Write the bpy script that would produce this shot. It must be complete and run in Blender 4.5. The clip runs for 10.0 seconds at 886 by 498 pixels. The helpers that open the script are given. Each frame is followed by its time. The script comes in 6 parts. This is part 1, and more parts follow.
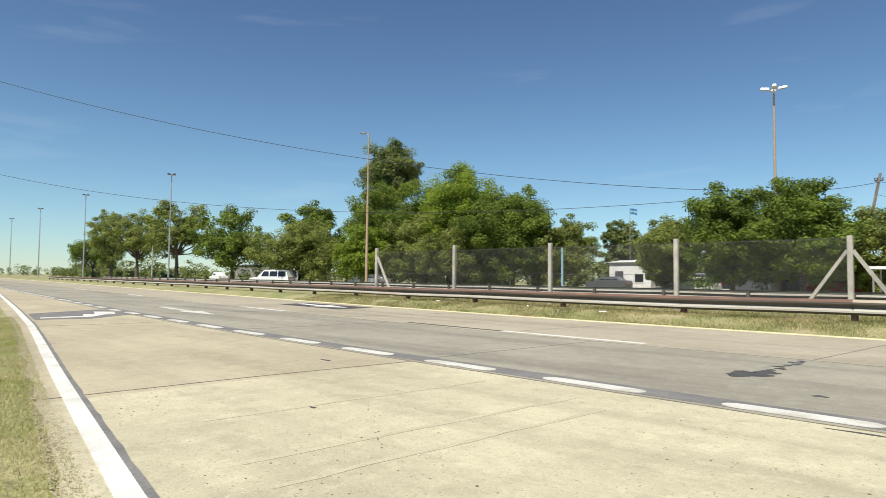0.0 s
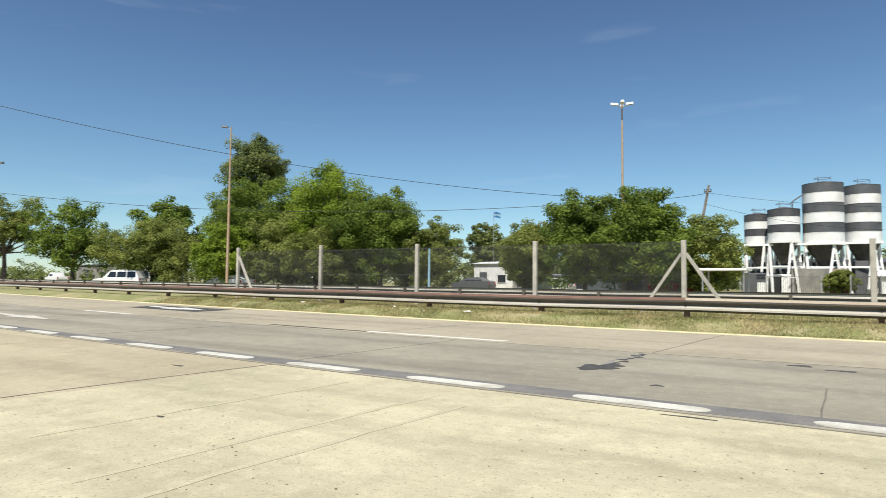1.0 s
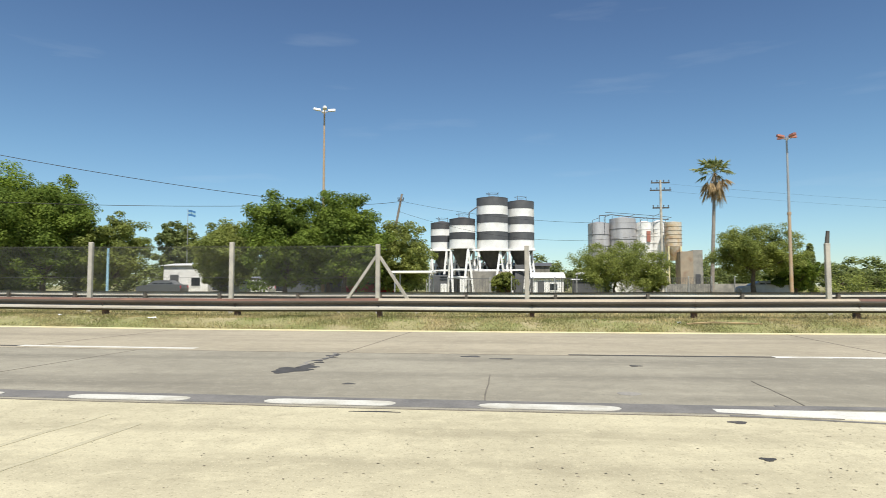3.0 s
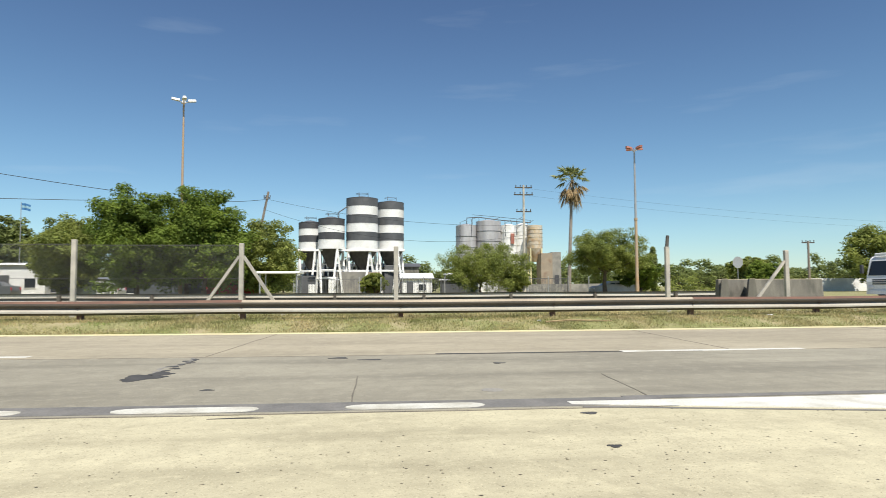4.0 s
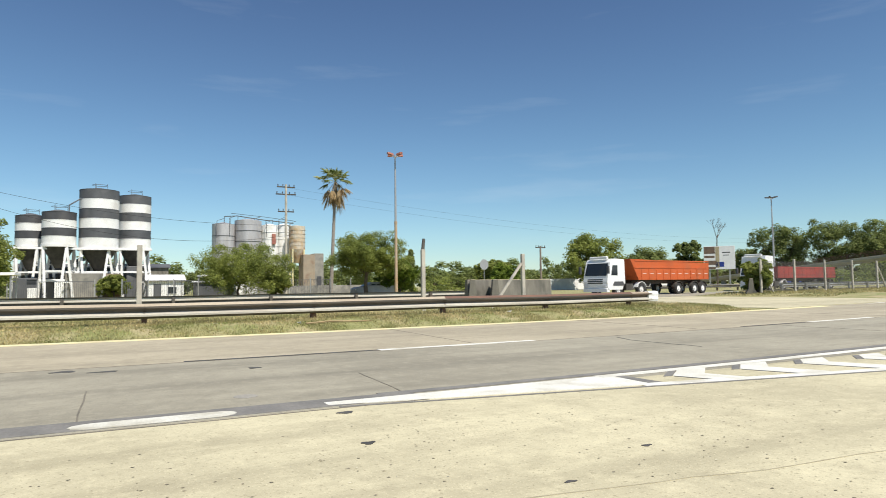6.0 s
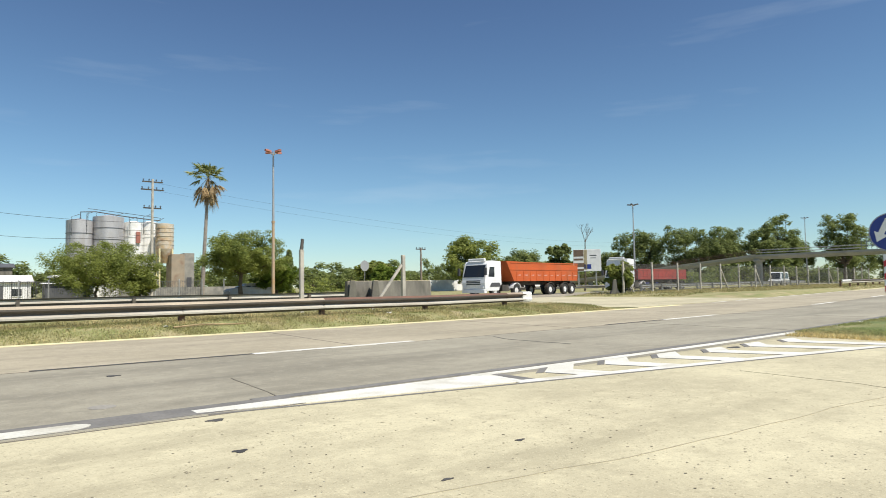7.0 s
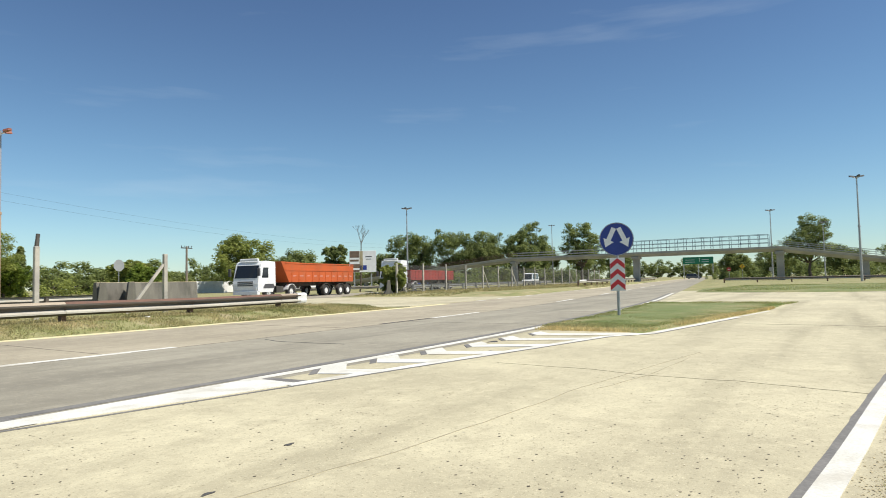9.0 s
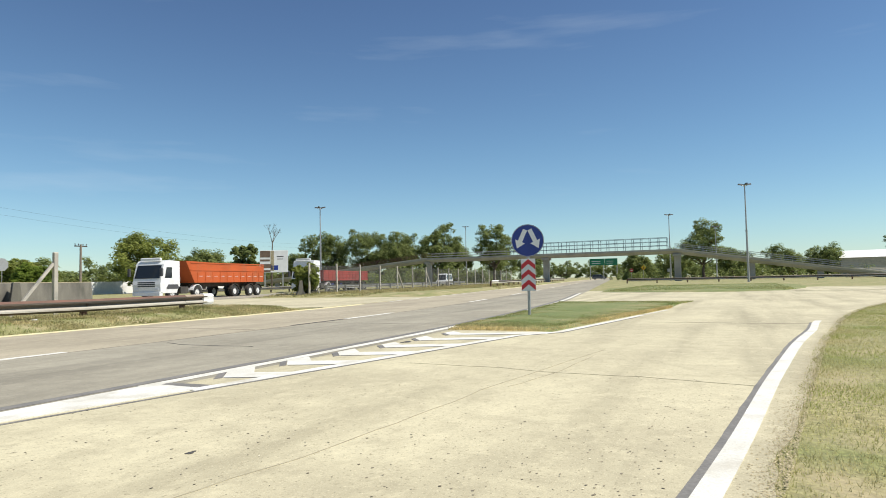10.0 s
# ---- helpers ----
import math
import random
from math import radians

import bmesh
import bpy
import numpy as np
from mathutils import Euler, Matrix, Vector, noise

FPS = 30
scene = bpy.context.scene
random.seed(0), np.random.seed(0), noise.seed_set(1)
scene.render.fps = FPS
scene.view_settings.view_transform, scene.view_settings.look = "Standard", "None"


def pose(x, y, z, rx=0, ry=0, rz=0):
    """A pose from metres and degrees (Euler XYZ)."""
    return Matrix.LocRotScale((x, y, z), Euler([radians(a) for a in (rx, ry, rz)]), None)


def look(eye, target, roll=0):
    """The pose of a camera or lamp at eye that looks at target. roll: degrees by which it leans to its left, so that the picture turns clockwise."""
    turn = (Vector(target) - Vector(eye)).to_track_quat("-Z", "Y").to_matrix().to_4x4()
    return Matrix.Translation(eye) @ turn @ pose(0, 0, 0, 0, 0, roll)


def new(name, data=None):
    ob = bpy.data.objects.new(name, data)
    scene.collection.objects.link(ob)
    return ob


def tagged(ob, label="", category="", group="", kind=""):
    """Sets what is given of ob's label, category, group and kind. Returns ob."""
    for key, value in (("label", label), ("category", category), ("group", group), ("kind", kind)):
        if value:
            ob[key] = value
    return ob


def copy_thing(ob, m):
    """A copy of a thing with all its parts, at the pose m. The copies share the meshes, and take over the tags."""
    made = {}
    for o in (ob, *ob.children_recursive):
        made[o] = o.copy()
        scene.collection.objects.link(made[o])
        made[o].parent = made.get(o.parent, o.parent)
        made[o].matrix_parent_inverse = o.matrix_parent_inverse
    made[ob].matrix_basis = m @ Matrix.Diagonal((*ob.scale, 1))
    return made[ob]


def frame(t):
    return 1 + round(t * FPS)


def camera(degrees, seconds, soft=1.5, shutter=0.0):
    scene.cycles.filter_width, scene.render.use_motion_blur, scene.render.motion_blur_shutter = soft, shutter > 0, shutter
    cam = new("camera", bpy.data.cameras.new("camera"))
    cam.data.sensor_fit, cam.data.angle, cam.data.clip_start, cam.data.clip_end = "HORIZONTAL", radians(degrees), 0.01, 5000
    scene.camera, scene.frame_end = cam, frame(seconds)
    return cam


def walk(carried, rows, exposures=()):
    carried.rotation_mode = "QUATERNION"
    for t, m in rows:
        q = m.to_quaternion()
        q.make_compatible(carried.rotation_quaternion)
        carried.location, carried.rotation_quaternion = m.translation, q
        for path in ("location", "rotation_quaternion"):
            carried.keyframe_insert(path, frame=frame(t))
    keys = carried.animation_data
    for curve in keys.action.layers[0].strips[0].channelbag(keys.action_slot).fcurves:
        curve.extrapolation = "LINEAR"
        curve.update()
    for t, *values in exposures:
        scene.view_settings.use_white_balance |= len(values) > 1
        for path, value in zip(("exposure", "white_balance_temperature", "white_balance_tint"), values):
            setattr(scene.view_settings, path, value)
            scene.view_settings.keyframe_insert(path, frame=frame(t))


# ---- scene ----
# ---- camera and its walk ----
cam = camera(70.04, 10.0, soft=0.85, shutter=0.2)
PATH = [
    (0, (0.094, -0.133, 1.015), (-1.311, 1.286, 1.117), 0.6),
    (0.5, (0.104, -0.11, 1.009), (-1.17, 1.428, 1.114), 0.6),
    (1, (0.1, -0.09, 1.002), (-0.982, 1.588, 1.111), 0.5),
    (1.5, (0.113, -0.072, 1.001), (-0.742, 1.733, 1.113), 0.4),
    (2, (0.106, -0.059, 1.002), (-0.526, 1.835, 1.116), 0.3),
    (2.5, (0.121, -0.023, 0.998), (-0.301, 1.928, 1.115), 0.1),
    (4, (0.143, -0.009, 0.994), (0.337, 1.978, 1.115), -0.3),
    (4.5, (0.157, -0.009, 0.994), (0.549, 1.948, 1.114), -0.4),
    (5, (0.162, 0.01, 0.992), (0.733, 1.923, 1.112), -0.5),
    (5.5, (0.175, 0.012, 0.989), (0.91, 1.868, 1.108), -0.7),
    (7, (0.203, 0.029, 0.981), (1.422, 1.61, 1.098), -0.9),
    (7.5, (0.21, 0.035, 0.979), (1.566, 1.501, 1.093), -1.0),
    (8, (0.214, 0.031, 0.978), (1.695, 1.37, 1.09), -1.0),
    (8.5, (0.215, 0.031, 0.977), (1.805, 1.24, 1.087), -1.1),
    (9, (0.237, 0.032, 0.974), (1.925, 1.099, 1.081), -1.2),
    (9.5, (0.271, 0.044, 0.968), (2.029, 0.992, 1.073), -1.2),
    (10, (0.268, 0.04, 0.969), (2.084, 0.87, 1.072), -1.2),
]
walk(cam, [(t, look(eye, target, roll)) for t, eye, target, roll in PATH])

# ---- world and sun ----
SUN_EL, SUN_AZ = radians(57), radians(166)      # azimuth: clockwise from +y, where the sun stands
world = bpy.data.worlds.new("world")
scene.world = world
world.use_nodes = True
wn = world.node_tree.nodes
sky = wn.new("ShaderNodeTexSky")
sky.sky_type, sky.sun_disc = "NISHITA", False
sky.sun_elevation, sky.sun_rotation = SUN_EL, SUN_AZ
sky.air_density, sky.dust_density, sky.ozone_density = 1.0, 0.1, 3.0
wl = world.node_tree.links
upward = wn.new("ShaderNodeSeparateXYZ")
wl.new(wn.new("ShaderNodeTexCoord").outputs["Generated"], upward.inputs[0])
haze = wn.new("ShaderNodeValToRGB")
haze.color_ramp.elements[0].position, haze.color_ramp.elements[0].color = 0.0, (0.78, 0.92, 0.98, 1)
haze.color_ramp.elements[1].position, haze.color_ramp.elements[1].color = 0.45, (0.62, 0.70, 0.80, 1)
for at, colour in ((0.08, (0.79, 0.94, 0.97, 1)), (0.2, (0.73, 0.88, 0.92, 1))):
    haze.color_ramp.elements.new(at).color = colour
wl.new(upward.outputs["Z"], haze.inputs[0])
clear = wn.new("ShaderNodeMix")
clear.data_type, clear.blend_type = "RGBA", "MULTIPLY"
clear.inputs[0].default_value = 1.0
wl.new(sky.outputs[0], clear.inputs[6])
wl.new(haze.outputs[0], clear.inputs[7])
# faint high wisps of cloud
stretch = wn.new("ShaderNodeMapping")
stretch.inputs["Scale"].default_value = (1.2, 1.2, 9.0)
wl.new(upward.inputs[0].links[0].from_socket, stretch.inputs[0])
wisp = wn.new("ShaderNodeTexNoise")
wisp.inputs["Scale"].default_value, wisp.inputs["Detail"].default_value = 2.6, 6.0
wl.new(stretch.outputs[0], wisp.inputs["Vector"])
veil = wn.new("ShaderNodeMapRange")
veil.inputs["From Min"].default_value, veil.inputs["From Max"].default_value, veil.inputs["To Max"].default_value = 0.60, 0.80, 0.12
wl.new(wisp.outputs["Fac"], veil.inputs["Value"])
cloud = wn.new("ShaderNodeMix")
cloud.data_type = "RGBA"
wl.new(veil.outputs[0], cloud.inputs[0])
wl.new(clear.outputs[2], cloud.inputs[6])
cloud.inputs[7].default_value = (7.0, 7.6, 8.0, 1)
wl.new(cloud.outputs[2], wn["Background"].inputs[0])
wn["Background"].inputs[1].default_value = 0.10
sun = new("sun", bpy.data.lights.new("sun", "SUN"))
sun.data.energy, sun.data.angle, sun.data.color = 5.0, radians(0.5), (1.0, 0.95, 0.86)
to_sun = Vector((math.sin(SUN_AZ) * math.cos(SUN_EL), math.cos(SUN_AZ) * math.cos(SUN_EL), math.sin(SUN_EL)))
sun.matrix_world = look(to_sun * 50, (0, 0, 0))
scene.view_settings.exposure = 0.25


# ---- materials ----
def material(name, col, col2=None, scale=2.0, rough=0.8, metal=0.0, bump=0.0, fine=40.0, stain=None, stain_scale=0.5,
             stain_amount=0.0, grain=0.12, vary=0.0, translucent=0.0, streak=None, island=0.0):
    m = bpy.data.materials.new(name)
    m.use_nodes = True
    n, l = m.node_tree.nodes, m.node_tree.links
    b = n["Principled BSDF"]
    b.inputs["Roughness"].default_value, b.inputs["Metallic"].default_value = rough, metal
    co = n.new("ShaderNodeTexCoord").outputs["Object"]
    if streak:
        mp = n.new("ShaderNodeMapping")
        mp.inputs["Scale"].default_value = streak
        l.new(co, mp.inputs[0])
        co = mp.outputs[0]

    def noise_at(s, detail=4.0, where=None):
        t = n.new("ShaderNodeTexNoise")
        t.inputs["Scale"].default_value, t.inputs["Detail"].default_value = s, detail
        l.new(where or co, t.inputs["Vector"])
        return t.outputs["Fac"]

    def ramp(f, lo, hi):
        r = n.new("ShaderNodeMapRange")
        r.inputs["From Min"].default_value, r.inputs["From Max"].default_value = lo, hi
        l.new(f, r.inputs["Value"])
        return r.outputs["Result"]

    def mix(f, a, c, kind="MIX"):
        x = n.new("ShaderNodeMix")
        x.data_type, x.blend_type = "RGBA", kind
        for v, s in ((f, 0), (a, 6), (c, 7)):
            if hasattr(v, "links"):
                l.new(v, x.inputs[s])
            else:
                x.inputs[s].default_value = v if s == 0 else (*v, 1)
        return x.outputs[2]

    col2 = col2 or tuple(c * 0.75 for c in col)
    f1 = noise_at(scale)
    out = mix(ramp(f1, 0.35, 0.65), col, col2)
    f2 = noise_at(fine, 3.0)
    if grain:
        g = n.new("ShaderNodeMapRange")
        g.inputs["From Min"].default_value, g.inputs["From Max"].default_value = 0.3, 0.7
        g.inputs["To Min"].default_value, g.inputs["To Max"].default_value = 1 - grain, 1 + grain
        l.new(f2, g.inputs["Value"])
        v = n.new("ShaderNodeVectorMath")
        v.operation = "SCALE"
        l.new(out, v.inputs[0])
        l.new(g.outputs[0], v.inputs["Scale"])
        out = v.outputs[0]
    if stain:
        s = ramp(noise_at(stain_scale, 6.0), 0.52, 0.68)
        k = n.new("ShaderNodeMath")
        k.operation = "MULTIPLY"
        l.new(s, k.inputs[0])
        k.inputs[1].default_value = stain_amount
        out = mix(k.outputs[0], out, stain)
    if vary or island:
        r = n.new("ShaderNodeNewGeometry").outputs["Random Per Island"] if island else n.new("ShaderNodeObjectInfo").outputs["Random"]
        a = vary or island
        g = n.new("ShaderNodeMapRange")
        g.inputs["To Min"].default_value, g.inputs["To Max"].default_value = 1 - a, 1 + a
        l.new(r, g.inputs["Value"])
        v = n.new("ShaderNodeVectorMath")
        v.operation = "SCALE"
        l.new(out, v.inputs[0])
        l.new(g.outputs[0], v.inputs["Scale"])
        out = v.outputs[0]
    l.new(out, b.inputs["Base Color"])
    if bump:
        bp = n.new("ShaderNodeBump")
        bp.inputs["Strength"].default_value, bp.inputs["Distance"].default_value = bump, 0.02
        l.new(f2, bp.inputs["Height"])
        l.new(bp.outputs[0], b.inputs["Normal"])
    if translucent:
        t = n.new("ShaderNodeBsdfTranslucent")
        l.new(out, t.inputs[0])
        ms = n.new("ShaderNodeMixShader")
        ms.inputs[0].default_value = translucent
        l.new(b.outputs[0], ms.inputs[1])
        l.new(t.outputs[0], ms.inputs[2])
        l.new(ms.outputs[0], n["Material Output"].inputs[0])
    return m


def concrete(name, pale, mid, dark, bands):
    """Worn slab concrete: broad patches, wheel tracks along x, grit and pale chips."""
    m = bpy.data.materials.new(name)
    m.use_nodes = True
    n, l = m.node_tree.nodes, m.node_tree.links
    b = n["Principled BSDF"]
    b.inputs["Roughness"].default_value = 0.85
    co = n.new("ShaderNodeTexCoord").outputs["Object"]

    def field(scale, detail, lo, hi, stretch=(1, 1, 1), rough=0.55):
        mp = n.new("ShaderNodeMapping")
        mp.inputs["Scale"].default_value = stretch
        l.new(co, mp.inputs[0])
        t = n.new("ShaderNodeTexNoise")
        t.inputs["Scale"].default_value, t.inputs["Detail"].default_value, t.inputs["Roughness"].default_value = scale, detail, rough
        l.new(mp.outputs[0], t.inputs["Vector"])
        r = n.new("ShaderNodeMapRange")
        r.inputs["From Min"].default_value, r.inputs["From Max"].default_value = lo, hi
        l.new(t.outputs["Fac"], r.inputs["Value"])
        return r.outputs["Result"], t.outputs["Fac"]

    def blend(f, a, c, k=1.0):
        g = n.new("ShaderNodeMath")
        g.operation = "MULTIPLY"
        l.new(f, g.inputs[0])
        g.inputs[1].default_value = k
        x = n.new("ShaderNodeMix")
        x.data_type = "RGBA"
        l.new(g.outputs[0], x.inputs[0])
        for v, i in ((a, 6), (c, 7)):
            if isinstance(v, tuple):
                x.inputs[i].default_value = (*v, 1)
            else:
                l.new(v, x.inputs[i])
        return x.outputs[2]

    out = blend(field(0.4, 6, 0.38, 0.62)[0], pale, mid)
    out = blend(field(0.9, 4, 0.47, 0.70, (0.10, 1.2, 1))[0], out, dark, bands)
    out = blend(field(3.2, 7, 0.50, 0.75, rough=0.7)[0], out, dark, 0.45)
    out = blend(field(4.5, 7, 0.50, 0.78, (1, 1, 1), 0.7)[0], out, tuple(min(1, c * 1.25) for c in pale), 0.6)
    out = blend(field(42, 3, 0.60, 0.68)[0], out, dark, 0.8)
    out = blend(field(17, 6, 0.50, 0.72, (1, 1, 1), 0.8)[0], out, dark, 0.42)
    out = blend(field(150, 3, 0.52, 0.68)[0], out, dark, 0.4)
    out = blend(field(75, 2, 0.62, 0.70)[0], out, tuple(min(1, c * 1.35) for c in pale), 0.45)
    l.new(out, b.inputs["Base Color"])
    bp = n.new("ShaderNodeBump")
    bp.inputs["Strength"].default_value, bp.inputs["Distance"].default_value = 0.18, 0.01
    l.new(field(70, 4, 0, 1)[1], bp.inputs["Height"])
    l.new(bp.outputs[0], b.inputs["Normal"])
    return m


M_CONC_NEAR = concrete("pale_concrete", (0.582, 0.528, 0.352), (0.455, 0.408, 0.271), (0.29, 0.255, 0.165), 0.75)
M_CONC_FAR = concrete("grey_concrete", (0.36, 0.33, 0.25), (0.28, 0.255, 0.192), (0.185, 0.168, 0.127), 0.8)
M_CONC_BROWN = concrete("brownish_concrete", (0.49, 0.425, 0.285), (0.395, 0.34, 0.225), (0.28, 0.24, 0.155), 0.6)
M_CONC_TAN = concrete("tan_grey_concrete", (0.44, 0.385, 0.275), (0.35, 0.305, 0.215), (0.235, 0.205, 0.15), 0.6)
M_JOINT = material("joint_tar", (0.13, 0.115, 0.09), (0.20, 0.175, 0.135), 4, 0.9, 0, 0.2)
M_TAR = material("tar_black", (0.05, 0.048, 0.045), (0.085, 0.08, 0.074), 3, 0.85, 0, 0.2)
M_PIT = material("pit_shadow_grit", (0.17, 0.145, 0.10), (0.25, 0.215, 0.15), 6, 0.95, grain=0.2, island=0.4)
M_CHIP = material("pale_chip", (0.66, 0.61, 0.46), (0.58, 0.53, 0.40), 6, 0.9, grain=0.1, island=0.2)
M_TYRE = material("tyre_mark", (0.50, 0.455, 0.305), (0.43, 0.39, 0.262), 1.2, 0.9, 0, 0.1, 60, grain=0.15)
M_SEAM = material("faint_seam", (0.38, 0.34, 0.235), (0.31, 0.275, 0.19), 4, 0.9, 0, 0.1)
M_TARLINE = material("dark_paint", (0.155, 0.148, 0.135), (0.21, 0.198, 0.178), 3, 0.8, 0, 0.2)
M_WHITE = material("road_white", (0.72, 0.71, 0.645), (0.62, 0.60, 0.52), 2.0, 0.7, 0, 0.15, 70, (0.46, 0.42, 0.33), 2.2, 0.65, 0.12)
M_DASH = material("worn_dash_white", (0.63, 0.615, 0.54), (0.53, 0.505, 0.42), 3.0, 0.75, 0, 0.15, 60, (0.40, 0.37, 0.29), 3.0, 0.6, 0.12)
M_YELLOW = material("road_yellow", (0.78, 0.70, 0.40), (0.68, 0.59, 0.33), 2, 0.75, 0, 0.15, 50, (0.45, 0.39, 0.26), 1.5, 0.6)
M_GRASS = material("dry_grass_ground", (0.205, 0.22, 0.075), (0.31, 0.275, 0.13), 0.55, 0.95, 0, 0.6, 26, (0.41, 0.335, 0.20), 0.9, 0.75, 0.35)
M_BLADE = material("grass_blade", (0.42, 0.44, 0.14), (0.58, 0.52, 0.26), 0.8, 0.8, 0, 0, 9, grain=0.2, translucent=0.45, island=0.2)
M_LAWN = material("island_lawn", (0.15, 0.185, 0.06), (0.22, 0.225, 0.09), 0.6, 0.95, 0, 0.6, 26, (0.36, 0.29, 0.15), 0.6, 0.4, 0.35)
M_TUFT = material("median_tuft", (0.21, 0.215, 0.07), (0.53, 0.43, 0.22), 0.8, 0.8, 0, 0, 9, grain=0.3, translucent=0.3, island=0.35)
M_LAWNBLADE = material("lawn_blade", (0.27, 0.33, 0.10), (0.46, 0.42, 0.19), 0.7, 0.8, 0, 0, 9, grain=0.25, translucent=0.4, island=0.3)
M_STRAW = material("yellow_straw", (0.74, 0.62, 0.31), (0.62, 0.51, 0.24), 1.0, 0.85, 0, 0, 9, grain=0.2, translucent=0.35, island=0.25)
M_DIRT = material("dry_dirt", (0.43, 0.37, 0.25), (0.36, 0.30, 0.19), 1.5, 0.95, 0, 0.6, 25, (0.22, 0.2, 0.09), 1.2, 0.6, 0.2)
M_CRUMB = material("straw_crumbs", (0.46, 0.39, 0.24), (0.37, 0.31, 0.18), 3, 0.95, grain=0.15, island=0.2)
M_POST = material("post_concrete", (0.50, 0.46, 0.38), (0.38, 0.35, 0.30), 3, 0.85, 0, 0.2, 50, (0.24, 0.23, 0.2), 2.0, 0.5, vary=0.1)
M_CONC_OLD = material("weathered_concrete", (0.30, 0.28, 0.24), (0.20, 0.19, 0.17), 1.2, 0.9, 0, 0.3, 30, (0.10, 0.10, 0.09), 1.0, 0.6)
M_BARRIER = material("mossy_concrete", (0.21, 0.195, 0.16), (0.14, 0.13, 0.11), 1.6, 0.95, 0, 0.3, 30, (0.08, 0.078, 0.065), 1.5, 0.7, streak=(2, 2, 0.6))
M_CONC_BRIDGE = material("bridge_concrete", (0.40, 0.38, 0.34), (0.32, 0.31, 0.28), 0.4, 0.9, 0, 0.1, 12, (0.22, 0.21, 0.19), 0.3, 0.5)
# Rail zinc: sunlight put into M_RAILTOP and M_RAILPALE, shade into brown M_RAIL; stains rusty.
M_RAILTOP = material("sunlit_tan_zinc", (0.44, 0.37, 0.27), (0.33, 0.27, 0.195), 1.2, 0.6, 0.1, 0.1, 30, (0.2, 0.12, 0.075), 0.9, 0.5, streak=(0.5, 2, 2))
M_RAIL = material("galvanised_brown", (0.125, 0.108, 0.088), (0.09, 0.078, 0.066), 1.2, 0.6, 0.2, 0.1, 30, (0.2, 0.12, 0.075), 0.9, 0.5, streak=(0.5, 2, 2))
M_RAILPALE = material("sunlit_pale_zinc", (0.56, 0.53, 0.45), (0.45, 0.41, 0.34), 1.0, 0.5, 0.15, 0.1, 30, (0.34, 0.24, 0.16), 0.9, 0.5, streak=(0.4, 2, 2))
M_RUST = material("rust", (0.19, 0.10, 0.07), (0.14, 0.082, 0.06), 1.5, 0.85, 0.1, 0.3, 35, (0.24, 0.14, 0.09), 1.2, 0.6)
M_GALV = material("galvanised_steel", (0.45, 0.45, 0.44), (0.36, 0.36, 0.36), 2, 0.5, 0.6, 0.05, 30, (0.30, 0.27, 0.22), 1, 0.4)
M_WPAINT = material("white_paint", (0.85, 0.845, 0.82), (0.77, 0.765, 0.735), 1.0, 0.5, 0, 0.05, 20, (0.45, 0.39, 0.31), 0.6, 0.28)
M_BLACK = material("black_paint", (0.05, 0.05, 0.055), (0.075, 0.075, 0.08), 0.8, 0.6, 0, 0.05, 20, (0.12, 0.11, 0.1), 0.6, 0.3)
M_DGREY = material("dark_grey_paint", (0.10, 0.103, 0.108), (0.075, 0.078, 0.083), 0.8, 0.6, 0, 0.05, 20, (0.2, 0.19, 0.18), 0.6, 0.3)
M_SILVER = material("aluminium_tank", (0.50, 0.49, 0.495), (0.40, 0.39, 0.395), 0.6, 0.5, 0.25, 0.05, 20, (0.36, 0.33, 0.3), 0.5, 0.5, streak=(2, 2, 0.4))
M_ORANGEPOLE = material("orange_pole_paint", (0.42, 0.27, 0.14), (0.42, 0.33, 0.24), 1, 0.6, 0, 0.05, 20, (0.40, 0.30, 0.20), 0.8, 0.5)
M_GREYPOLE = material("grey_pole_paint", (0.42, 0.42, 0.42), (0.36, 0.36, 0.36), 1, 0.5, 0.4, 0.05, 20)
M_LAMPRED = material("red_oxide_paint", (0.36, 0.14, 0.1), (0.3, 0.11, 0.08), 1, 0.6, 0, 0.05, 20)
M_WOOD = material("weathered_wood", (0.27, 0.22, 0.17), (0.19, 0.16, 0.13), 3, 0.9, 0, 0.3, 40, streak=(4, 4, 0.4))
M_BARK = material("bark", (0.13, 0.10, 0.075), (0.08, 0.065, 0.05), 4, 0.95, 0, 0.5, 25)
M_LEAF = material("leaf_green", (0.246, 0.319, 0.056), (0.118, 0.174, 0.034), 0.45, 0.75, 0, 0, 3, grain=0.2, translucent=0.5, island=0.28)
M_LEAF_DARK = material("leaf_dark", (0.277, 0.315, 0.111), (0.168, 0.210, 0.072), 0.3, 0.75, 0, 0, 3, grain=0.2, translucent=0.5, island=0.28)
M_LEAF_BRIGHT = material("leaf_bright", (0.302, 0.386, 0.050), (0.179, 0.258, 0.037), 0.4, 0.75, 0, 0, 3, grain=0.2, translucent=0.5, island=0.28)
M_LEAF_OLIVE = material("leaf_olive", (0.325, 0.358, 0.095), (0.190, 0.230, 0.062), 0.4, 0.75, 0, 0, 3, grain=0.2, translucent=0.5, island=0.28)
for m in (M_LEAF, M_LEAF_DARK, M_LEAF_BRIGHT, M_LEAF_OLIVE):
    m.node_tree.nodes["Principled BSDF"].inputs["Specular IOR Level"].default_value = 0.2
M_PALM = material("palm_leaf", (0.2, 0.24, 0.07), (0.28, 0.29, 0.12), 1, 0.6, 0, 0, 5, grain=0.2, translucent=0.3, island=0.4)
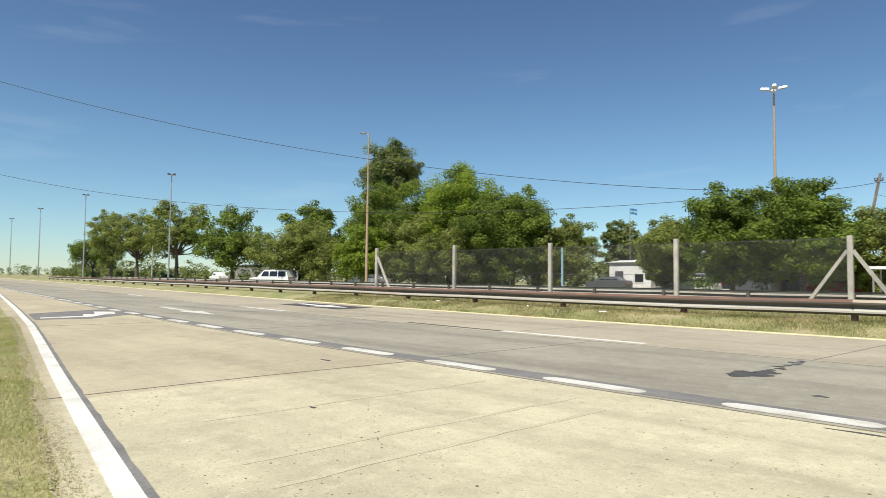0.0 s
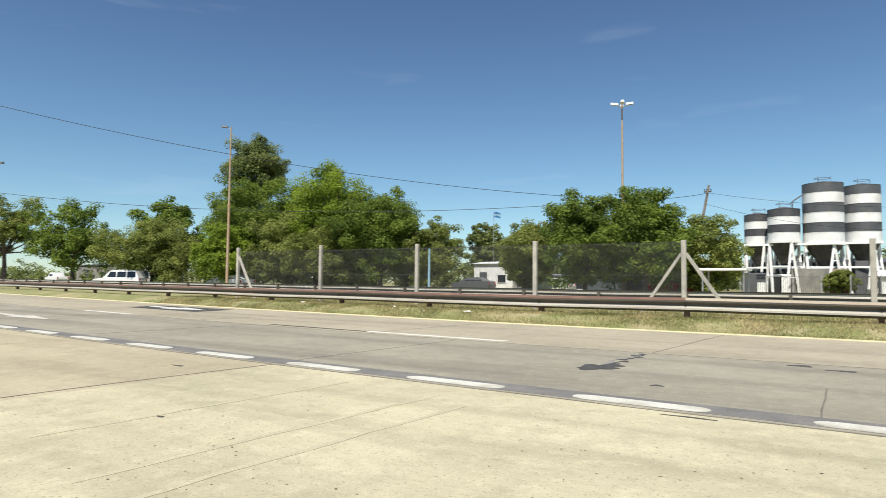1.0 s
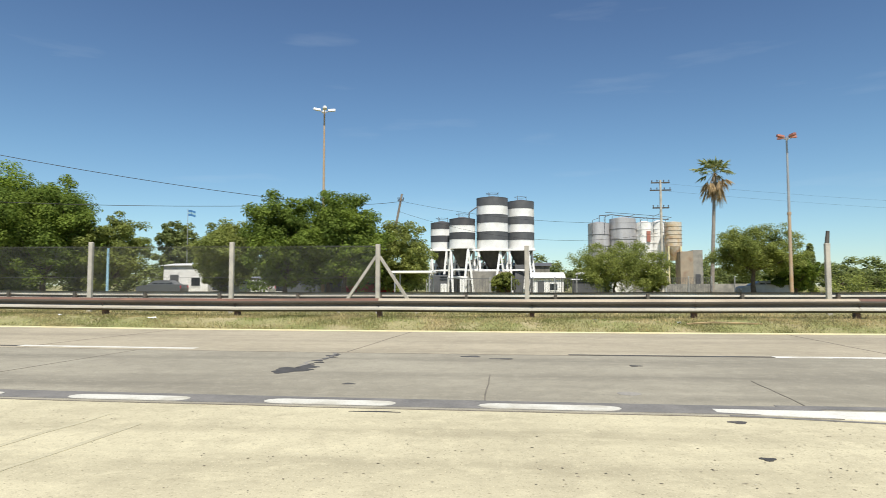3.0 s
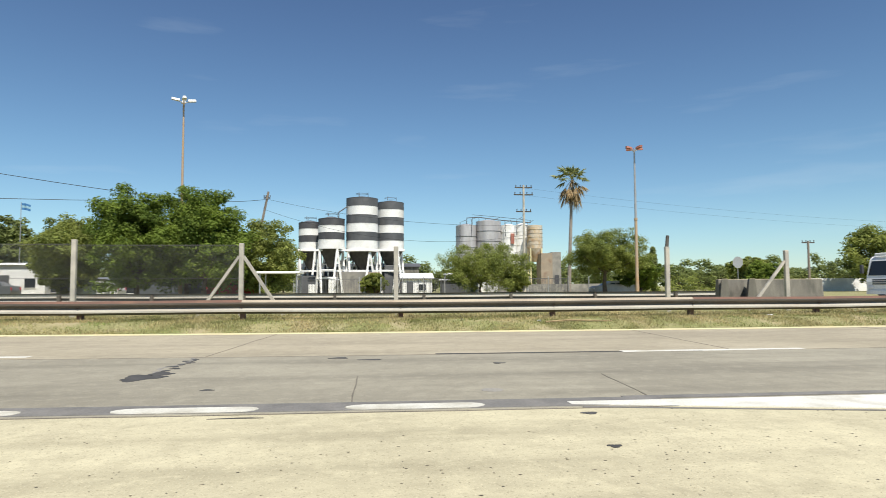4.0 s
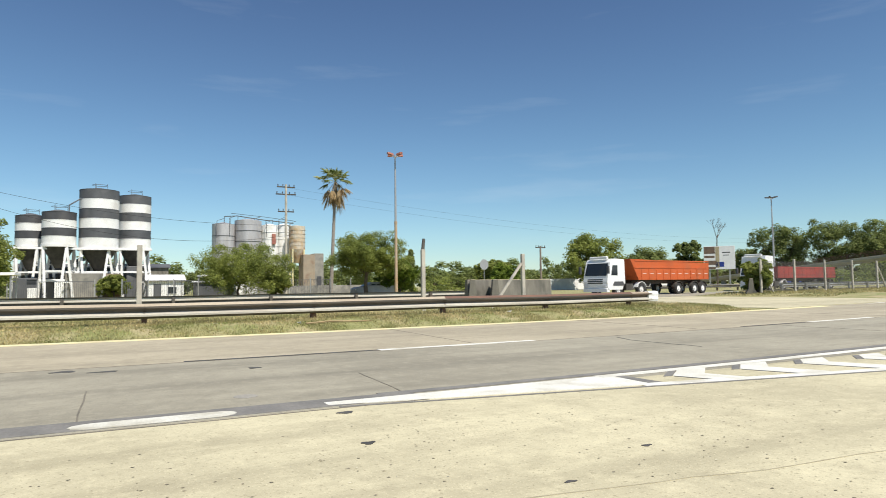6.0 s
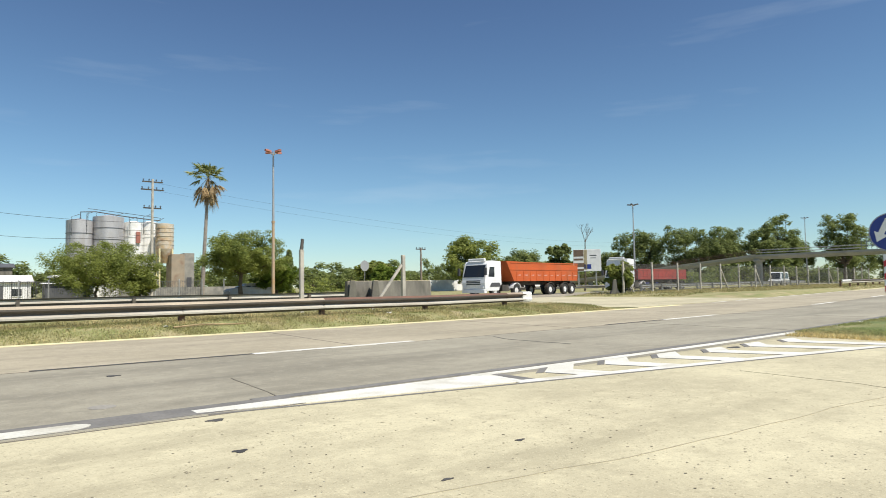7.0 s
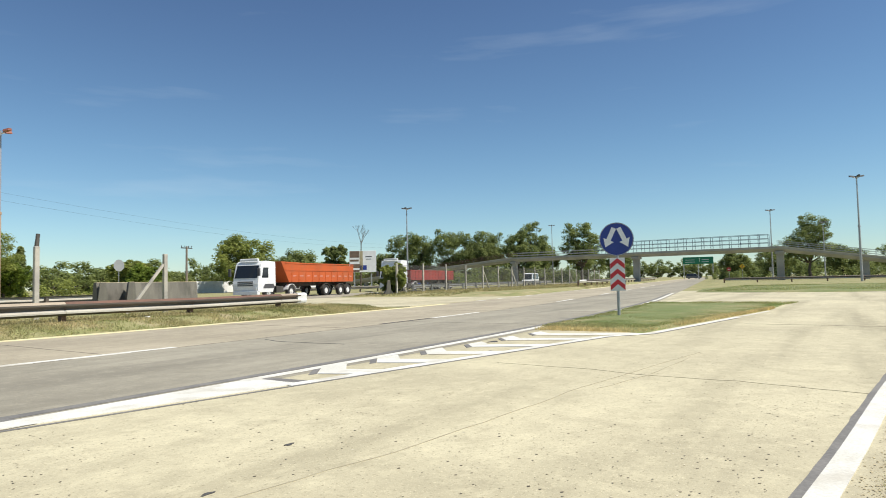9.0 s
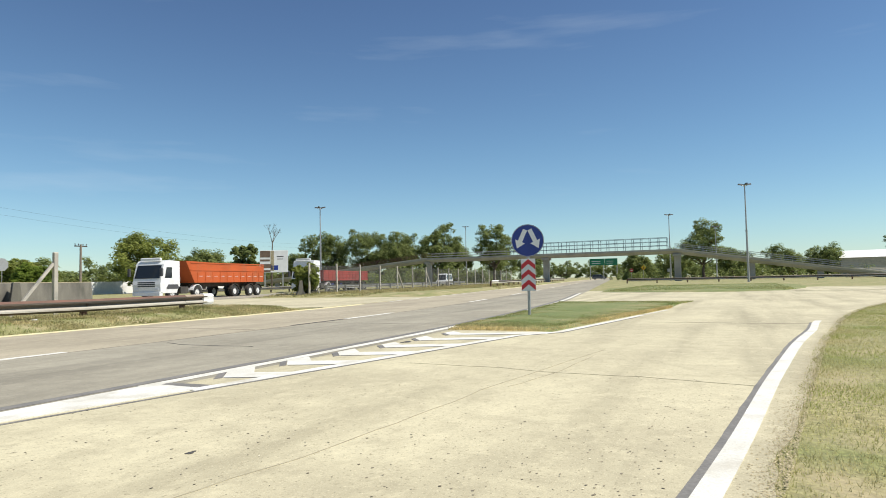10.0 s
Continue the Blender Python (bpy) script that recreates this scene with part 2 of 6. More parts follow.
M_PALMDRY = material("palm_dry", (0.46, 0.35, 0.2), (0.34, 0.24, 0.12), 1, 0.9, 0, 0, 5, grain=0.2, translucent=0.3, island=0.4)
M_PALMTRUNK = material("palm_trunk", (0.33, 0.29, 0.245), (0.25, 0.215, 0.18), 2, 0.95, 0, 0.4, 20, streak=(1, 1, 5))
M_RUBBER = material("rubber", (0.03, 0.03, 0.03), (0.05, 0.045, 0.04), 3, 0.85, 0, 0.1)
M_CHASSIS = material("chassis", (0.05, 0.045, 0.04), (0.09, 0.08, 0.065), 2, 0.8, 0.1, 0.1)
M_CABWHITE = material("truck_white", (0.82, 0.82, 0.80), (0.76, 0.76, 0.74), 0.7, 0.35, 0, 0.0, 20, (0.5, 0.47, 0.4), 0.7, 0.2)
M_ORANGE = material("tipper_orange", (0.55, 0.11, 0.025), (0.45, 0.09, 0.02), 0.6, 0.5, 0, 0.05, 20, (0.34, 0.12, 0.05), 0.8, 0.5)
M_REDBED = material("trailer_red", (0.40, 0.06, 0.045), (0.30, 0.045, 0.035), 0.6, 0.5, 0, 0.05, 20, (0.22, 0.07, 0.05), 0.8, 0.5)
M_SIGNBLUE = material("sign_blue", (0.02, 0.045, 0.26), (0.018, 0.04, 0.22), 1.5, 0.45, 0, 0.0, 20, grain=0.04)
M_SIGNRED = material("sign_red", (0.55, 0.03, 0.04), (0.45, 0.03, 0.04), 1.5, 0.5, 0, 0.0, 20, grain=0.04)
M_SIGNWHITE = material("sign_white", (0.78, 0.78, 0.78), (0.70, 0.70, 0.70), 1.5, 0.5, 0, 0.0, 20, grain=0.04)
M_SIGNGREEN = material("sign_green", (0.015, 0.20, 0.10), (0.012, 0.17, 0.085), 1.5, 0.5, 0, 0.0, 20, grain=0.04)
M_SIGNYELLOW = material("sign_yellow", (0.75, 0.45, 0.02), (0.65, 0.38, 0.02), 1.5, 0.5, 0, 0.0, 20, grain=0.04)
M_CABLE = material("cable", (0.02, 0.02, 0.022), (0.03, 0.03, 0.03), 2, 0.7)
M_TEAL = material("pale_blue_paint", (0.30, 0.50, 0.60), (0.25, 0.42, 0.5), 1, 0.6)
M_BRICK = material("brick_red", (0.36, 0.17, 0.10), (0.28, 0.14, 0.09), 2, 0.9, 0, 0.2, 30)
M_CARBLUE = material("car_blue", (0.03, 0.05, 0.25), (0.025, 0.04, 0.2), 1, 0.3)
M_CARGREY = material("car_grey", (0.10, 0.11, 0.12), (0.09, 0.10, 0.11), 1, 0.3)
M_WIRE = material("mesh_wire", (0.12, 0.12, 0.11), (0.09, 0.085, 0.08), 2, 0.7, 0.3)


def glass(name, col):
    m = material(name, col, col, 1, 0.05, grain=0)
    m.node_tree.nodes["Principled BSDF"].inputs["IOR"].default_value = 1.5
    return m


M_WINDOW = glass("tinted_window", (0.02, 0.025, 0.03))


# ---- building blocks ----
def mesh_ob(name, verts, faces, mat, smooth=False):
    me = bpy.data.meshes.new(name)
    me.from_pydata(verts, [], faces)
    me.materials.append(mat)
    if smooth:
        me.polygons.foreach_set("use_smooth", [True] * len(me.polygons))
    return new(name, me)


def quads_ob(name, arr, mat):
    """One mesh of loose polygons from an array (n, k, 3)."""
    n, k = arr.shape[:2]
    me = bpy.data.meshes.new(name)
    me.vertices.add(n * k)
    me.vertices.foreach_set("co", np.ascontiguousarray(arr, dtype=np.float32).ravel())
    me.loops.add(n * k)
    me.loops.foreach_set("vertex_index", np.arange(n * k, dtype=np.int32))
    me.polygons.add(n)
    me.polygons.foreach_set("loop_start", np.arange(0, n * k, k, dtype=np.int32))
    me.update(calc_edges=True)
    me.materials.append(mat)
    return new(name, me)


class Shape:
    """Gathers vertices and faces of one part."""

    def __init__(self):
        self.v, self.f = [], []

    def add(self, verts, faces):
        k = len(self.v)
        self.v += [tuple(p) for p in verts]
        self.f += [tuple(i + k for i in f) for f in faces]
        return self

    def box(self, x0, x1, y0, y1, z0, z1, b=0.0):
        """A block; b bevels the upright edges and the top."""
        if b <= 0:
            v = [(x, y, z) for z in (z0, z1) for x, y in ((x0, y0), (x1, y0), (x1, y1), (x0, y1))]
            return self.add(v, [(3, 2, 1, 0), (4, 5, 6, 7), (0, 1, 5, 4), (1, 2, 6, 5), (2, 3, 7, 6), (3, 0, 4, 7)])
        ring = lambda d: [(x0 + b + d, y0 + d), (x1 - b - d, y0 + d), (x1 - d, y0 + b + d), (x1 - d, y1 - b - d),
                          (x1 - b - d, y1 - d), (x0 + b + d, y1 - d), (x0 + d, y1 - b - d), (x0 + d, y0 + b + d)]
        v = [(x, y, z0) for x, y in ring(0)] + [(x, y, z1 - b) for x, y in ring(0)] + [(x, y, z1) for x, y in ring(b * 0.7)]
        f = [tuple(range(7, -1, -1)), tuple(range(16, 24))]
        for k in (0, 8):
            f += [(k + i, k + (i + 1) % 8, k + 8 + (i + 1) % 8, k + 8 + i) for i in range(8)]
        return self.add(v, f)

    def tube(self, p, q, r0, r1=None, n=8, caps=True):
        p, q = Vector(p), Vector(q)
        r1 = r0 if r1 is None else r1
        d = (q - p).normalized()
        a = d.orthogonal().normalized()
        c = d.cross(a)
        ring = [a * math.cos(2 * math.pi * i / n) + c * math.sin(2 * math.pi * i / n) for i in range(n)]
        v = [p + o * r0 for o in ring] + [q + o * r1 for o in ring]
        f = [(i, (i + 1) % n, n + (i + 1) % n, n + i) for i in range(n)]
        if caps:
            f += [tuple(range(n - 1, -1, -1)), tuple(range(n, 2 * n))]
        return self.add(v, f)

    def line(self, pts, r, n=6):
        """One continuous tube through the points."""
        pts = [Vector(p) for p in pts]
        v, f = [], []
        for i, p in enumerate(pts):
            d = (pts[min(i + 1, len(pts) - 1)] - pts[max(i - 1, 0)]).normalized()
            a = d.cross(Vector((0.13, 0.31, 0.94))).normalized()
            c = d.cross(a)
            v += [p + (a * math.cos(2 * math.pi * k / n) + c * math.sin(2 * math.pi * k / n)) * r for k in range(n)]
        for i in range(len(pts) - 1):
            f += [(i * n + k, i * n + (k + 1) % n, (i + 1) * n + (k + 1) % n, (i + 1) * n + k) for k in range(n)]
        f += [tuple(range(n - 1, -1, -1)), tuple(range((len(pts) - 1) * n, len(pts) * n))]
        return self.add(v, f)

    def prism(self, outline, z0, z1):
        """An outline in x, y raised from z0 to z1."""
        n = len(outline)
        v = [(x, y, z0) for x, y in outline] + [(x, y, z1) for x, y in outline]
        return self.add(v, [tuple(range(n - 1, -1, -1)), tuple(range(n, 2 * n))] + [(i, (i + 1) % n, n + (i + 1) % n, n + i) for i in range(n)])

    def side(self, outline, y0, y1):
        """An outline in x, z drawn out from y0 to y1."""
        n = len(outline)
        v = [(x, y0, z) for x, z in outline] + [(x, y1, z) for x, z in outline]
        return self.add(v, [tuple(range(n)), tuple(range(2 * n - 1, n - 1, -1))] + [(i, n + i, n + (i + 1) % n, (i + 1) % n) for i in range(n)])

    def band(self, path, profile):
        """A profile (across, up) swept along a path of (x, y, z); across points to the left of the way."""
        k = len(profile)
        v, f = [], []
        for i, p in enumerate(path):
            a, b = path[max(i - 1, 0)], path[min(i + 1, len(path) - 1)]
            d = Vector((b[0] - a[0], b[1] - a[1], 0)).normalized()
            v += [(p[0] - d.y * s, p[1] + d.x * s, p[2] + h) for s, h in profile]
        for i in range(len(path) - 1):
            f += [(i * k + j, i * k + (j + 1) % k, (i + 1) * k + (j + 1) % k, (i + 1) * k + j) for j in range(k)]
        f += [tuple(range(k - 1, -1, -1)), tuple(range((len(path) - 1) * k, len(path) * k))]
        return self.add(v, f)

    def ob(self, name, mat, parent=None, label="", smooth=False):
        o = mesh_ob(name, self.v, self.f, mat, smooth)
        if smooth:
            o.data.set_sharp_from_angle(angle=radians(40))
        if parent:
            o.parent = parent
        if label:
            o["label"] = label
        return o


def thing(name, at=(0, 0, 0), turn=0.0, label="", category="", group="", kind=""):
    e = new(name)
    e.empty_display_size = 0.2
    e.matrix_basis = pose(*at, 0, 0, turn)
    return tagged(e, label, category, group, kind)


def bend(x):
    """How far the highway swings away at both ends."""
    d = x - 5.1
    if d < 0:
        return 0.0018 * d * d if d > -29 else 1.51 + 0.1044 * (-d - 29)
    return 0.003 * d * d if d < 27 else 2.19 + 0.162 * (d - 27)


def lift(x):
    """The land rises a little to both sides."""
    def soft(t):
        return (t + math.sqrt(t * t + 9)) / 2
    return 0.0045 * soft(-x - 7) + 0.0025 * soft(x - 16)


def span(x0, x1, step):
    n = max(1, round((x1 - x0) / step))
    return [x0 + (x1 - x0) * i / n for i in range(n + 1)]


def along(v0, v1, x0, x1, z0, z1, step=2.0):
    """A slab that follows the highway between two offsets."""
    s = Shape()
    xs = span(x0, x1, step)
    va = v0 if callable(v0) else (lambda x: v0)
    vb = v1 if callable(v1) else (lambda x: v1)
    v = []
    for x in xs:
        a, b = va(x) + bend(x), vb(x) + bend(x)
        v += [(x, a, z0), (x, b, z0), (x, b, z1 + lift(x)), (x, a, z1 + lift(x))]
    f = [(0, 1, 2, 3), tuple(len(v) - 1 - i for i in range(4))]
    for i in range(len(xs) - 1):
        f += [(4 * i + j, 4 * i + 4 + j, 4 * i + 4 + (j + 1) % 4, 4 * i + (j + 1) % 4) for j in range(4)]
    return s.add(v, f)


def hill(x, v):
    """Height of the open ground at a place x and an offset v from the road's line."""
    def ss(a, b, t):
        t = min(max((t - a) / (b - a), 0), 1)
        return t * t * (3 - 2 * t)
    w = 1 - ss(19, 21.5, x) * (1 - ss(36, 40, x))
    z = -0.015 + lift(x)
    z += 0.205 * ss(14.35, 15.6, v) * (1 - ss(28.5, 29.8, v)) * w
    z += 0.10 * ss(39.2, 41, v)
    if v < 1.2 and abs(x) < 60:
        z += 0.012 * noise.noise((x * 1.3, v * 1.3, 0))
    return z


# ---- ground and roads ----
def build_ground():
    xs = sorted({*[-2500, -1500, -900, -500, -300, -200, -150, -120], *range(-100, -40, 6), *[x * 1.0 for x in range(-40, 60)],
                 *range(60, 140, 6), *[150, 180, 220, 300, 500, 900, 1500, 2500]})
    vs = [-1500, -700, -300, -120, -60, -30, -15, -8, -5, -3, -2, -1, 0, 1, 2, 3, 4, 5.3, 8, 12, 14.3, 14.5, 14.7, 14.95, 15.2, 15.45,
          15.6, 16.5, 18, 20, 22, 24, 26, 28, 28.5, 28.9, 29.3, 29.8, 34, 39, 39.7, 40.4, 41, 45, 50, 60, 80, 110, 160, 250, 400, 700, 1200, 2000]
    v = [(x, o + bend(x), hill(x, o)) for x in xs for o in vs]
    k = len(vs)
    f = [(i * k + j, (i + 1) * k + j, (i + 1) * k + j + 1, i * k + j + 1) for i in range(len(xs) - 1) for j in range(k - 1)]
    tagged(mesh_ob("ground", v, f, M_GRASS, True), "dry grassy verge and median ground", "ground", kind="structure")


build_ground()


def edge_line(x):
    """The pavement's near edge, as y."""
    k = min(max((x + 3) / 6, 0), 1)
    far = 0.42 - 0.1805 * x if x > -15 else 0.795 - 0.1555 * x
    y = (1 - k) * far + k * (0.65 - 0.15 * x + 0.05 * math.exp(-((x - 6) / 3) ** 2) + 0.10 * math.exp(-((x - 10.4) / 2.8) ** 2))
    if x < -36:
        y = min(y, 4.7 + bend(x))
    return y if x < 14 else y - 0.011 * (x - 14) ** 2


road = tagged(along(5.12, 9.355, -400, 420, -0.25, 0.0, 3).ob("road", M_CONC_FAR), "grey worn concrete highway lane", "road", kind="structure")
tagged(along(9.365, 14.32, -400, 420, -0.25, 0.0, 3).ob("road", M_CONC_TAN), "tan worn concrete highway lane beside the median", "road", kind="structure")
far_road = tagged(along(30.0, 39.0, -400, 420, -0.25, 0.0, 4).ob("road", M_CONC_FAR), "far concrete carriageway behind the median", "road", kind="structure")
xs = span(-60, -24, 1.0) + span(-23.8, 28, 0.2) + span(29, 40, 1.0)
pts = [(x, edge_line(x) - 0.24 + 0.07 * noise.noise((x * 1.1, 5, 0)) + 0.03 * noise.noise((x * 4.1, 9, 0))) for x in xs]
top = [(x, 5.116 + bend(x)) for x in xs]
cut = next(i for i, x in enumerate(xs) if x > -5.95)
for lo, hi, mat, label in ((0, cut + 1, M_CONC_BROWN, "older brownish tan concrete slab of the turning lane"), (cut, len(xs), M_CONC_NEAR, "pale tan concrete turning lane")):
    v = []
    for (x, a), (_, b) in zip(pts[lo:hi], top[lo:hi]):
        v += [(x, a, -0.25), (x, b, -0.25), (x, b, lift(x)), (x, a, lift(x))]
    f = [(0, 1, 2, 3), tuple(len(v) - 1 - i for i in range(4))]
    for i in range(hi - lo - 1):
        f += [(4 * i + j, 4 * i + 4 + j, 4 * i + 4 + (j + 1) % 4, 4 * i + (j + 1) % 4) for j in range(4)]
    tagged(Shape().add(v, f).ob("road", mat), label, "road", kind="structure")
# the turning lane goes on to the crossing and the side road
side = Shape().prism([(40.004, 5.1 + bend(40)), (40.004, -17.5), (60, -30), (75, -36), (75, -8), (62, -4.4), (46, 4), (46.5, 5.1 + bend(46.5))], -0.25, lift(50) - 0.012)
tagged(side.ob("road", M_CONC_NEAR), "pale concrete side road joining the turning lane", "road", kind="structure")
cross = Shape().prism([(21.5, 14.324 + bend(21.5)), (34, 14.324 + bend(34)), (60, 14.324 + bend(60)), (37, 22.5), (38.5, 29.99 + bend(38.5)), (20.5, 29.99 + bend(20.5)), (19.5, 20.5)], -0.25, lift(35) - 0.008)
tagged(cross.ob("road", M_CONC_NEAR), "pale concrete crossing through the median", "road", kind="structure")


# markings, each a thin coat of paint on the slab
def strip(name, pts, w, mat, z=0.004, parent=None, thick=0.004):
    s = Shape()
    s.band([(x, y, z - thick + lift(x)) for x, y in pts], [(w / 2, 0), (-w / 2, 0), (-w / 2, thick), (w / 2, thick)])
    return s.ob(name, mat, parent)


marks = thing("road_marking", label="white and yellow painted road lines on concrete", category="road marking", kind="structure")


def line_along(v0, x0, x1, w, mat, name="line", z=0.004, step=1.5):
    return strip(name, [(x, v0 + bend(x)) for x in span(x0, x1, step)], w, mat, z, marks)


def rounded_dash(x0, x1, vc, w):
    """A thick paint dash with rounded ends."""
    out, r = [], w / 2
    for cx, a0 in ((x1 - r * 1.6, -90), (x0 + r * 1.6, 90)):
        for a in range(0, 181, 30):
            t = radians(a0 + a)
            out.append((cx + 1.6 * r * math.cos(t), vc + bend(cx) + r * math.sin(t)))
    Shape().prism(out, lift(x0) - 0.004, lift((x0 + x1) / 2) + 0.009).ob("dash", M_DASH, marks)


line_along(5.36, -120, 2.6, 0.36, M_TARLINE, "tar_band")
for i in range(-34, 1):
    x0 = 1.73 + 1.868 * i
    if i == 0:
        continue
    rounded_dash(x0 - 0.02, x0 + 1.15, 5.29, 0.21)
line_along(14.1, -220, 24.5, 0.38, M_YELLOW)
line_along(14.1, 58, 260, 0.38, M_YELLOW)
for x0 in (-51, -36, -20.3):
    line_along(9.48, x0, x0 + 3.1, 0.17, M_WHITE)
line_along(9.70, -8.2, -5.0, 0.17, M_WHITE)
line_along(9.66, -11.2, -8.2, 0.12, M_TAR, "tar_line")
line_along(9.44, 0.95, 3.8, 0.10, M_TAR, "tar_line")
line_along(9.44, 3.8, 6.75, 0.17, M_WHITE)
line_along(9.48, 12.5, 15.05, 0.11, M_TAR, "tar_line")
line_along(9.48, 15.05, 18.0, 0.17, M_WHITE)
for x0 in (27, 38.5, 50, 61.5, 73, 85, 100, 120):
    line_along(9.5, x0, x0 + 3.3, 0.17, M_WHITE)
for x0 in range(-200, 300, 12):
    line_along(34.5, x0, x0 + 4, 0.12, M_WHITE)
for x0 in range(28, 58, 3):
    line_along(14.1, x0, x0 + 1.6, 0.14, M_WHITE)
# near edge line with its dark border
def edge_mid(x):
    """How far the middle of the white edge line lies inside the pavement's edge."""
    def ease(a, b):
        t = min(max((x - a) / (b - a), 0), 1)
        return t * t * (3 - 2 * t)
    return 0.009 + 0.052 * ease(4.0, 7.5) + 0.09 * ease(12.5, 15.2) + 0.03 * ease(-6, -13) + 0.06 * ease(-13, -24)


edge_pts = [(x, edge_line(x) + edge_mid(x)) for x in span(-60, 15.4, 0.2)]
strip("edge_line", edge_pts, 0.127, M_WHITE, 0.004, marks)
strip("tar_band", [(x, y + 0.086 + 0.010 * noise.noise((x * 2.3, 2, 0)) + 0.012 * noise.noise((x * 9.1, 7, 0))) for x, y in edge_pts if x < 15], 0.05, M_TARLINE, 0.003, marks)


# ---- plants ----
RNG = np.random.default_rng(7)


def leaf_cloud(centres, radii, per, size, rng, flat=0.75):
    """Leaves as small tilted blades on the outer shell of clumps: an array (n, 3, 3)."""
    n = len(centres) * per
    c = np.repeat(centres, per, 0)
    r = np.repeat(radii, per)[:, None]
    d = rng.normal(size=(n, 3)) + np.array([0, 0, 0.25])
    d /= np.linalg.norm(d, axis=1)[:, None]
    p = c + d * r * (rng.random((n, 1)) ** 0.4) * np.array([1, 1, flat])
    up = d * 0.8 + np.array([0, 0, 0.7]) + 0.4 * rng.normal(size=(n, 3))
    up /= np.linalg.norm(up, axis=1)[:, None]
    a = np.cross(up, rng.normal(size=(n, 3)))
    a /= np.linalg.norm(a, axis=1)[:, None]
    b = np.cross(up, a)
    s = size * (0.6 + 0.8 * rng.random((n, 1)))
    return np.stack([p - a * s, p + b * s * 0.75 + up * s * 0.15, p + a * s], 1)


def tree(at, height, radius, leaf_mat, label, seed, base=0.3, clumps=46, per=110, leaf=0.24, tall=1.0, gaps=0.0, trunk_r=None, lean=0.0):
    """A tree: tapered trunk, limbs to the boughs, and on each bough a spray of small leaf clumps, with an uneven outline."""
    rng = np.random.default_rng(seed)
    root = thing("tree", (*at, land(*at)), rng.random() * 360, label, "tree")
    z0, z1 = height * base, height
    mid, half = (z0 + z1) / 2, (z1 - z0) / 2
    boughs = max(10, clumps // 4)
    i = np.arange(boughs) + 0.5
    u = 1 - 2 * i / boughs
    d = np.stack([np.sqrt(1 - u * u) * np.cos(2.39996 * i), np.sqrt(1 - u * u) * np.sin(2.39996 * i), u], 1) + 0.28 * rng.normal(size=(boughs, 3))
    d /= np.linalg.norm(d, axis=1)[:, None]
    rr = 0.45 + 0.5 * rng.random((boughs, 1)) ** 0.6
    lobes = 1 + 0.22 * np.sin(3 * np.arctan2(d[:, 1], d[:, 0]) + seed)[:, None] + 0.08 * rng.normal(size=(boughs, 1))
    hub = d * rr * lobes * np.array([radius, radius, half * tall]) * 0.84
    hub[:, 2] += mid
    hub[:, 2] = np.clip(hub[:, 2], z0 * 0.9, z1 - 0.12 * radius)
    # small clumps round each bough, the outer ones drooping a little
    own = np.arange(clumps) % boughs
    e = rng.normal(size=(clumps, 3))
    e /= np.linalg.norm(e, axis=1)[:, None]
    c = hub[own] + e * radius * (0.30 + 0.10 * gaps) * (0.35 + 0.65 * rng.random((clumps, 1))) * np.array([1, 1, 0.72])
    c[:, 2] = np.clip(c[:, 2], z0 * 0.8, z1 - 0.1)
    cr = radius * (0.11 + 0.12 * rng.random(clumps)) * (1 - gaps * 0.25)
    q = quads_ob("crown", leaf_cloud(c, cr, per, leaf, rng), leaf_mat)
    q.parent = root
    s = Shape()
    tr = trunk_r or max(0.10, height * 0.022)
    fork = Vector((lean, 0, z0 * 0.95 + 0.25 * half))
    knee = Vector((lean * 0.3 + 0.1 * rng.normal(), 0.1 * rng.normal(), fork.z * 0.5))
    s.tube((0, 0, -0.1), knee, tr * 1.25, tr, 8)
    s.tube(knee, fork, tr, tr * 0.75, 8)
    for i in range(0, boughs, max(1, boughs // 12)):
        e = Vector(hub[i])
        m = fork.lerp(e, 0.5) + Vector((0, 0, -0.08 * half))
        s.tube(fork, m, tr * 0.5, tr * 0.3, 5)
        s.tube(m, e, tr * 0.3, tr * 0.08, 5)
    s.ob("trunk", M_BARK, root, smooth=True)
    return root


def land(x, y):
    return hill(x, y - bend(x))


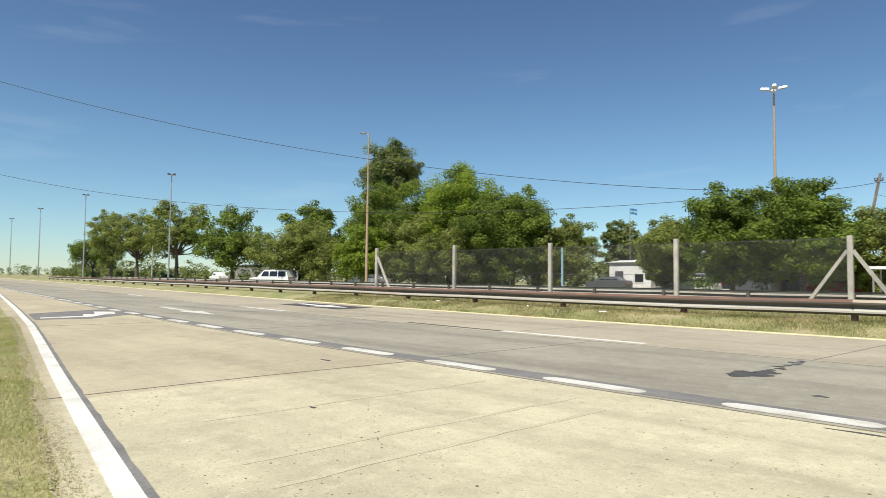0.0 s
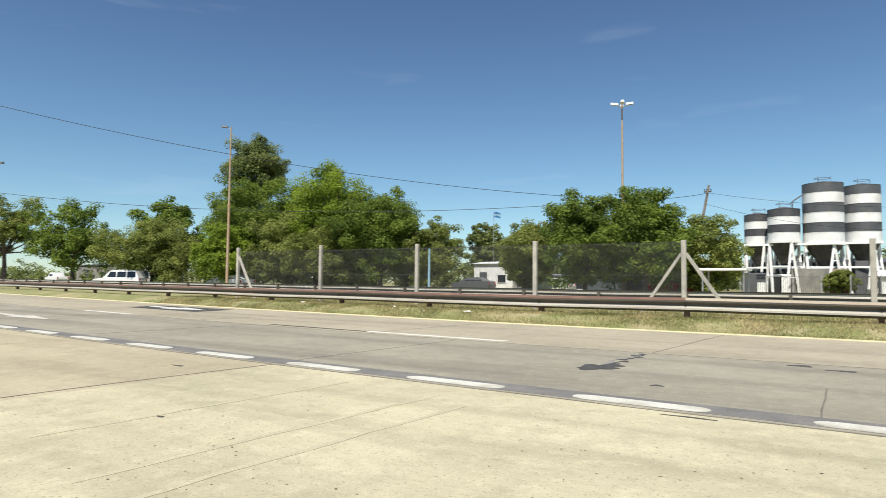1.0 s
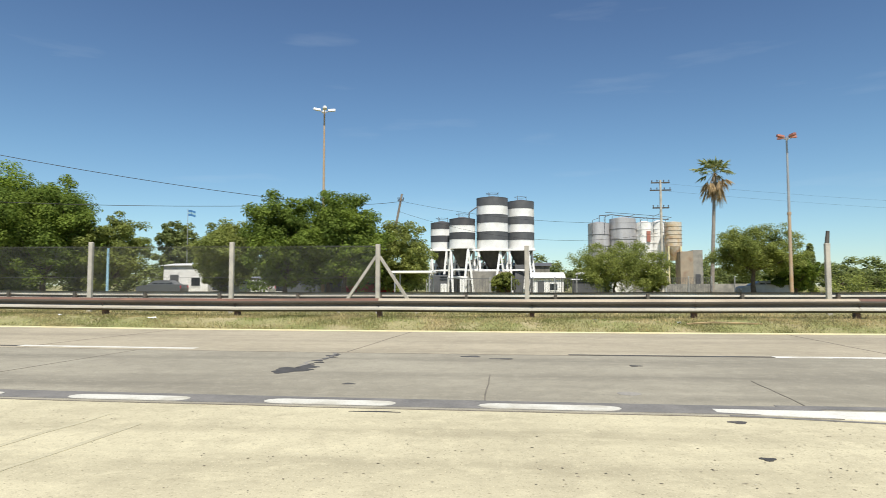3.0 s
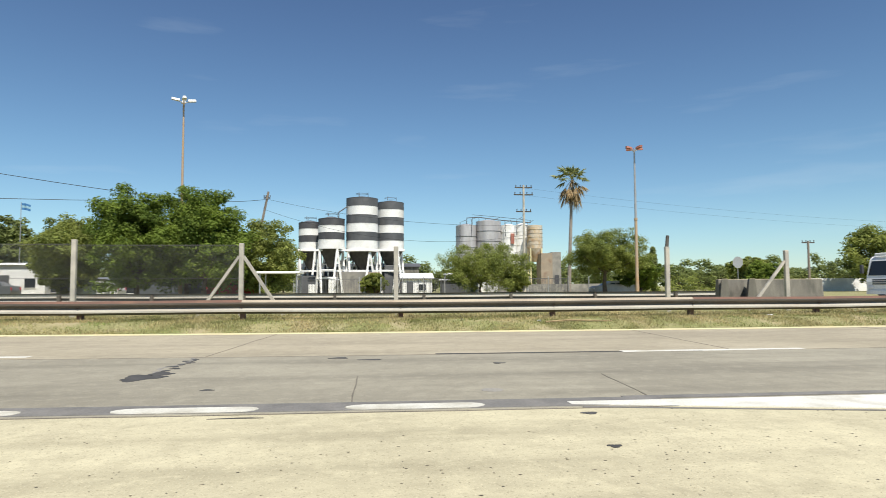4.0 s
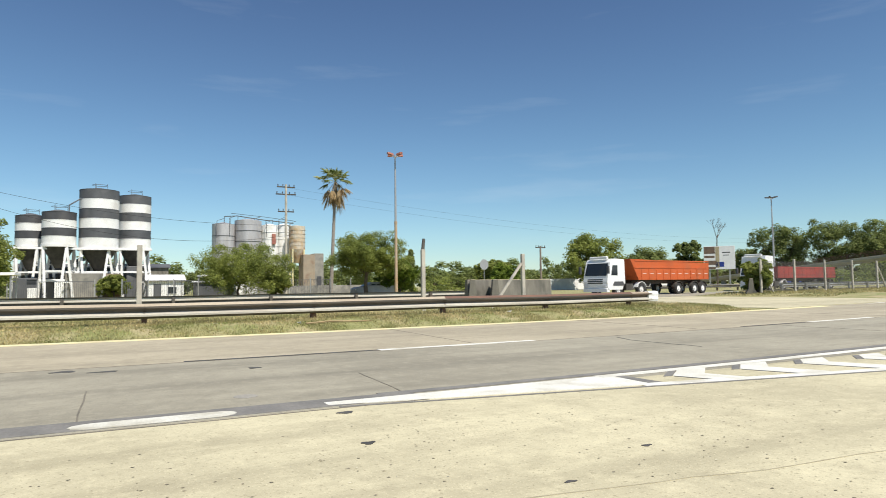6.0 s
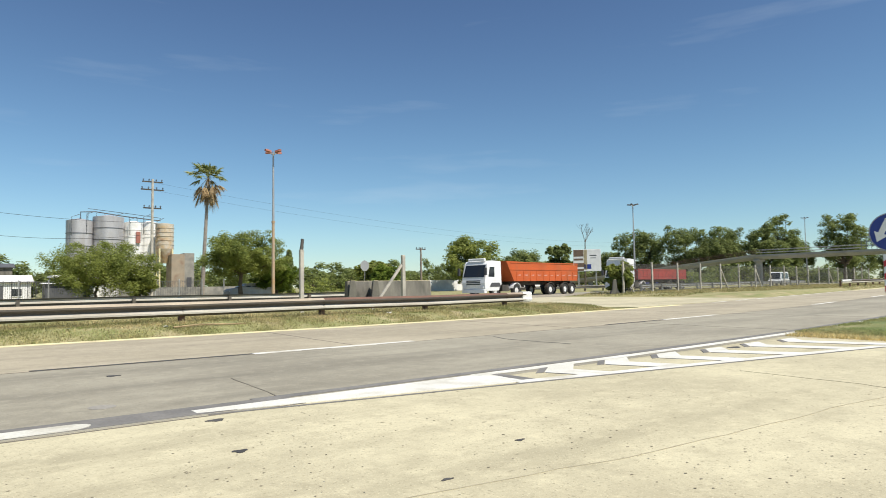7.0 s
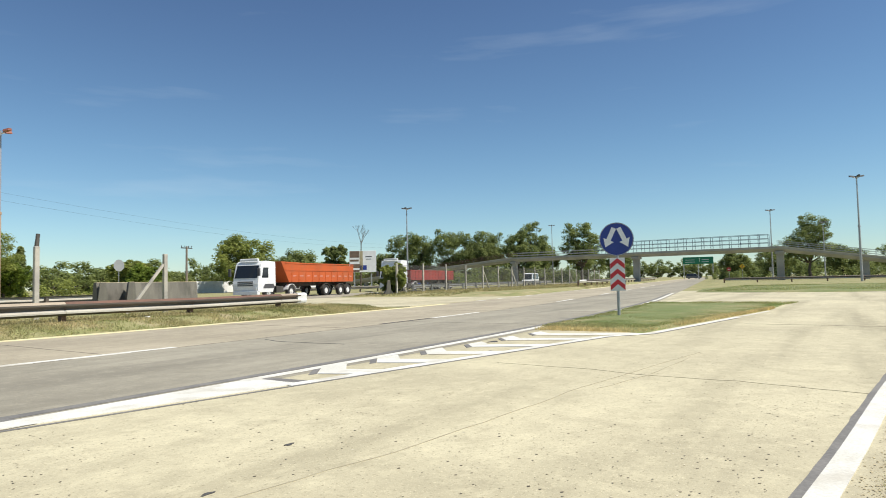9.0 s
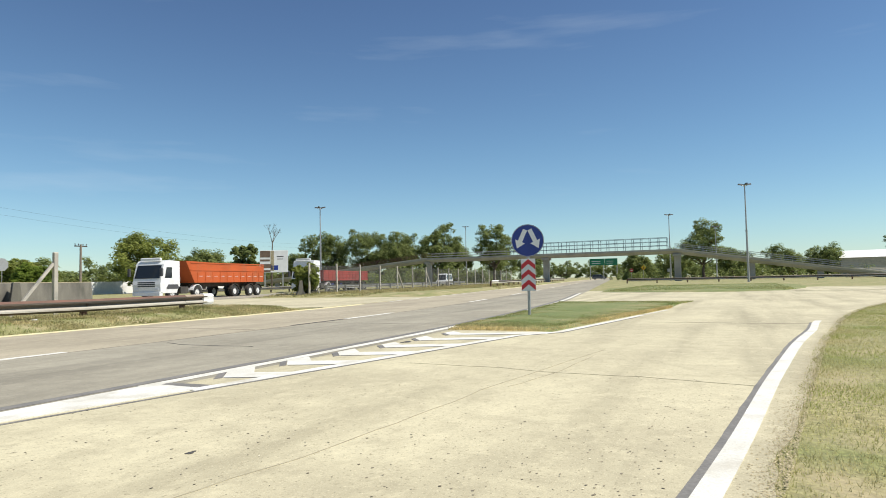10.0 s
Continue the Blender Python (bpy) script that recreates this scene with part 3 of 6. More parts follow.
GREEN, DARK, BRIGHT, OLIVE = M_LEAF, M_LEAF_DARK, M_LEAF_BRIGHT, M_LEAF_OLIVE
ROUND = "leafy green broadleaf tree beyond the far carriageway"
TREES = [
    ((-205, 60), 12.5, 7.5, GREEN, "wide low green tree by the distant roadside", 1, 0.2),
    ((-180, 57), 19, 7.0, OLIVE, "tall sparse tree with open clumped branches", 2, 0.35),
    ((-156, 55), 17.5, 7.0, OLIVE, "tall sparse tree with open clumped branches", 3, 0.3),
    ((-125, 51.5), 16, 6.6, OLIVE, "tall tree with a long bare trunk", 4, 0.4),
    ((-95, 48), 12, 6.2, GREEN, ROUND, 5, 0.15),
    ((-71, 47), 11.6, 4.8, GREEN, ROUND, 6, 0.2),
    ((-66, 42), 8.0, 5.6, OLIVE, "low spreading olive-green tree by the roadside", 7, 0.12),
    ((-69, 59), 21.3, 5.2, DARK, "tall dark conifer-like tree above the others", 8, 0.35),
    ((-54, 46), 12.0, 5.6, GREEN, "dense dark green broadleaf tree behind the fence", 9, 0.12),
    ((-43.5, 47), 12.6, 5.8, BRIGHT, "dense fresh green broadleaf tree behind the fence", 10, 0.12),
    ((-36, 45.5), 9.0, 4.7, GREEN, "dense dark green broadleaf tree behind the fence", 11, 0.12),
    ((-32, 47.5), 6.8, 3.0, OLIVE, "small rounded olive tree behind the fence", 12, 0.12),
    ((-51.5, 40.2), 6.8, 3.6, BRIGHT, "bright yellow-green bushy tree beside the roadway", 13, 0.08),
    ((-37.5, 53), 5.4, 2.8, OLIVE, "small rounded olive tree behind the fence", 14, 0.12),
    ((-41.5, 75), 9.4, 3.0, DARK, "narrow dark tree beside the white building", 15, 0.15),
    ((-22.0, 48), 6.0, 3.4, OLIVE, "small rounded olive tree behind the fence", 16, 0.5),
    ((-16.6, 45.5), 7.9, 3.9, GREEN, "dense green tree around the light mast", 17, 0.15),
    ((-11.9, 44.9), 7.9, 3.5, GREEN, "dense green tree around the light mast", 18, 0.15),
    ((-8.9, 50), 5.9, 3.3, OLIVE, "low olive tree beside the silos", 19, 0.1),
    ((9.4, 58), 4.7, 4.4, OLIVE, "low spreading feathery green tree before the tanks", 20, 0.2),
    ((13.0, 60), 2.8, 1.5, OLIVE, "low sparse olive tree before the tanks", 21, 0.2),
    ((21.2, 58), 6.1, 3.7, OLIVE, "rounded green tree with a dark forked trunk", 22, 0.22),
    ((25.5, 60), 3.6, 2.2, GREEN, "low green bush by the light mast", 24, 0.1),
    ((63, 75), 8.2, 4.9, OLIVE, "rounded roadside tree with a straight trunk", 25, 0.3),
    ((94, 95), 7.8, 5.2, DARK, "dark rounded tree beyond the white wall", 26, 0.15),
    ((43, 70), 4.6, 2.2, OLIVE, "small feathery bush beyond the far carriageway", 27, 0.1),
    ((39.5, 62), 3.4, 1.8, GREEN, "low green bush beyond the far carriageway", 28, 0.05),
    ((63.5, 71), 3.2, 1.6, GREEN, "low green bush before the white wall", 29, 0.05),
    ((131, 91), 14.4, 6.2, DARK, "dark green eucalyptus in a roadside row", 30, 0.25),
    ((135, 82), 14.8, 6.2, DARK, "dark green eucalyptus in a roadside row", 31, 0.25),
    ((139, 75), 13.6, 5.6, DARK, "dark green eucalyptus in a roadside row", 32, 0.25),
    ((135, 64.5), 13.5, 4.5, DARK, "dark green eucalyptus behind the footbridge", 33, 0.25),
    ((160, 58), 17, 5.5, DARK, "dark green eucalyptus behind the footbridge", 34, 0.25),
    ((147, 66), 15.6, 5.2, DARK, "dark green eucalyptus behind the footbridge", 35, 0.2),
    ((162, 6.2), 14.8, 5.8, DARK, "tall dark green tree behind the footbridge ramp", 36, 0.2),
    ((79, 70.5), 8.2, 2.5, DARK, "slim dark tree near the billboard", 37, 0.15),
    ((76, 76), 6.2, 3.6, DARK, "dark rounded tree near the billboard", 38, 0.15),
    ((130, 99), 9.6, 5.0, DARK, "dark rounded tree near the billboard", 39, 0.15),
    ((-60.5, 51), 10.8, 5.0, GREEN, "dense dark green broadleaf tree behind the fence", 61, 0.1),
    ((-48.6, 50), 13.0, 5.6, GREEN, "dense dark green broadleaf tree behind the fence", 62, 0.1),
    ((-39.5, 49), 10.6, 5.0, GREEN, "dense dark green broadleaf tree behind the fence", 63, 0.1),
    ((-46, 44), 7.4, 4.2, OLIVE, "dense olive green broadleaf tree behind the fence", 64, 0.05),
    ((-41, 43.5), 6.4, 4.0, OLIVE, "dense olive broadleaf tree behind the fence", 65, 0.05),
    ((-14, 47.5), 7.6, 4.0, GREEN, "dense green tree around the light mast", 66, 0.12),
    ((-25, 53), 5.0, 2.4, OLIVE, "small rounded olive tree behind the fence", 67, 0.1),
    ((145, 78), 12.5, 5.5, DARK, "dark green eucalyptus behind the footbridge", 68, 0.15),
    ((158, 68), 11, 5.5, DARK, "dark green eucalyptus behind the footbridge", 69, 0.15),
    ((170, 60), 12, 5.5, DARK, "dark green eucalyptus behind the footbridge", 70, 0.15),
    ((182, 55), 10, 5.0, DARK, "dark green tree along the far road", 71, 0.1),
    ((175, 23), 7.5, 4.5, DARK, "dark bushy tree beyond the footbridge", 72, 0.05),
    ((183, 14), 8.6, 5.0, DARK, "dark bushy tree beyond the footbridge", 73, 0.05),
    ((190, 0), 8.2, 5.5, DARK, "dark bushy tree beyond the footbridge", 74, 0.05),
    ((192, -12), 8.6, 5.5, DARK, "dark bushy tree beyond the footbridge", 75, 0.05),
    ((188, -22), 8.2, 5.5, DARK, "dark bushy tree beyond the footbridge", 76, 0.05),
    ((215, -43), 13.5, 4.5, DARK, "dark tree rising behind the warehouse roof", 78, 0.3),
    ((-0.6, 71), 2.5, 1.5, OLIVE, "small feathery bush before the stained wall", 79, 0.05),
    ((40, 29.6), 2.4, 1.1, OLIVE, "small green bush against the fence post", 40, 0.05),
]
for at, h, r, mat, label, seed, base in TREES:
    far = math.hypot(*at) > 80
    if h < 6.3 and -2 < at[0] < 26:
        low = h < 5.5
        tree(at, h, r, mat, label, seed, 0.2 if low else 0.3, 300, 175 if low else 190, 0.076 if low else 0.088, gaps=1.0 if low else 0.5, trunk_r=0.12 if low else 0.2)
        continue
    if h > 21:
        tree(at, h, r, mat, label, seed, 0.5, 300, 130, 0.17, trunk_r=0.3)
        continue
    sparse = 0.5 if mat is OLIVE and h > 14 else 0.0
    if far:
        tree(at, h, r, mat, label, seed, base * 0.6, 190, int(min(max(90 * (r / 6) ** 2, 70), 105)), 0.228, gaps=sparse)
    else:
        tree(at, h, r, mat, label, seed, base * 0.6, 250, int(min(max(215 * (r / 4.5) ** 2, 85), 225)), 0.126, gaps=sparse)

# distant trees close the horizon all round
far_tree = tree((-60, 210), 9, 6, DARK, "distant dark tree on the horizon", 50, 0.03, 70, 26, 0.45)
far_tree["group"] = "distant trees"
leafs = far_tree.children[0].data if "crown" in far_tree.children[0].name else far_tree.children[1].data
Q = np.zeros(len(leafs.vertices) * 3, dtype=np.float32)
leafs.vertices.foreach_get("co", Q)
Q = Q.reshape(-1, 3, 3)[::2]
ring = []
for i in range(210):
    a = i / 210 * 2 * math.pi + 0.02 * math.sin(i * 7.1)
    d = 190 + 130 * ((i * 0.618) % 1)
    x, y = d * math.sin(a), d * math.cos(a) + 20
    if -10 < y - bend(x) < 46 and abs(x) > 60:
        continue
    k, t = 0.5 + 0.5 * ((i * 0.377) % 1), i * 1.34
    turned = np.stack([Q[..., 0] * math.cos(t) - Q[..., 1] * math.sin(t), Q[..., 0] * math.sin(t) + Q[..., 1] * math.cos(t), Q[..., 2] * 0.7], -1)
    ring.append(turned * k * 1.25 + np.array([x, y, land(x, y)]))
tagged(quads_ob("distant_woods", np.concatenate(ring), DARK), "distant dark woods along the horizon", "woods", kind="stuff")
# bushes under and behind the trees beyond the fence
for i in range(20):
    x = -92 + 4.1 * i
    y = 60 + 5 * ((i * 0.618) % 1) + 0.1 * max(0, -x - 60)
    if -37 < x < -17:
        y += 14
    c = copy_thing(far_tree, pose(x, y, land(x, y), 0, 0, i * 53))
    k = 0.34 + 0.12 * ((i * 0.377) % 1)
    c.scale = (k * 1.5, k * 1.2, k)

# a low line of trees and hedges beyond the yards
for i in range(64):
    x = -75 + 3.9 * i + 1.5 * math.sin(i * 5.3)
    y = 112 + 22 * ((i * 0.618) % 1) + 0.05 * abs(x)
    c = copy_thing(far_tree, pose(x, y, land(x, y), 0, 0, i * 77))
    k = 0.55 + 0.30 * ((i * 0.377) % 1)
    c.scale = (k * 1.3, k * 1.1, k * (0.75 + 0.3 * ((i * 0.71) % 1)))

for i in range(24):
    x, y = 212 + 34 * ((i * 0.618) % 1), -78 + 4.3 * i
    c = copy_thing(far_tree, pose(x, y, land(x, y), 0, 0, i * 53))
    k = 0.55 + 0.35 * ((i * 0.377) % 1)
    c.scale = (k * 1.2, k * 1.3, k * (0.75 + 0.3 * ((i * 0.71) % 1)))

for i in range(18):
    x, y = 432 + 20 * ((i * 0.618) % 1), 24 + 6.2 * i
    c = copy_thing(far_tree, pose(x, y, land(x, y), 0, 0, i * 53))
    k = 1.15 + 0.4 * ((i * 0.377) % 1)
    c.scale = (k, k, k * 0.9)
for i in range(16):
    x, y = 128 + 30 * ((i * 0.618) % 1), 100 - 2.6 * i
    c = copy_thing(far_tree, pose(x, y, land(x, y), 0, 0, i * 53))
    k = 0.45 + 0.2 * ((i * 0.377) % 1)
    c.scale = (k * 1.2, k * 1.2, k)


def scrub(name, pts, h, deep, leaf, per, seed, mat, label):
    """A thicket along a line: leaf clumps from the ground up, with an uneven top."""
    rng = np.random.default_rng(seed)
    c, r = [], []
    for (xa, ya), (xb, yb) in zip(pts, pts[1:]):
        n = int(math.hypot(xb - xa, yb - ya) / (h * 0.30))
        for i in range(n):
            t = (i + rng.random()) / n
            x, y = xa + (xb - xa) * t + deep * rng.normal(), ya + (yb - ya) * t + deep * rng.normal()
            k = h * (0.55 + 0.45 * noise.noise((x * 0.09, y * 0.09, seed)) + 0.35 * rng.random())
            for z in (0.25, 0.7):
                c.append((x + 0.2 * h * rng.normal(), y, land(x, y) + max(0.3, k * z)))
                r.append(k * (0.28 + 0.12 * rng.random()))
    tagged(quads_ob(name, leaf_cloud(np.array(c), np.array(r), per, leaf, rng, 0.9), mat), label, "thicket", kind="stuff")


scrub("distant_thicket", [(-330, 90), (-250, 92), (-150, 130), (0, 150), (150, 140), (240, 120), (330, 118)], 4.6, 3.0, 0.5, 34, 5, DARK, "dark low thicket along the horizon")
scrub("distant_thicket", [(232, 30), (262, 30), (255, -10), (240, -60), (225, -110)], 5.0, 3.0, 0.5, 34, 6, DARK, "dark low thicket behind the footbridge")
scrub("distant_thicket", [(-430, 40), (-425, 75), (-400, 100), (-320, 92)], 6.0, 3.0, 0.55, 34, 12, DARK, "dark low thicket where the road fades away")
scrub("distant_thicket", [(-235, 64), (-190, 62), (-150, 66), (-100, 66)], 3.2, 2.0, 0.3, 40, 7, DARK, "dark undergrowth below the roadside trees")
scrub("thicket", [(29, 74), (46, 78), (57, 86)], 2.6, 1.5, 0.16, 60, 8, OLIVE, "green bushes along the far roadside")
scrub("thicket", [(-62, 57), (-50, 55), (-40, 57.5)], 3.2, 1.2, 0.16, 60, 9, DARK, "dark undergrowth beneath the trees")
scrub("thicket", [(150, 64), (185, 69.5), (228, 77)], 4.0, 2.0, 0.3, 40, 10, DARK, "dark bushes along the far carriageway")
scrub("distant_thicket", [(158, 19), (174, 2), (173, -25), (168, -62)], 3.4, 1.6, 0.22, 46, 11, DARK, "dark green bushes beyond the side road")
scrub("distant_thicket", [(86, 57), (105, 60), (126, 63), (152, 68)], 3.6, 1.5, 0.2, 50, 13, DARK, "dark undergrowth behind the long wire fence")
scrub("distant_thicket", [(200, 31), (180, 27), (160, 20)], 2.6, 1.2, 0.2, 46, 14, DARK, "dark bushes beside the far highway")


def palm():
    root = thing("palm_tree", (19.75, 65, land(19.75, 65)), 0, "tall fan palm with a skirt of dry fronds", "palm tree")
    s = Shape()
    pts = [(0.055 * i, 0.0, 1.18 * i) for i in range(11)]
    for i in range(10):
        s.tube(pts[i], pts[i + 1], 0.22 - 0.008 * i, 0.212 - 0.008 * i, 8)
    s.ob("trunk", M_PALMTRUNK, root, smooth=True)
    top = Vector(pts[-1]) + Vector((0, 0, 0.5))
    rng = random.Random(12)
    for dry, count, mat, name in ((0, 38, M_PALM, "crown"), (1, 34, M_PALMDRY, "dry_fronds")):
        out = []
        for i in range(count):
            a = i * 2.399 + rng.uniform(-0.4, 0.4)
            el = radians(80 - 92 * i / count + rng.uniform(-14, 14)) if not dry else radians(-25 - 60 * i / count + rng.uniform(-12, 12))
            d = Vector((math.cos(a) * math.cos(el), math.sin(a) * math.cos(el), math.sin(el)))
            side = d.cross(Vector((0, 0, 1))).normalized()
            L = rng.uniform(0.95, 1.5) * (1.0 if not dry else 1.1)
            hub = top + d * L * rng.uniform(0.55, 0.95) + Vector((0, 0, -0.35 * dry))
            fan = rng.uniform(45, 70)
            for k in range(15):
                b = radians(-fan + 2 * fan * k / 14)
                e = (d * math.cos(b) + side * math.sin(b)).normalized() * L * (0.85 - 0.3 * abs(k - 7) / 7) * rng.uniform(0.7, 1.05)
                e.z -= (0.25 if not dry else 0.5) * L * rng.uniform(0.4, 1.2)
                w = d.cross(e).normalized().cross(e).normalized() * 0.045
                m = hub + e * 0.6 + Vector((0, 0, 0.05 * L))
                out.append([hub - w * 0.5, hub + w * 0.5, m + w, m - w])
                out.append([m - w, m + w, hub + e + w * 0.15, hub + e - w * 0.15])
            out.append([top - side * 0.03, top + side * 0.03, hub + side * 0.03, hub - side * 0.03])
        q = quads_ob(name, np.array([[tuple(p) for p in f] for f in out]), mat)
        q.parent = root


palm()


def bare_tree():
    root = thing("dead_tree", (79.8, 66.2, land(79.8, 66.2)), 0, "bare leafless tree behind the billboard", "tree")
    rng = random.Random(3)
    s = Shape()

    def branch(p, d, L, r, n):
        q = p + d * L
        s.tube(p, q, r, r * 0.65, 5)
        if n:
            for _ in range(3):
                e = (d + Vector((rng.uniform(-0.8, 0.8), rng.uniform(-0.8, 0.8), rng.uniform(-0.1, 0.5)))).normalized()
                branch(q, e, L * rng.uniform(0.5, 0.75), r * 0.55, n - 1)
    branch(Vector((0, 0, 0)), Vector((0.02, 0, 1)), 5.2, 0.16, 0)
    branch(Vector((0.1, 0, 5.2)), Vector((0.05, 0, 1)).normalized(), 2.2, 0.11, 4)
    s.ob("trunk", M_BARK, root)


bare_tree()

cac = thing("tree", (26.8, 60, land(26.8, 60)), 0, "slim columnar dark green tree", "tree")
rng = np.random.default_rng(3)
zs = np.linspace(0.6, 4.6, 26)
quads_ob("crown", leaf_cloud(np.stack([0 * zs, 0 * zs, zs], 1), 0.42 * np.sin(np.pi * (zs - 0.2) / 4.9) + 0.08, 120, 0.14, rng), M_LEAF_DARK).parent = cac
Shape().tube((0, 0, -0.1), (0, 0, 4.0), 0.12, 0.04).ob("trunk", M_BARK, cac)


# ---- guardrails ----
W = [(0.0, 0.155), (0.03, 0.15), (0.09, 0.10), (0.09, 0.065), (0.015, 0.02), (0.01, -0.02), (0.09, -0.07), (0.09, -0.105), (0.03, -0.15), (0.0, -0.155)]
W = [(a * 1.2, h * 1.13) for a, h in W]
WW = W + [(a - 0.012, b) for a, b in reversed(W)]


# far rail's zinc with shade put into the colour, for faces turned from the sun
M_RAILBACK = material("shaded_zinc", (0.10, 0.10, 0.098), (0.07, 0.07, 0.068), 1.0, 0.6, 0.2, 0.1, 30, streak=(0.4, 2, 2))


def beam(path, mat, parent, lap=0.0):
    """One length of corrugated beam, lit and shaded by colour; its waves face the traffic."""
    def cut(i, j):
        return [(a + lap, h) for a, h in W[i:j] + [(a - 0.012, h) for a, h in reversed(W[i:j])]]
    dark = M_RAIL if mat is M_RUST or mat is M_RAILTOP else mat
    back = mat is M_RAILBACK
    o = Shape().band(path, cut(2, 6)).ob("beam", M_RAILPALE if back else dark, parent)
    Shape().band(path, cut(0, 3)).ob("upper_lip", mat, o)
    Shape().band(path, cut(5, 8)).ob("lower_wave", mat if back else M_RAILPALE, o, "" if back else "lower wave in a sunlit pale tone")
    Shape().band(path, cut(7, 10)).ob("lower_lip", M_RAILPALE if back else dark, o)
    return o


def guardrail(line, label, mats, top, post=0.16, face=1):
    root = thing("guardrail", (0, 0, 0), 0, label, "guardrail")
    for i in range(len(line) - 1):
        (xa, ya), (xb, yb) = line[i], line[i + 1]
        za, zb = land(xa, ya), land(xb, yb)
        sag = 0.012 * math.sin(i * 2.3)
        p = [(xa, ya, za + top - 0.155 + sag), (xb, yb, zb + top - 0.155 + 0.012 * math.sin((i + 1) * 2.3))]
        if face > 0:
            p.reverse()
        beam(p, mats(i, xa), root, 0.006 if i % 2 else 0.0)
        g = Shape()
        sgn = 1 if face > 0 else -1
        g.box(xa - 0.06, xa + 0.06, ya + 0.03 * sgn - 0.02, ya + 0.15 * sgn + 0.02, za - 0.15, za + top - 0.04) if sgn > 0 else g.box(xa - 0.06, xa + 0.06, ya - 0.17, ya - 0.01, za - 0.15, za + top - 0.04)
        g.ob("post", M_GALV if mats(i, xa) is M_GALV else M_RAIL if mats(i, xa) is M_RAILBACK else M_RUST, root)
        h = Shape()
        for dz in (-0.09, 0.09):
            h.tube((xa, ya - 0.10 * sgn, za + top - 0.155 + dz * 0.0), (xa, ya - 0.06 * sgn, za + top - 0.155), 0.018, 0.018, 6)
        h.ob("bolt", M_RUST, root)
    return root


def rail_mat(i, x):
    return M_RUST if x < -7.2 or 8.4 < x < 16 else M_RAILTOP


line = [(x, 16.25 + bend(x)) for x in [4.62 - 3.98 * k for k in range(30, 0, -1)]] + [(4.62, 16.25)]
line += [(8.5, 16.42), (12.4, 16.78), (16.3, 17.15), (17.55, 17.28)]
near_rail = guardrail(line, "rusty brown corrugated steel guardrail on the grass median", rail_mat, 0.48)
end = Shape()
pts = []
for k in range(9):
    a = radians(-90 + 22.5 * k)
    pts.append((17.58 + 0.10 * math.cos(a), 17.37 + 0.10 * math.sin(a), land(17.5, 17.3) + 0.33))
pts = [(17.18, 17.25, pts[0][2])] + pts + [(17.4, 17.53, pts[0][2])]
end.band(list(reversed(pts)), [(0.012, 0.195), (0.09, 0.175), (0.115, 0.10), (0.105, 0.0), (0.115, -0.10), (0.09, -0.175), (0.012, -0.195)])
end.ob("end_terminal", M_WPAINT, near_rail, "white rounded end terminal")
far_line = [(x, 28.6 + bend(x)) for x in [14.0 - 3.98 * k for k in range(38, -3, -1)]]
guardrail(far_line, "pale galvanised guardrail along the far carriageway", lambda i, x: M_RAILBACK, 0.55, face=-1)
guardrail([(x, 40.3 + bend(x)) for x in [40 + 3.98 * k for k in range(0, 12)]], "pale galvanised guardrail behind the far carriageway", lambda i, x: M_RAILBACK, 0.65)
guardrail([(x, 27.8 + bend(x)) for x in [46 + 3.98 * k for k in range(0, 14)]], "galvanised guardrail along the far carriageway", lambda i, x: M_GALV, 0.62, face=-1)
guardrail([(x, 16.6 + bend(x)) for x in [66 + 3.98 * k for k in range(0, 26)]], "galvanised guardrail with a white end on the median", lambda i, x: M_WPAINT if i == 0 else M_RAIL, 0.65)
guardrail([(92 + 0.62 * k, 13.5 - 3.93 * k) for k in range(12)], "galvanised guardrail beside the side road", lambda i, x: M_RAIL, 0.65)

# ---- wire fences ----
POSTS = [(-22.6, 18.45, 2.50), (-17.55, 18.35, 2.48), (-12.85, 18.3, 2.40), (-8.33, 18.4, 2.37), (-3.83, 18.5, 2.28), (0.57, 18.6, 2.20), (9.0, 18.9, 2.22), (13.0, 19.0, 2.12)]


def fence_post(x, y, z0, h, root, bent=False):
    s = Shape()
    s.box(x - 0.065, x + 0.065, y - 0.06, y + 0.06, z0 - 0.2, z0 + h, 0.012)
    p = s.ob("post", M_POST, root)
    if bent:
        t = Shape()
        t.tube((x, y, z0 + h - 0.02), (x + 0.06, y + 0.05, z0 + h + 0.35), 0.06, 0.05, 6)
        t.ob("arm", M_CHASSIS, p, "dark bent top arm")
    return p


def strut(x, y, z0, h, side, root, reach=1.24):
    s = Shape()
    s.tube((x + side * 0.06, y, z0 + h * 0.82), (x + side * reach, y - 0.05, z0 - 0.05), 0.055, 0.06, 4)
    s.ob("strut", M_POST, root)


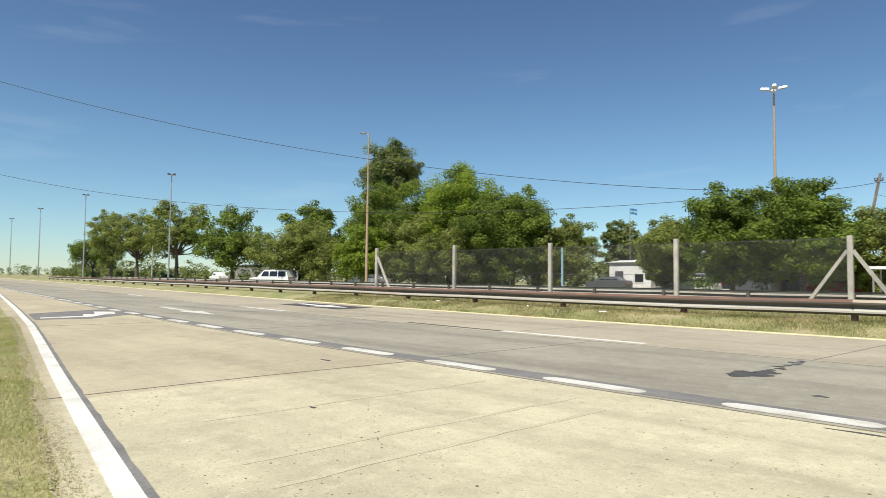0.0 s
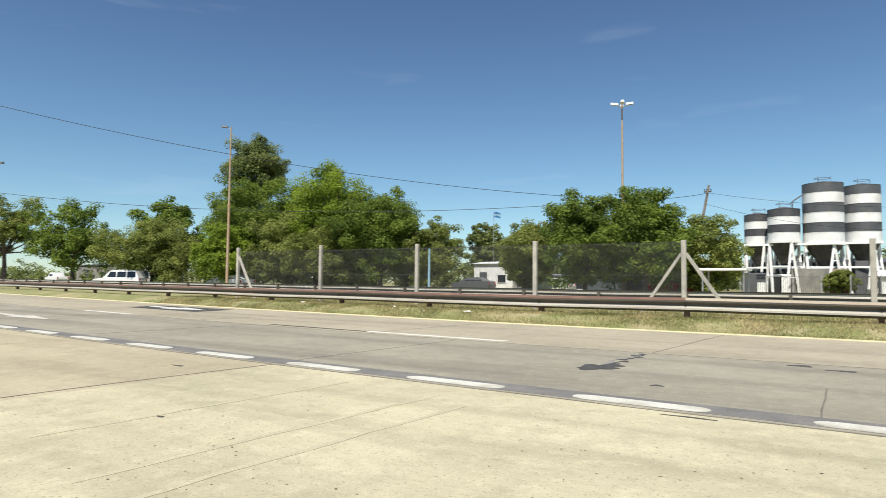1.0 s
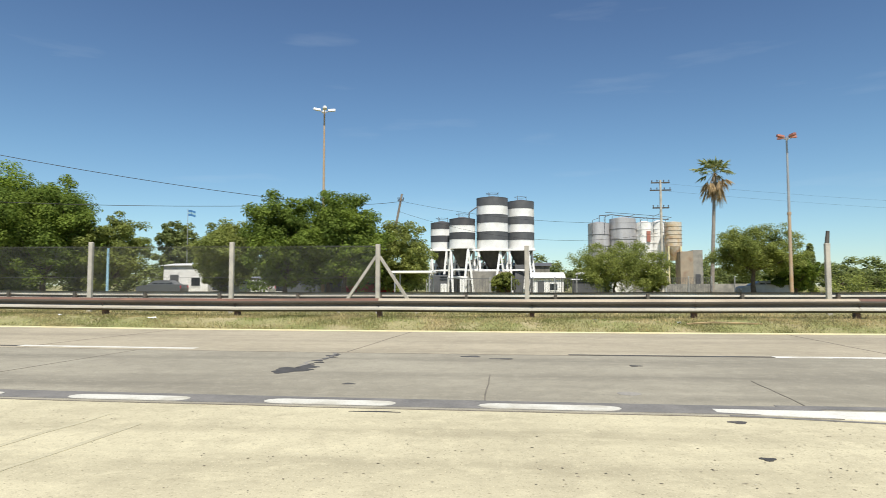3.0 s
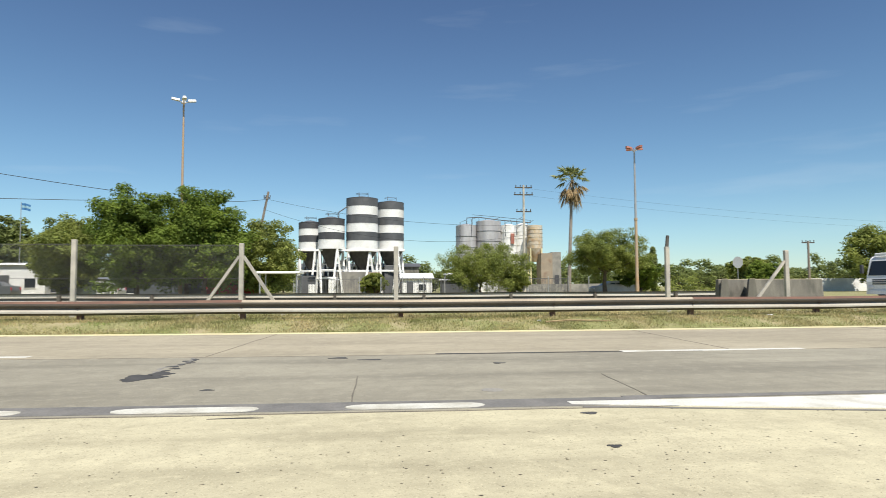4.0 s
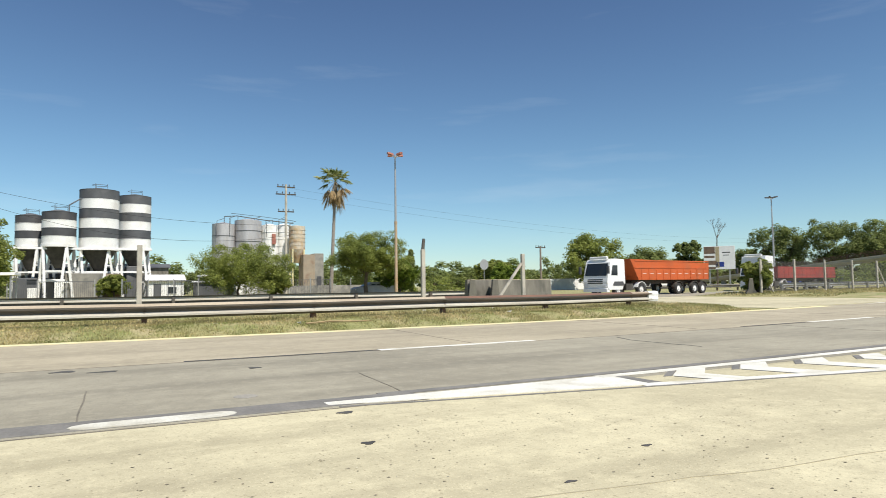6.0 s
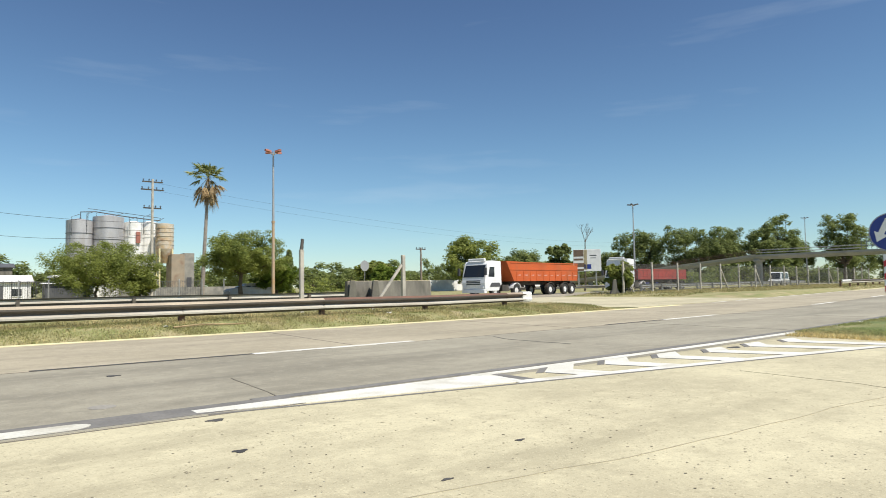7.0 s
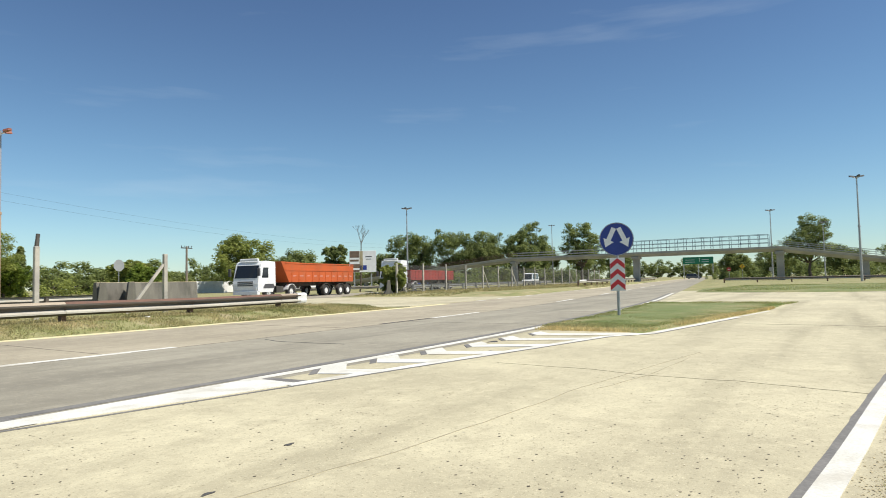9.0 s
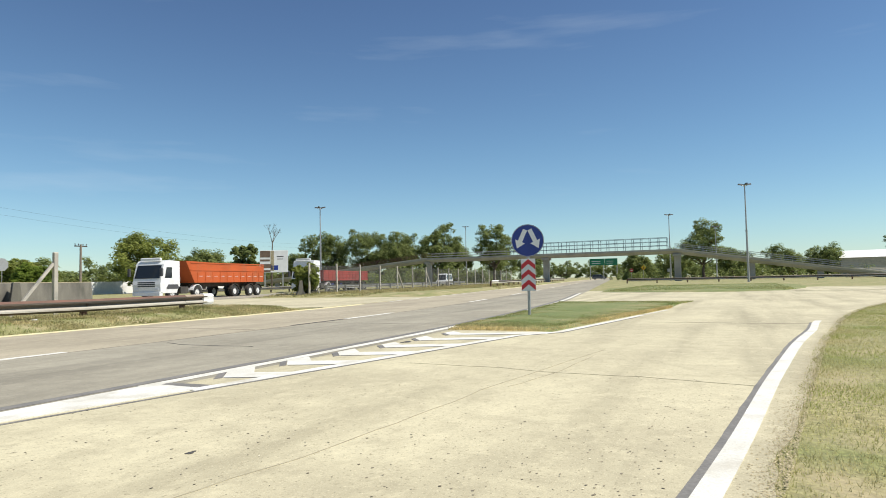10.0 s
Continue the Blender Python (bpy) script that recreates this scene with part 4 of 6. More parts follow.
def netting(p, q, z0, h, root, step=0.058, w=0.0029):
    """Crossing wires between two posts."""
    p, q = Vector(p), Vector(q)
    L = (q - p).length
    d = (q - p) / L
    out = []
    for sgn in (1, -1):
        k = -h
        while k < L + h:
            a, b = (k, k + h) if sgn > 0 else (k + h, k)
            u0, u1 = a, b
            lo, hi = 0.0, 1.0
            if sgn > 0:
                lo, hi = max(0, -k / h), min(1, (L - k) / h)
            else:
                lo, hi = max(0, (k + h - L) / h), min(1, (k + h) / h)
            if hi > lo:
                a, b = u0 + (u1 - u0) * lo, u0 + (u1 - u0) * hi
                A, B = p + d * a, p + d * b
                za, zb = z0 + h * lo, z0 + h * hi
                out.append([(A.x - d.x * w, A.y - d.y * w, za), (A.x + d.x * w, A.y + d.y * w, za), (B.x + d.x * w, B.y + d.y * w, zb), (B.x - d.x * w, B.y - d.y * w, zb)])
            k += step
    o = quads_ob("netting", np.array(out), M_WIRE)
    o.parent = root
    s = Shape()
    for t in (0.02, 0.5, 0.98):
        s.tube((p.x, p.y, z0 + h * t), (q.x, q.y, z0 + h * t), 0.006, 0.006, 4)
    s.ob("tension_wire", M_WIRE, root)


fence = thing("fence", label="grey concrete post fence with wire netting on the median", category="fence")
for i, (x, y, h) in enumerate(POSTS):
    z0 = land(x, y)
    fence_post(x, y, z0, h - z0, fence, bent=(i == 6))
    if i == 0:
        strut(x, y, z0, h - z0, 1, fence)
    if i == 4:
        strut(x, y, z0, h - z0, 1, fence)
        strut(x, y, z0, h - z0, -1, fence)
    if i == 7:
        strut(x, y, z0, h - z0, -1, fence, 1.4)
for i in range(4):
    (xa, ya, ha), (xb, yb, hb) = POSTS[i], POSTS[i + 1]
    netting((xa, ya, 0), (xb, yb, 0), land(xa, ya) + 0.1, 1.95, fence)
fence2 = thing("fence", label="long wire netting fence with concrete posts beyond the crossing", category="fence")
for k in range(18):
    x = 39.2 + 4.4 * k
    y = 28.9 + 0.122 * (x - 39.2)
    z0 = land(x, y)
    fence_post(x, y, z0, 2.35, fence2)
    if k % 6 == 0 or k == 4:
        strut(x, y, z0, 2.35, 1, fence2)
    if k < 17:
        netting((x, y, 0), (x + 4.4, y + 0.537, 0), z0 + 0.1, 2.1, fence2, 0.09, 0.0075)


# ---- light masts ----
def mast(at, h, kind, label):
    root = thing("light_mast", (*at, land(*at)), 0, label, "light mast")
    low = M_ORANGEPOLE if kind != "grey" else M_GREYPOLE
    Shape().tube((0, 0, -0.1), (0, 0, h * 0.52), 0.14, 0.11, 10).ob("lower_pole", low, root, smooth=True)
    Shape().tube((0, 0, h * 0.52), (0, 0, h), 0.095, 0.06, 10).ob("upper_pole", M_GREYPOLE if kind in ("grey", "red") else low, root, smooth=True)
    s = Shape()
    s.tube((0, 0, h * 0.515), (0, 0, h * 0.53), 0.14, 0.14, 10)
    s.ob("collar", low, root)
    n = 4 if kind != "single" else 1
    wide = 0.72 if kind == "grey" else 0.78
    for k in range(n):
        a = radians(90 * k + (20 if n > 1 else 215))
        c, t = math.cos(a), math.sin(a)
        Shape().tube((0, 0, h - 0.25), (0.42 * c, 0.42 * t, h - 0.05), 0.03, 0.03, 6).ob("bracket", M_GREYPOLE, root)
        f = Shape()
        p = [(0.38 * wide, 0.16, 0.0), (1.0 * wide, 0.2 * wide, 0.06), (1.08 * wide, 0.1, 0.05)]
        for s0, s1 in ((0, 1), (1, 2)):
            (ra, wa, za), (rb, wb, zb) = p[s0], p[s1]
            v = []
            for r, w, z in ((ra, wa, za), (rb, wb, zb)):
                for o, dz in ((-w, 0), (w, 0), (w * 0.6, 0.16), (-w * 0.6, 0.16)):
                    v.append((r * c - o * t, r * t + o * c, h - 0.1 + z + dz))
            f.add(v, [(0, 1, 2, 3), (7, 6, 5, 4), (0, 4, 5, 1), (1, 5, 6, 2), (2, 6, 7, 3), (3, 7, 4, 0)])
        f.ob("lamp_head", M_LAMPRED if kind == "red" else M_DGREY if kind in ("grey", "single") else M_WPAINT, root)
    return root


mast((-14.36, 47.5), 14.75, "orange", "tall orange-painted mast with four white lamp heads")
mast((-47, 37.2), 14.9, "single", "tall orange mast with one lamp head")
mast((20.44, 48.7), 12.0, "red", "tall pale mast with red lamp heads")
mast((75.8, 54), 11.8, "grey", "tall grey mast with four lamp heads")
mast((86.3, -1.7), 12.0, "grey", "tall grey mast beside the footbridge ramp")
mast((124.7, 10.5), 12.3, "grey", "tall grey mast beside the footbridge")
mast((147, 3.1), 11.2, "grey", "tall grey mast behind the footbridge ramp")
mast((150, 62), 14.5, "grey", "tall grey mast among the eucalyptus trees")
mast((-100, 40), 17.0, "grey", "distant grey light mast along the road")
mast((-143, 40), 17.2, "grey", "distant grey light mast along the road")
mast((-185, 41.5), 17.4, "grey", "distant grey light mast along the road")
mast((-232, 44.5), 17.8, "grey", "distant grey light mast along the road")


# ---- power poles and cables ----
def power_pole(at, h, arms, label, tilt=0.0, mat=M_WOOD):
    root = thing("utility_pole", (*at, land(*at)), 0, label, "utility pole")
    dx = math.tan(radians(tilt))
    Shape().tube((0, 0, -0.1), (dx * h, 0, h), 0.15, 0.10, 8).ob("pole", mat, root, smooth=True)
    for z, w in arms:
        a = Shape()
        a.box(-w + dx * z, w + dx * z, -0.05, 0.05, z - 0.05, z + 0.06)
        bar = a.ob("crossarm", M_CHASSIS, root)
        for o in (-w * 0.9, -w * 0.35, w * 0.35, w * 0.9):
            i = Shape()
            i.tube((o + dx * z, 0, z + 0.05), (o + dx * z, 0, z + 0.2), 0.03, 0.05, 6)
            i.tube((o + dx * z, 0, z + 0.2), (o + dx * z, 0, z + 0.27), 0.06, 0.03, 6)
            i.ob("insulator", M_BLACK, bar)
    return root


power_pole((13.9, 60), 10.8, ((10.55, 0.85), (9.85, 0.95), (8.2, 0.75)), "concrete power pole with three crossarms", mat=M_POST)
power_pole((-12.3, 60), 9.9, ((9.3, 0.3),), "leaning dark utility pole behind the trees", 11)
power_pole((-120, 45), 6.4, (), "plain pale concrete pole beside the road", mat=M_POST)
power_pole((44.6, 62), 5.5, ((5.3, 0.7),), "short distant utility pole with a crossarm")


def cable(p, q, sag, label="thin black overhead cable", r=0.02):
    root = thing("overhead_cable", p, 0, label, "cable")
    p, q = Vector(p), Vector(q)
    pts = [(q - p) * (i / 24) + Vector((0, 0, -4 * sag * (i / 24) * (1 - i / 24))) for i in range(25)]
    Shape().line([tuple(a) for a in pts], r, 5).ob("wire", M_CABLE, root)


cable((-14.36, 47.4, 7.5), (-63.8, 4.7, 18.3), 2.4)
cable((-14.36, 47.4, 7.4), (-90, 11.5, 13.8), 3.1)
cable((-14.36, 47.4, 7.5), (-10.45, 60, 9.3), 0.2)
cable((-10.45, 60, 9.3), (13.9, 60, 7.0), 0.8, r=0.014)
cable((-10.65, 60, 8.3), (13.9, 60, 6.0), 1.6, r=0.014)
for a, b in ((10.6, 9.3), (9.9, 8.6)):
    cable((13.9, 60, a), (110, 78, b), 1.6, r=0.006)


# ---- round sign with chevron board ----
def island_sign():
    x, y = 15.85, 4.78
    root = thing("road_sign", (x, y, land(x, y)), -73, "blue round keep-either-side sign over a red chevron board", "road sign")
    Shape().tube((0, 0.03, -0.2), (0, 0.04, 2.3), 0.038, 0.038, 10).ob("post", M_GALV, root, smooth=True)
    r, zc = 0.415, 1.985
    s = Shape()
    n = 40
    s.add([(r * math.cos(2 * math.pi * i / n), d, zc + r * math.sin(2 * math.pi * i / n)) for d in (-0.012, 0.0) for i in range(n)],
          [tuple(range(n)), tuple(range(2 * n - 1, n - 1, -1))] + [(i, n + i, n + (i + 1) % n, (i + 1) % n) for i in range(n)])
    disc = s.ob("disc", M_SIGNBLUE, root)
    ring = Shape()
    ro, ri = 0.410, 0.396
    v = [(q * math.cos(2 * math.pi * i / n), -0.016, zc + q * math.sin(2 * math.pi * i / n)) for q in (ro, ri) for i in range(n)]
    ring.add(v, [(i, n + i, n + (i + 1) % n, (i + 1) % n) for i in range(n)])
    ring.ob("rim", M_GREYPOLE, disc, "thin pale rim")
    for sg in (-1, 1):
        a = Shape()
        top, tip = Vector((0.055 * sg, zc + 0.28)), Vector((0.275 * sg, zc - 0.20))
        d = (tip - top).normalized()
        w = Vector((-d.y, d.x))
        neck = tip - d * 0.20
        o = [top + w * 0.056, neck + w * 0.056, neck + w * 0.135, tip, neck - w * 0.135, neck - w * 0.056, top - w * 0.056]
        o = [(p.x, p.y) for p in o]
        a.side(o, -0.018, -0.0125)
        a.ob("arrow", M_SIGNWHITE, disc)
    b = Shape()
    b.box(-0.18, 0.18, -0.01, 0.0, 0.70, 1.52)
    board = b.ob("board", M_SIGNWHITE, root, "white board with red chevrons")
    for k in range(3):
        z = 0.715 + 0.262 * k
        c = Shape().side([(-0.176, z), (0, z + 0.15), (0.176, z), (0.176, z + 0.125), (0, z + 0.272), (-0.176, z + 0.125)], -0.016, -0.0105)
        c.ob("chevron", M_SIGNRED, board)
    for z in (1.2, 2.0):
        Shape().box(-0.05, 0.05, 0.0, 0.07, z - 0.02, z + 0.02).ob("clamp", M_GALV, root)


island_sign()


# ---- silos and tanks ----
def ring_wall(r, z0, z1, n=32):
    s = Shape()
    s.add([(r * math.cos(2 * math.pi * i / n), r * math.sin(2 * math.pi * i / n), z) for z in (z0, z1) for i in range(n)],
          [(i, (i + 1) % n, n + (i + 1) % n, n + i) for i in range(n)])
    return s


def cone(r0, r1, z0, z1, n=32):
    s = Shape()
    s.add([(r * math.cos(2 * math.pi * i / n), r * math.sin(2 * math.pi * i / n), z) for r, z in ((r0, z0), (r1, z1)) for i in range(n)],
          [(i, (i + 1) % n, n + (i + 1) % n, n + i) for i in range(n)] + [tuple(range(n - 1, -1, -1)), tuple(range(n, 2 * n))])
    return s


def striped_silo(at, r, z0, z1, bands, dark, label):
    root = thing("silo", (*at, land(*at)), 0, label, "silo", "striped cement silos")
    k = (z1 - z0) / bands
    for i in range(bands):
        mat = M_WPAINT if i % 2 == 0 else dark
        ring_wall(r + 0.001 * i, z0 + k * i, z0 + k * (i + 1) - 0.003).ob("band", mat, root, smooth=True)
        cone(r + 0.02, r + 0.02, z0 + k * (i + 1) - 0.03, z0 + k * (i + 1) + 0.01).ob("seam", mat, root)
    cone(r, 0.2, z1, z1 + 0.3).ob("roof", M_DGREY, root, smooth=True)
    # hopper's near-black colour stands for the shade between the legs
    cone(0.35, r, z0 - 2.3, z0).ob("hopper", M_CHASSIS, root, smooth=True)
    cone(r + 0.1, r + 0.1, z0 - 0.25, z0).ob("ring_beam", M_WPAINT, root)
    for i in range(4):
        # A-frames: two legs spread from each bearing, tied by bars
        a = math.pi / 2 * i + 0.55
        tip = Vector((r * 0.98 * math.cos(a), r * 0.98 * math.sin(a), z0 - 0.15))
        feet = [Vector((r * 1.12 * math.cos(a + o), r * 1.12 * math.sin(a + o), -0.1)) for o in (-0.42, 0.42)]
        for foot in feet:
            Shape().tube(foot, tip, 0.17, 0.15, 4).ob("leg", M_WPAINT, root)
        for t in (0.35, 0.68):
            Shape().tube(feet[0].lerp(tip, t), feet[1].lerp(tip, t), 0.08, 0.08, 4).ob("brace", M_WPAINT, root)
        a2 = math.pi / 2 * (i + 1) + 0.55
        far_tip = Vector((r * 0.98 * math.cos(a2), r * 0.98 * math.sin(a2), z0 - 0.15))
        foot2 = Vector((r * 1.12 * math.cos(a2 - 0.42), r * 1.12 * math.sin(a2 - 0.42), -0.1))
        Shape().tube(feet[1].lerp(tip, 0.55), foot2.lerp(far_tip, 0.55), 0.11, 0.11, 4).ob("brace", M_WPAINT, root)
    g = Shape()
    for i in range(12):
        a, b = 2 * math.pi * i / 12, 2 * math.pi * (i + 1) / 12
        if i % 4 == 0:
            g.tube((0.7 * math.cos(a), 0.7 * math.sin(a), z1 + 0.2), (0.7 * math.cos(a), 0.7 * math.sin(a), z1 + 0.75), 0.03, 0.03, 4)
        g.tube((0.7 * math.cos(a), 0.7 * math.sin(a), z1 + 0.6), (0.7 * math.cos(b), 0.7 * math.sin(b), z1 + 0.6), 0.025, 0.025, 4)
    g.ob("top_railing", M_DGREY, root)
    return root


TALL_SILO = "white silo with grey bands raised on white steel legs"
LOW_SILO = "shorter white silo with black bands on steel legs"
striped_silo((-2.1, 74), 1.83, 5.3, 11.25, 6, M_DGREY, TALL_SILO)
striped_silo((1.25, 77), 1.62, 5.55, 11.2, 6, M_DGREY, TALL_SILO)
striped_silo((-8.2, 75.5), 1.35, 5.45, 8.55, 4, M_BLACK, LOW_SILO)
striped_silo((-5.55, 73), 1.5, 5.55, 8.75, 4, M_BLACK, LOW_SILO)
pipe = thing("pipe", (-3.9, 72.6, 9.0), 0, "bent dark filling pipe between the silos", "pipe")
Shape().line([(-0.8, 0, -0.2), (-0.8, 0, 0.6), (0.2, 0.6, 1.4), (0.8, 1.0, 1.6)], 0.07, 6).ob("tube", M_DGREY, pipe)
M_YARDWALL = material("stained_wall", (0.36, 0.29, 0.21), (0.28, 0.23, 0.17), 0.8, 0.9, 0, 0.2, 20, (0.22, 0.12, 0.07), 0.7, 0.7)
base = thing("machinery", (-2.5, 72.2, land(-2.5, 72.2)), 0, "low grey wall and machinery under the silos", "machinery")
Shape().box(-2.4, 0.9, 0, 0.2, 0, 2.7, 0.03).ob("wall", M_CONC_OLD, base, "grey stained wall")
Shape().box(0.904, 2.5, 0.01, 0.2, 0, 2.66, 0.03).ob("wall", M_YARDWALL, base, "tan stained wall")
Shape().box(-6.9, -3.5, 1.6, 3.0, 0, 2.3, 0.04).ob("container", M_DGREY, base, "dark grey steel container")
Shape().box(-4.6, -1.4, 0.2, 1.2, 1.9, 2.15, 0.02).ob("platform", M_WPAINT, base)
Shape().box(-3.3, -2.5, 0, 0.8, 0, 1.9, 0.02).ob("column", M_WPAINT, base)
Shape().box(-5.6, 4.6, 0.9, 1.1, 2.75, 2.95, 0.02).ob("beam", M_WPAINT, base, "long white crossbeam under the silos")
Shape().box(-7.4, 5.3, -0.1, 0.1, 5.05, 5.25, 0.02).ob("deck_edge", M_WPAINT, base, "long white deck edge under the silos")
# added dark blocks that dim the sky seen through the silo legs
for x in (-5.2, -3.5, -1.8, 0.2, 1.9, 3.6):
    Shape().box(x - 0.6, x + 0.6, 3.6, 4.6, 0, 3.9 + 0.35 * math.sin(x * 3), 0.05).ob("mixer", M_DGREY, base, "added dark block dimming the gaps between silo legs")
Shape().tube((-5.5, 2.5, 0.4), (-1.0, 3.0, 4.4), 0.28, 0.28, 8).ob("conveyor", M_DGREY, base, "dark sloping conveyor tube")
Shape().box(-5.5, -4.7, 0, 0.6, 0, 1.3, 0.03).ob("cabinet", M_WPAINT, base, "white switch cabinet")


M_RUSTTANK = material("rusty_tank", (0.58, 0.55, 0.48), (0.50, 0.36, 0.2), 0.9, 0.7, 0.1, 0.05, 20, (0.36, 0.2, 0.1), 0.8, 0.7)


def tank(at, r, h, mat, label, z0=0.0, ribs=6):
    root = thing("storage_tank", (*at, land(*at)), 0, label, "storage tank", "storage tanks")
    ring_wall(r, z0, h, 28).ob("shell", mat, root, smooth=True)
    cone(r, 0.3, h, h + (0.15 if mat is M_RUSTTANK else 0.35), 28).ob("roof", mat, root, smooth=True)
    for i in range(1, ribs):
        cone(r + 0.05, r + 0.05, z0 + (h - z0) * i / ribs - 0.04, z0 + (h - z0) * i / ribs + 0.04, 28).ob("hoop", M_DGREY if mat is M_SILVER else mat, root)
    if z0:
        cone(0.5, r, z0 - 2.2, z0, 28).ob("hopper", mat, root, smooth=True)
        for i in range(4):
            a = math.pi / 4 + i * math.pi / 2
            Shape().tube((r * math.cos(a), r * math.sin(a), -0.1), (r * math.cos(a), r * math.sin(a), z0), 0.14, 0.14, 6).ob("leg", M_YELLOW if mat is M_RUSTTANK else M_WPAINT, root)
    return root


tank((14.3, 105), 1.72, 11.2, M_SILVER, "grey metal tank with dark hoops")
tank((18.1, 105), 2.1, 11.9, M_SILVER, "wide grey metal tank with dark hoops", 0, 7)
tank((21.5, 105), 1.35, 11.2, M_WPAINT, "pale white storage tank", 4.6)
tank((24.1, 106), 1.3, 11.4, M_WPAINT, "pale white storage tank", 4.6)
tank((25.4, 102.5), 1.3, 11.0, M_RUSTTANK, "rust-streaked tank on yellow legs", 7.2)
plant_top = thing("pipework", (14.3, 104, 11.2), 0, "dark pipes and walkway along the tank tops", "pipework")
s = Shape()
s.line([(0, 0, 0), (0, 0, 1.3), (2, 0.5, 1.5), (6, 0.5, 1.0), (11, 0.5, 0.6)], 0.08, 5)
for i in range(9):
    s.tube((1 + i * 1.1, 0.4, 0.2), (1 + i * 1.1, 0.4, 1.4 - 0.08 * i), 0.04, 0.04, 4)
s.line([(1, 0.4, 1.9), (6, 0.4, 1.5), (11, 0.4, 1.0)], 0.04, 4)
for i in range(7):
    s.line([(-1.2 + 1.9 * i, -0.6, -2.2 + 0.3 * (i % 3)), (-1.2 + 1.9 * i, -0.6, 0.5 + 0.5 * (i % 2)), (-0.2 + 1.9 * i, -0.4, 0.9 + 0.5 * (i % 2))], 0.055, 4)
s.ob("tube", M_DGREY, plant_top)
Shape().box(7.3, 7.9, -0.6, -0.2, -3.0, -1.3, 0.02).ob("panel", M_LAMPRED, plant_top, "orange-red panel")
bunker = thing("concrete_bunker", (27.4, 100, land(27.4, 100)), 0, "weathered tan concrete hopper building", "building")
Shape().box(-1.6, 0.3, 0, 3, 0, 6.3, 0.03).ob("wall", M_YARDWALL, bunker)
Shape().box(0.31, 1.8, 0.3, 3, 0, 6.5, 0.03).ob("wall", M_CONC_OLD, bunker)
# a black panel on the closed wall stands for the opening's shaded inside
Shape().box(0.7, 1.4, 0.2, 0.3, 0.0, 2.8).ob("opening", M_BLACK, bunker)


# ---- gore marking and islands ----
def up(x, v):
    return (x, v + bend(x))


def low_line(x):
    """The gore's lower line, as y."""
    return 5.1 - 0.19 * (x - 2.56) if x < 10.97 else 3.08 - 0.145 * (x - 10.97) - 0.0 if x < 18 else 2.06 - 0.145 * (x - 18)


def patch(pts, mat, name, h=0.006, parent=None, z=None):
    """A thin coat in the outline pts."""
    n = len(pts)
    at = (lambda x: lift(x) if z is None else z)
    v = [(x, y, at(x) - 0.003) for x, y in pts] + [(x, y, at(x) + h) for x, y in pts]
    s = Shape().add(v, [tuple(range(n - 1, -1, -1)), tuple(range(n, 2 * n))] + [(i, (i + 1) % n, n + (i + 1) % n, n + i) for i in range(n)])
    return s.ob(name, mat, parent or marks)


xs = span(1.74, 4.85, 0.45)
patch([(x, low_line(x)) for x in xs] + [(4.86, 5.22)] + [(x, 5.37 + bend(x)) for x in reversed(xs)], M_WHITE, "gore")
strip("gore_line", [(x, low_line(x)) for x in span(4.7, 17.0, 0.9)], 0.15, M_WHITE, 0.006, marks)
strip("gore_line", [(x, low_line(x)) for x in span(17.3, 19.6, 0.9)], 0.10, M_DASH, 0.006, marks)
strip("gore_line", [(x, 5.33 + bend(x)) for x in span(4.7, 40, 1.0)], 0.15, M_WHITE, 0.006, marks)
strip("gore_border", [(x, low_line(x) - 0.10) for x in span(1.8, 16.5, 0.7)], 0.04, M_TARLINE, 0.005, marks)
line_along(5.52, 2.3, 40, 0.14, M_TARLINE, "tar_band", 0.005)
patch([(4.86, 5.24), (4.98, 5.28), (5.0, 4.72), (4.82, 4.72)], M_TARLINE, "tar_patch")
# chevron bars: a short leg up to the main road and a long leg back to the turning lane
CHEV = [(5.42, 4.98), (6.46, 4.97), (7.48, 4.90), (8.54, 4.80), (9.68, 4.80), (10.75, 4.73)]
for i, (xa, ya) in enumerate(CHEV):
    xb = xa + 0.12 + 0.075 * i
    yb = low_line(xb) + 0.05
    patch([(xa, ya), (xa + 0.36, ya + 0.28), (xa + 0.80, ya + 0.27), (xa + 0.42, ya - 0.05), (xb + 0.46, yb - 0.07), (xb + 0.05, yb)], M_WHITE, "chevron")
    patch([(xa - 0.12, ya + 0.02), (xa + 0.21, ya + 0.27), (xa + 0.34, ya + 0.275), (xa - 0.01, ya)], M_TARLINE, "tar_patch")
    strip("tar_line", [(xa, ya - 0.02), (xb + 0.03, yb + 0.02)], 0.03, M_TARLINE, 0.004, marks)


def mound(pts, z, mat, name, label):
    """A low grassed island with a rounded edge."""
    n = len(pts)
    cx, cy = sum(p[0] for p in pts) / n, sum(p[1] for p in pts) / n
    rings = ((1.0, -0.02), (0.985, 0.02), (0.93, z * 0.7), (0.75, z), (0.4, z * 1.15))
    v = [(cx + (x - cx) * k, cy + (y - cy) * k, lift(x) + h + (0.012 * noise.noise((x * k * 2, y * k * 2, 1)) if h > 0.03 else 0)) for k, h in rings for x, y in pts]
    f = [(r * n + i, r * n + (i + 1) % n, (r + 1) * n + (i + 1) % n, (r + 1) * n + i) for r in range(len(rings) - 1) for i in range(n)]
    f.append(tuple((len(rings) - 1) * n + i for i in range(n)))
    return tagged(mesh_ob(name, v, f, mat, True), label, "traffic island", kind="structure")


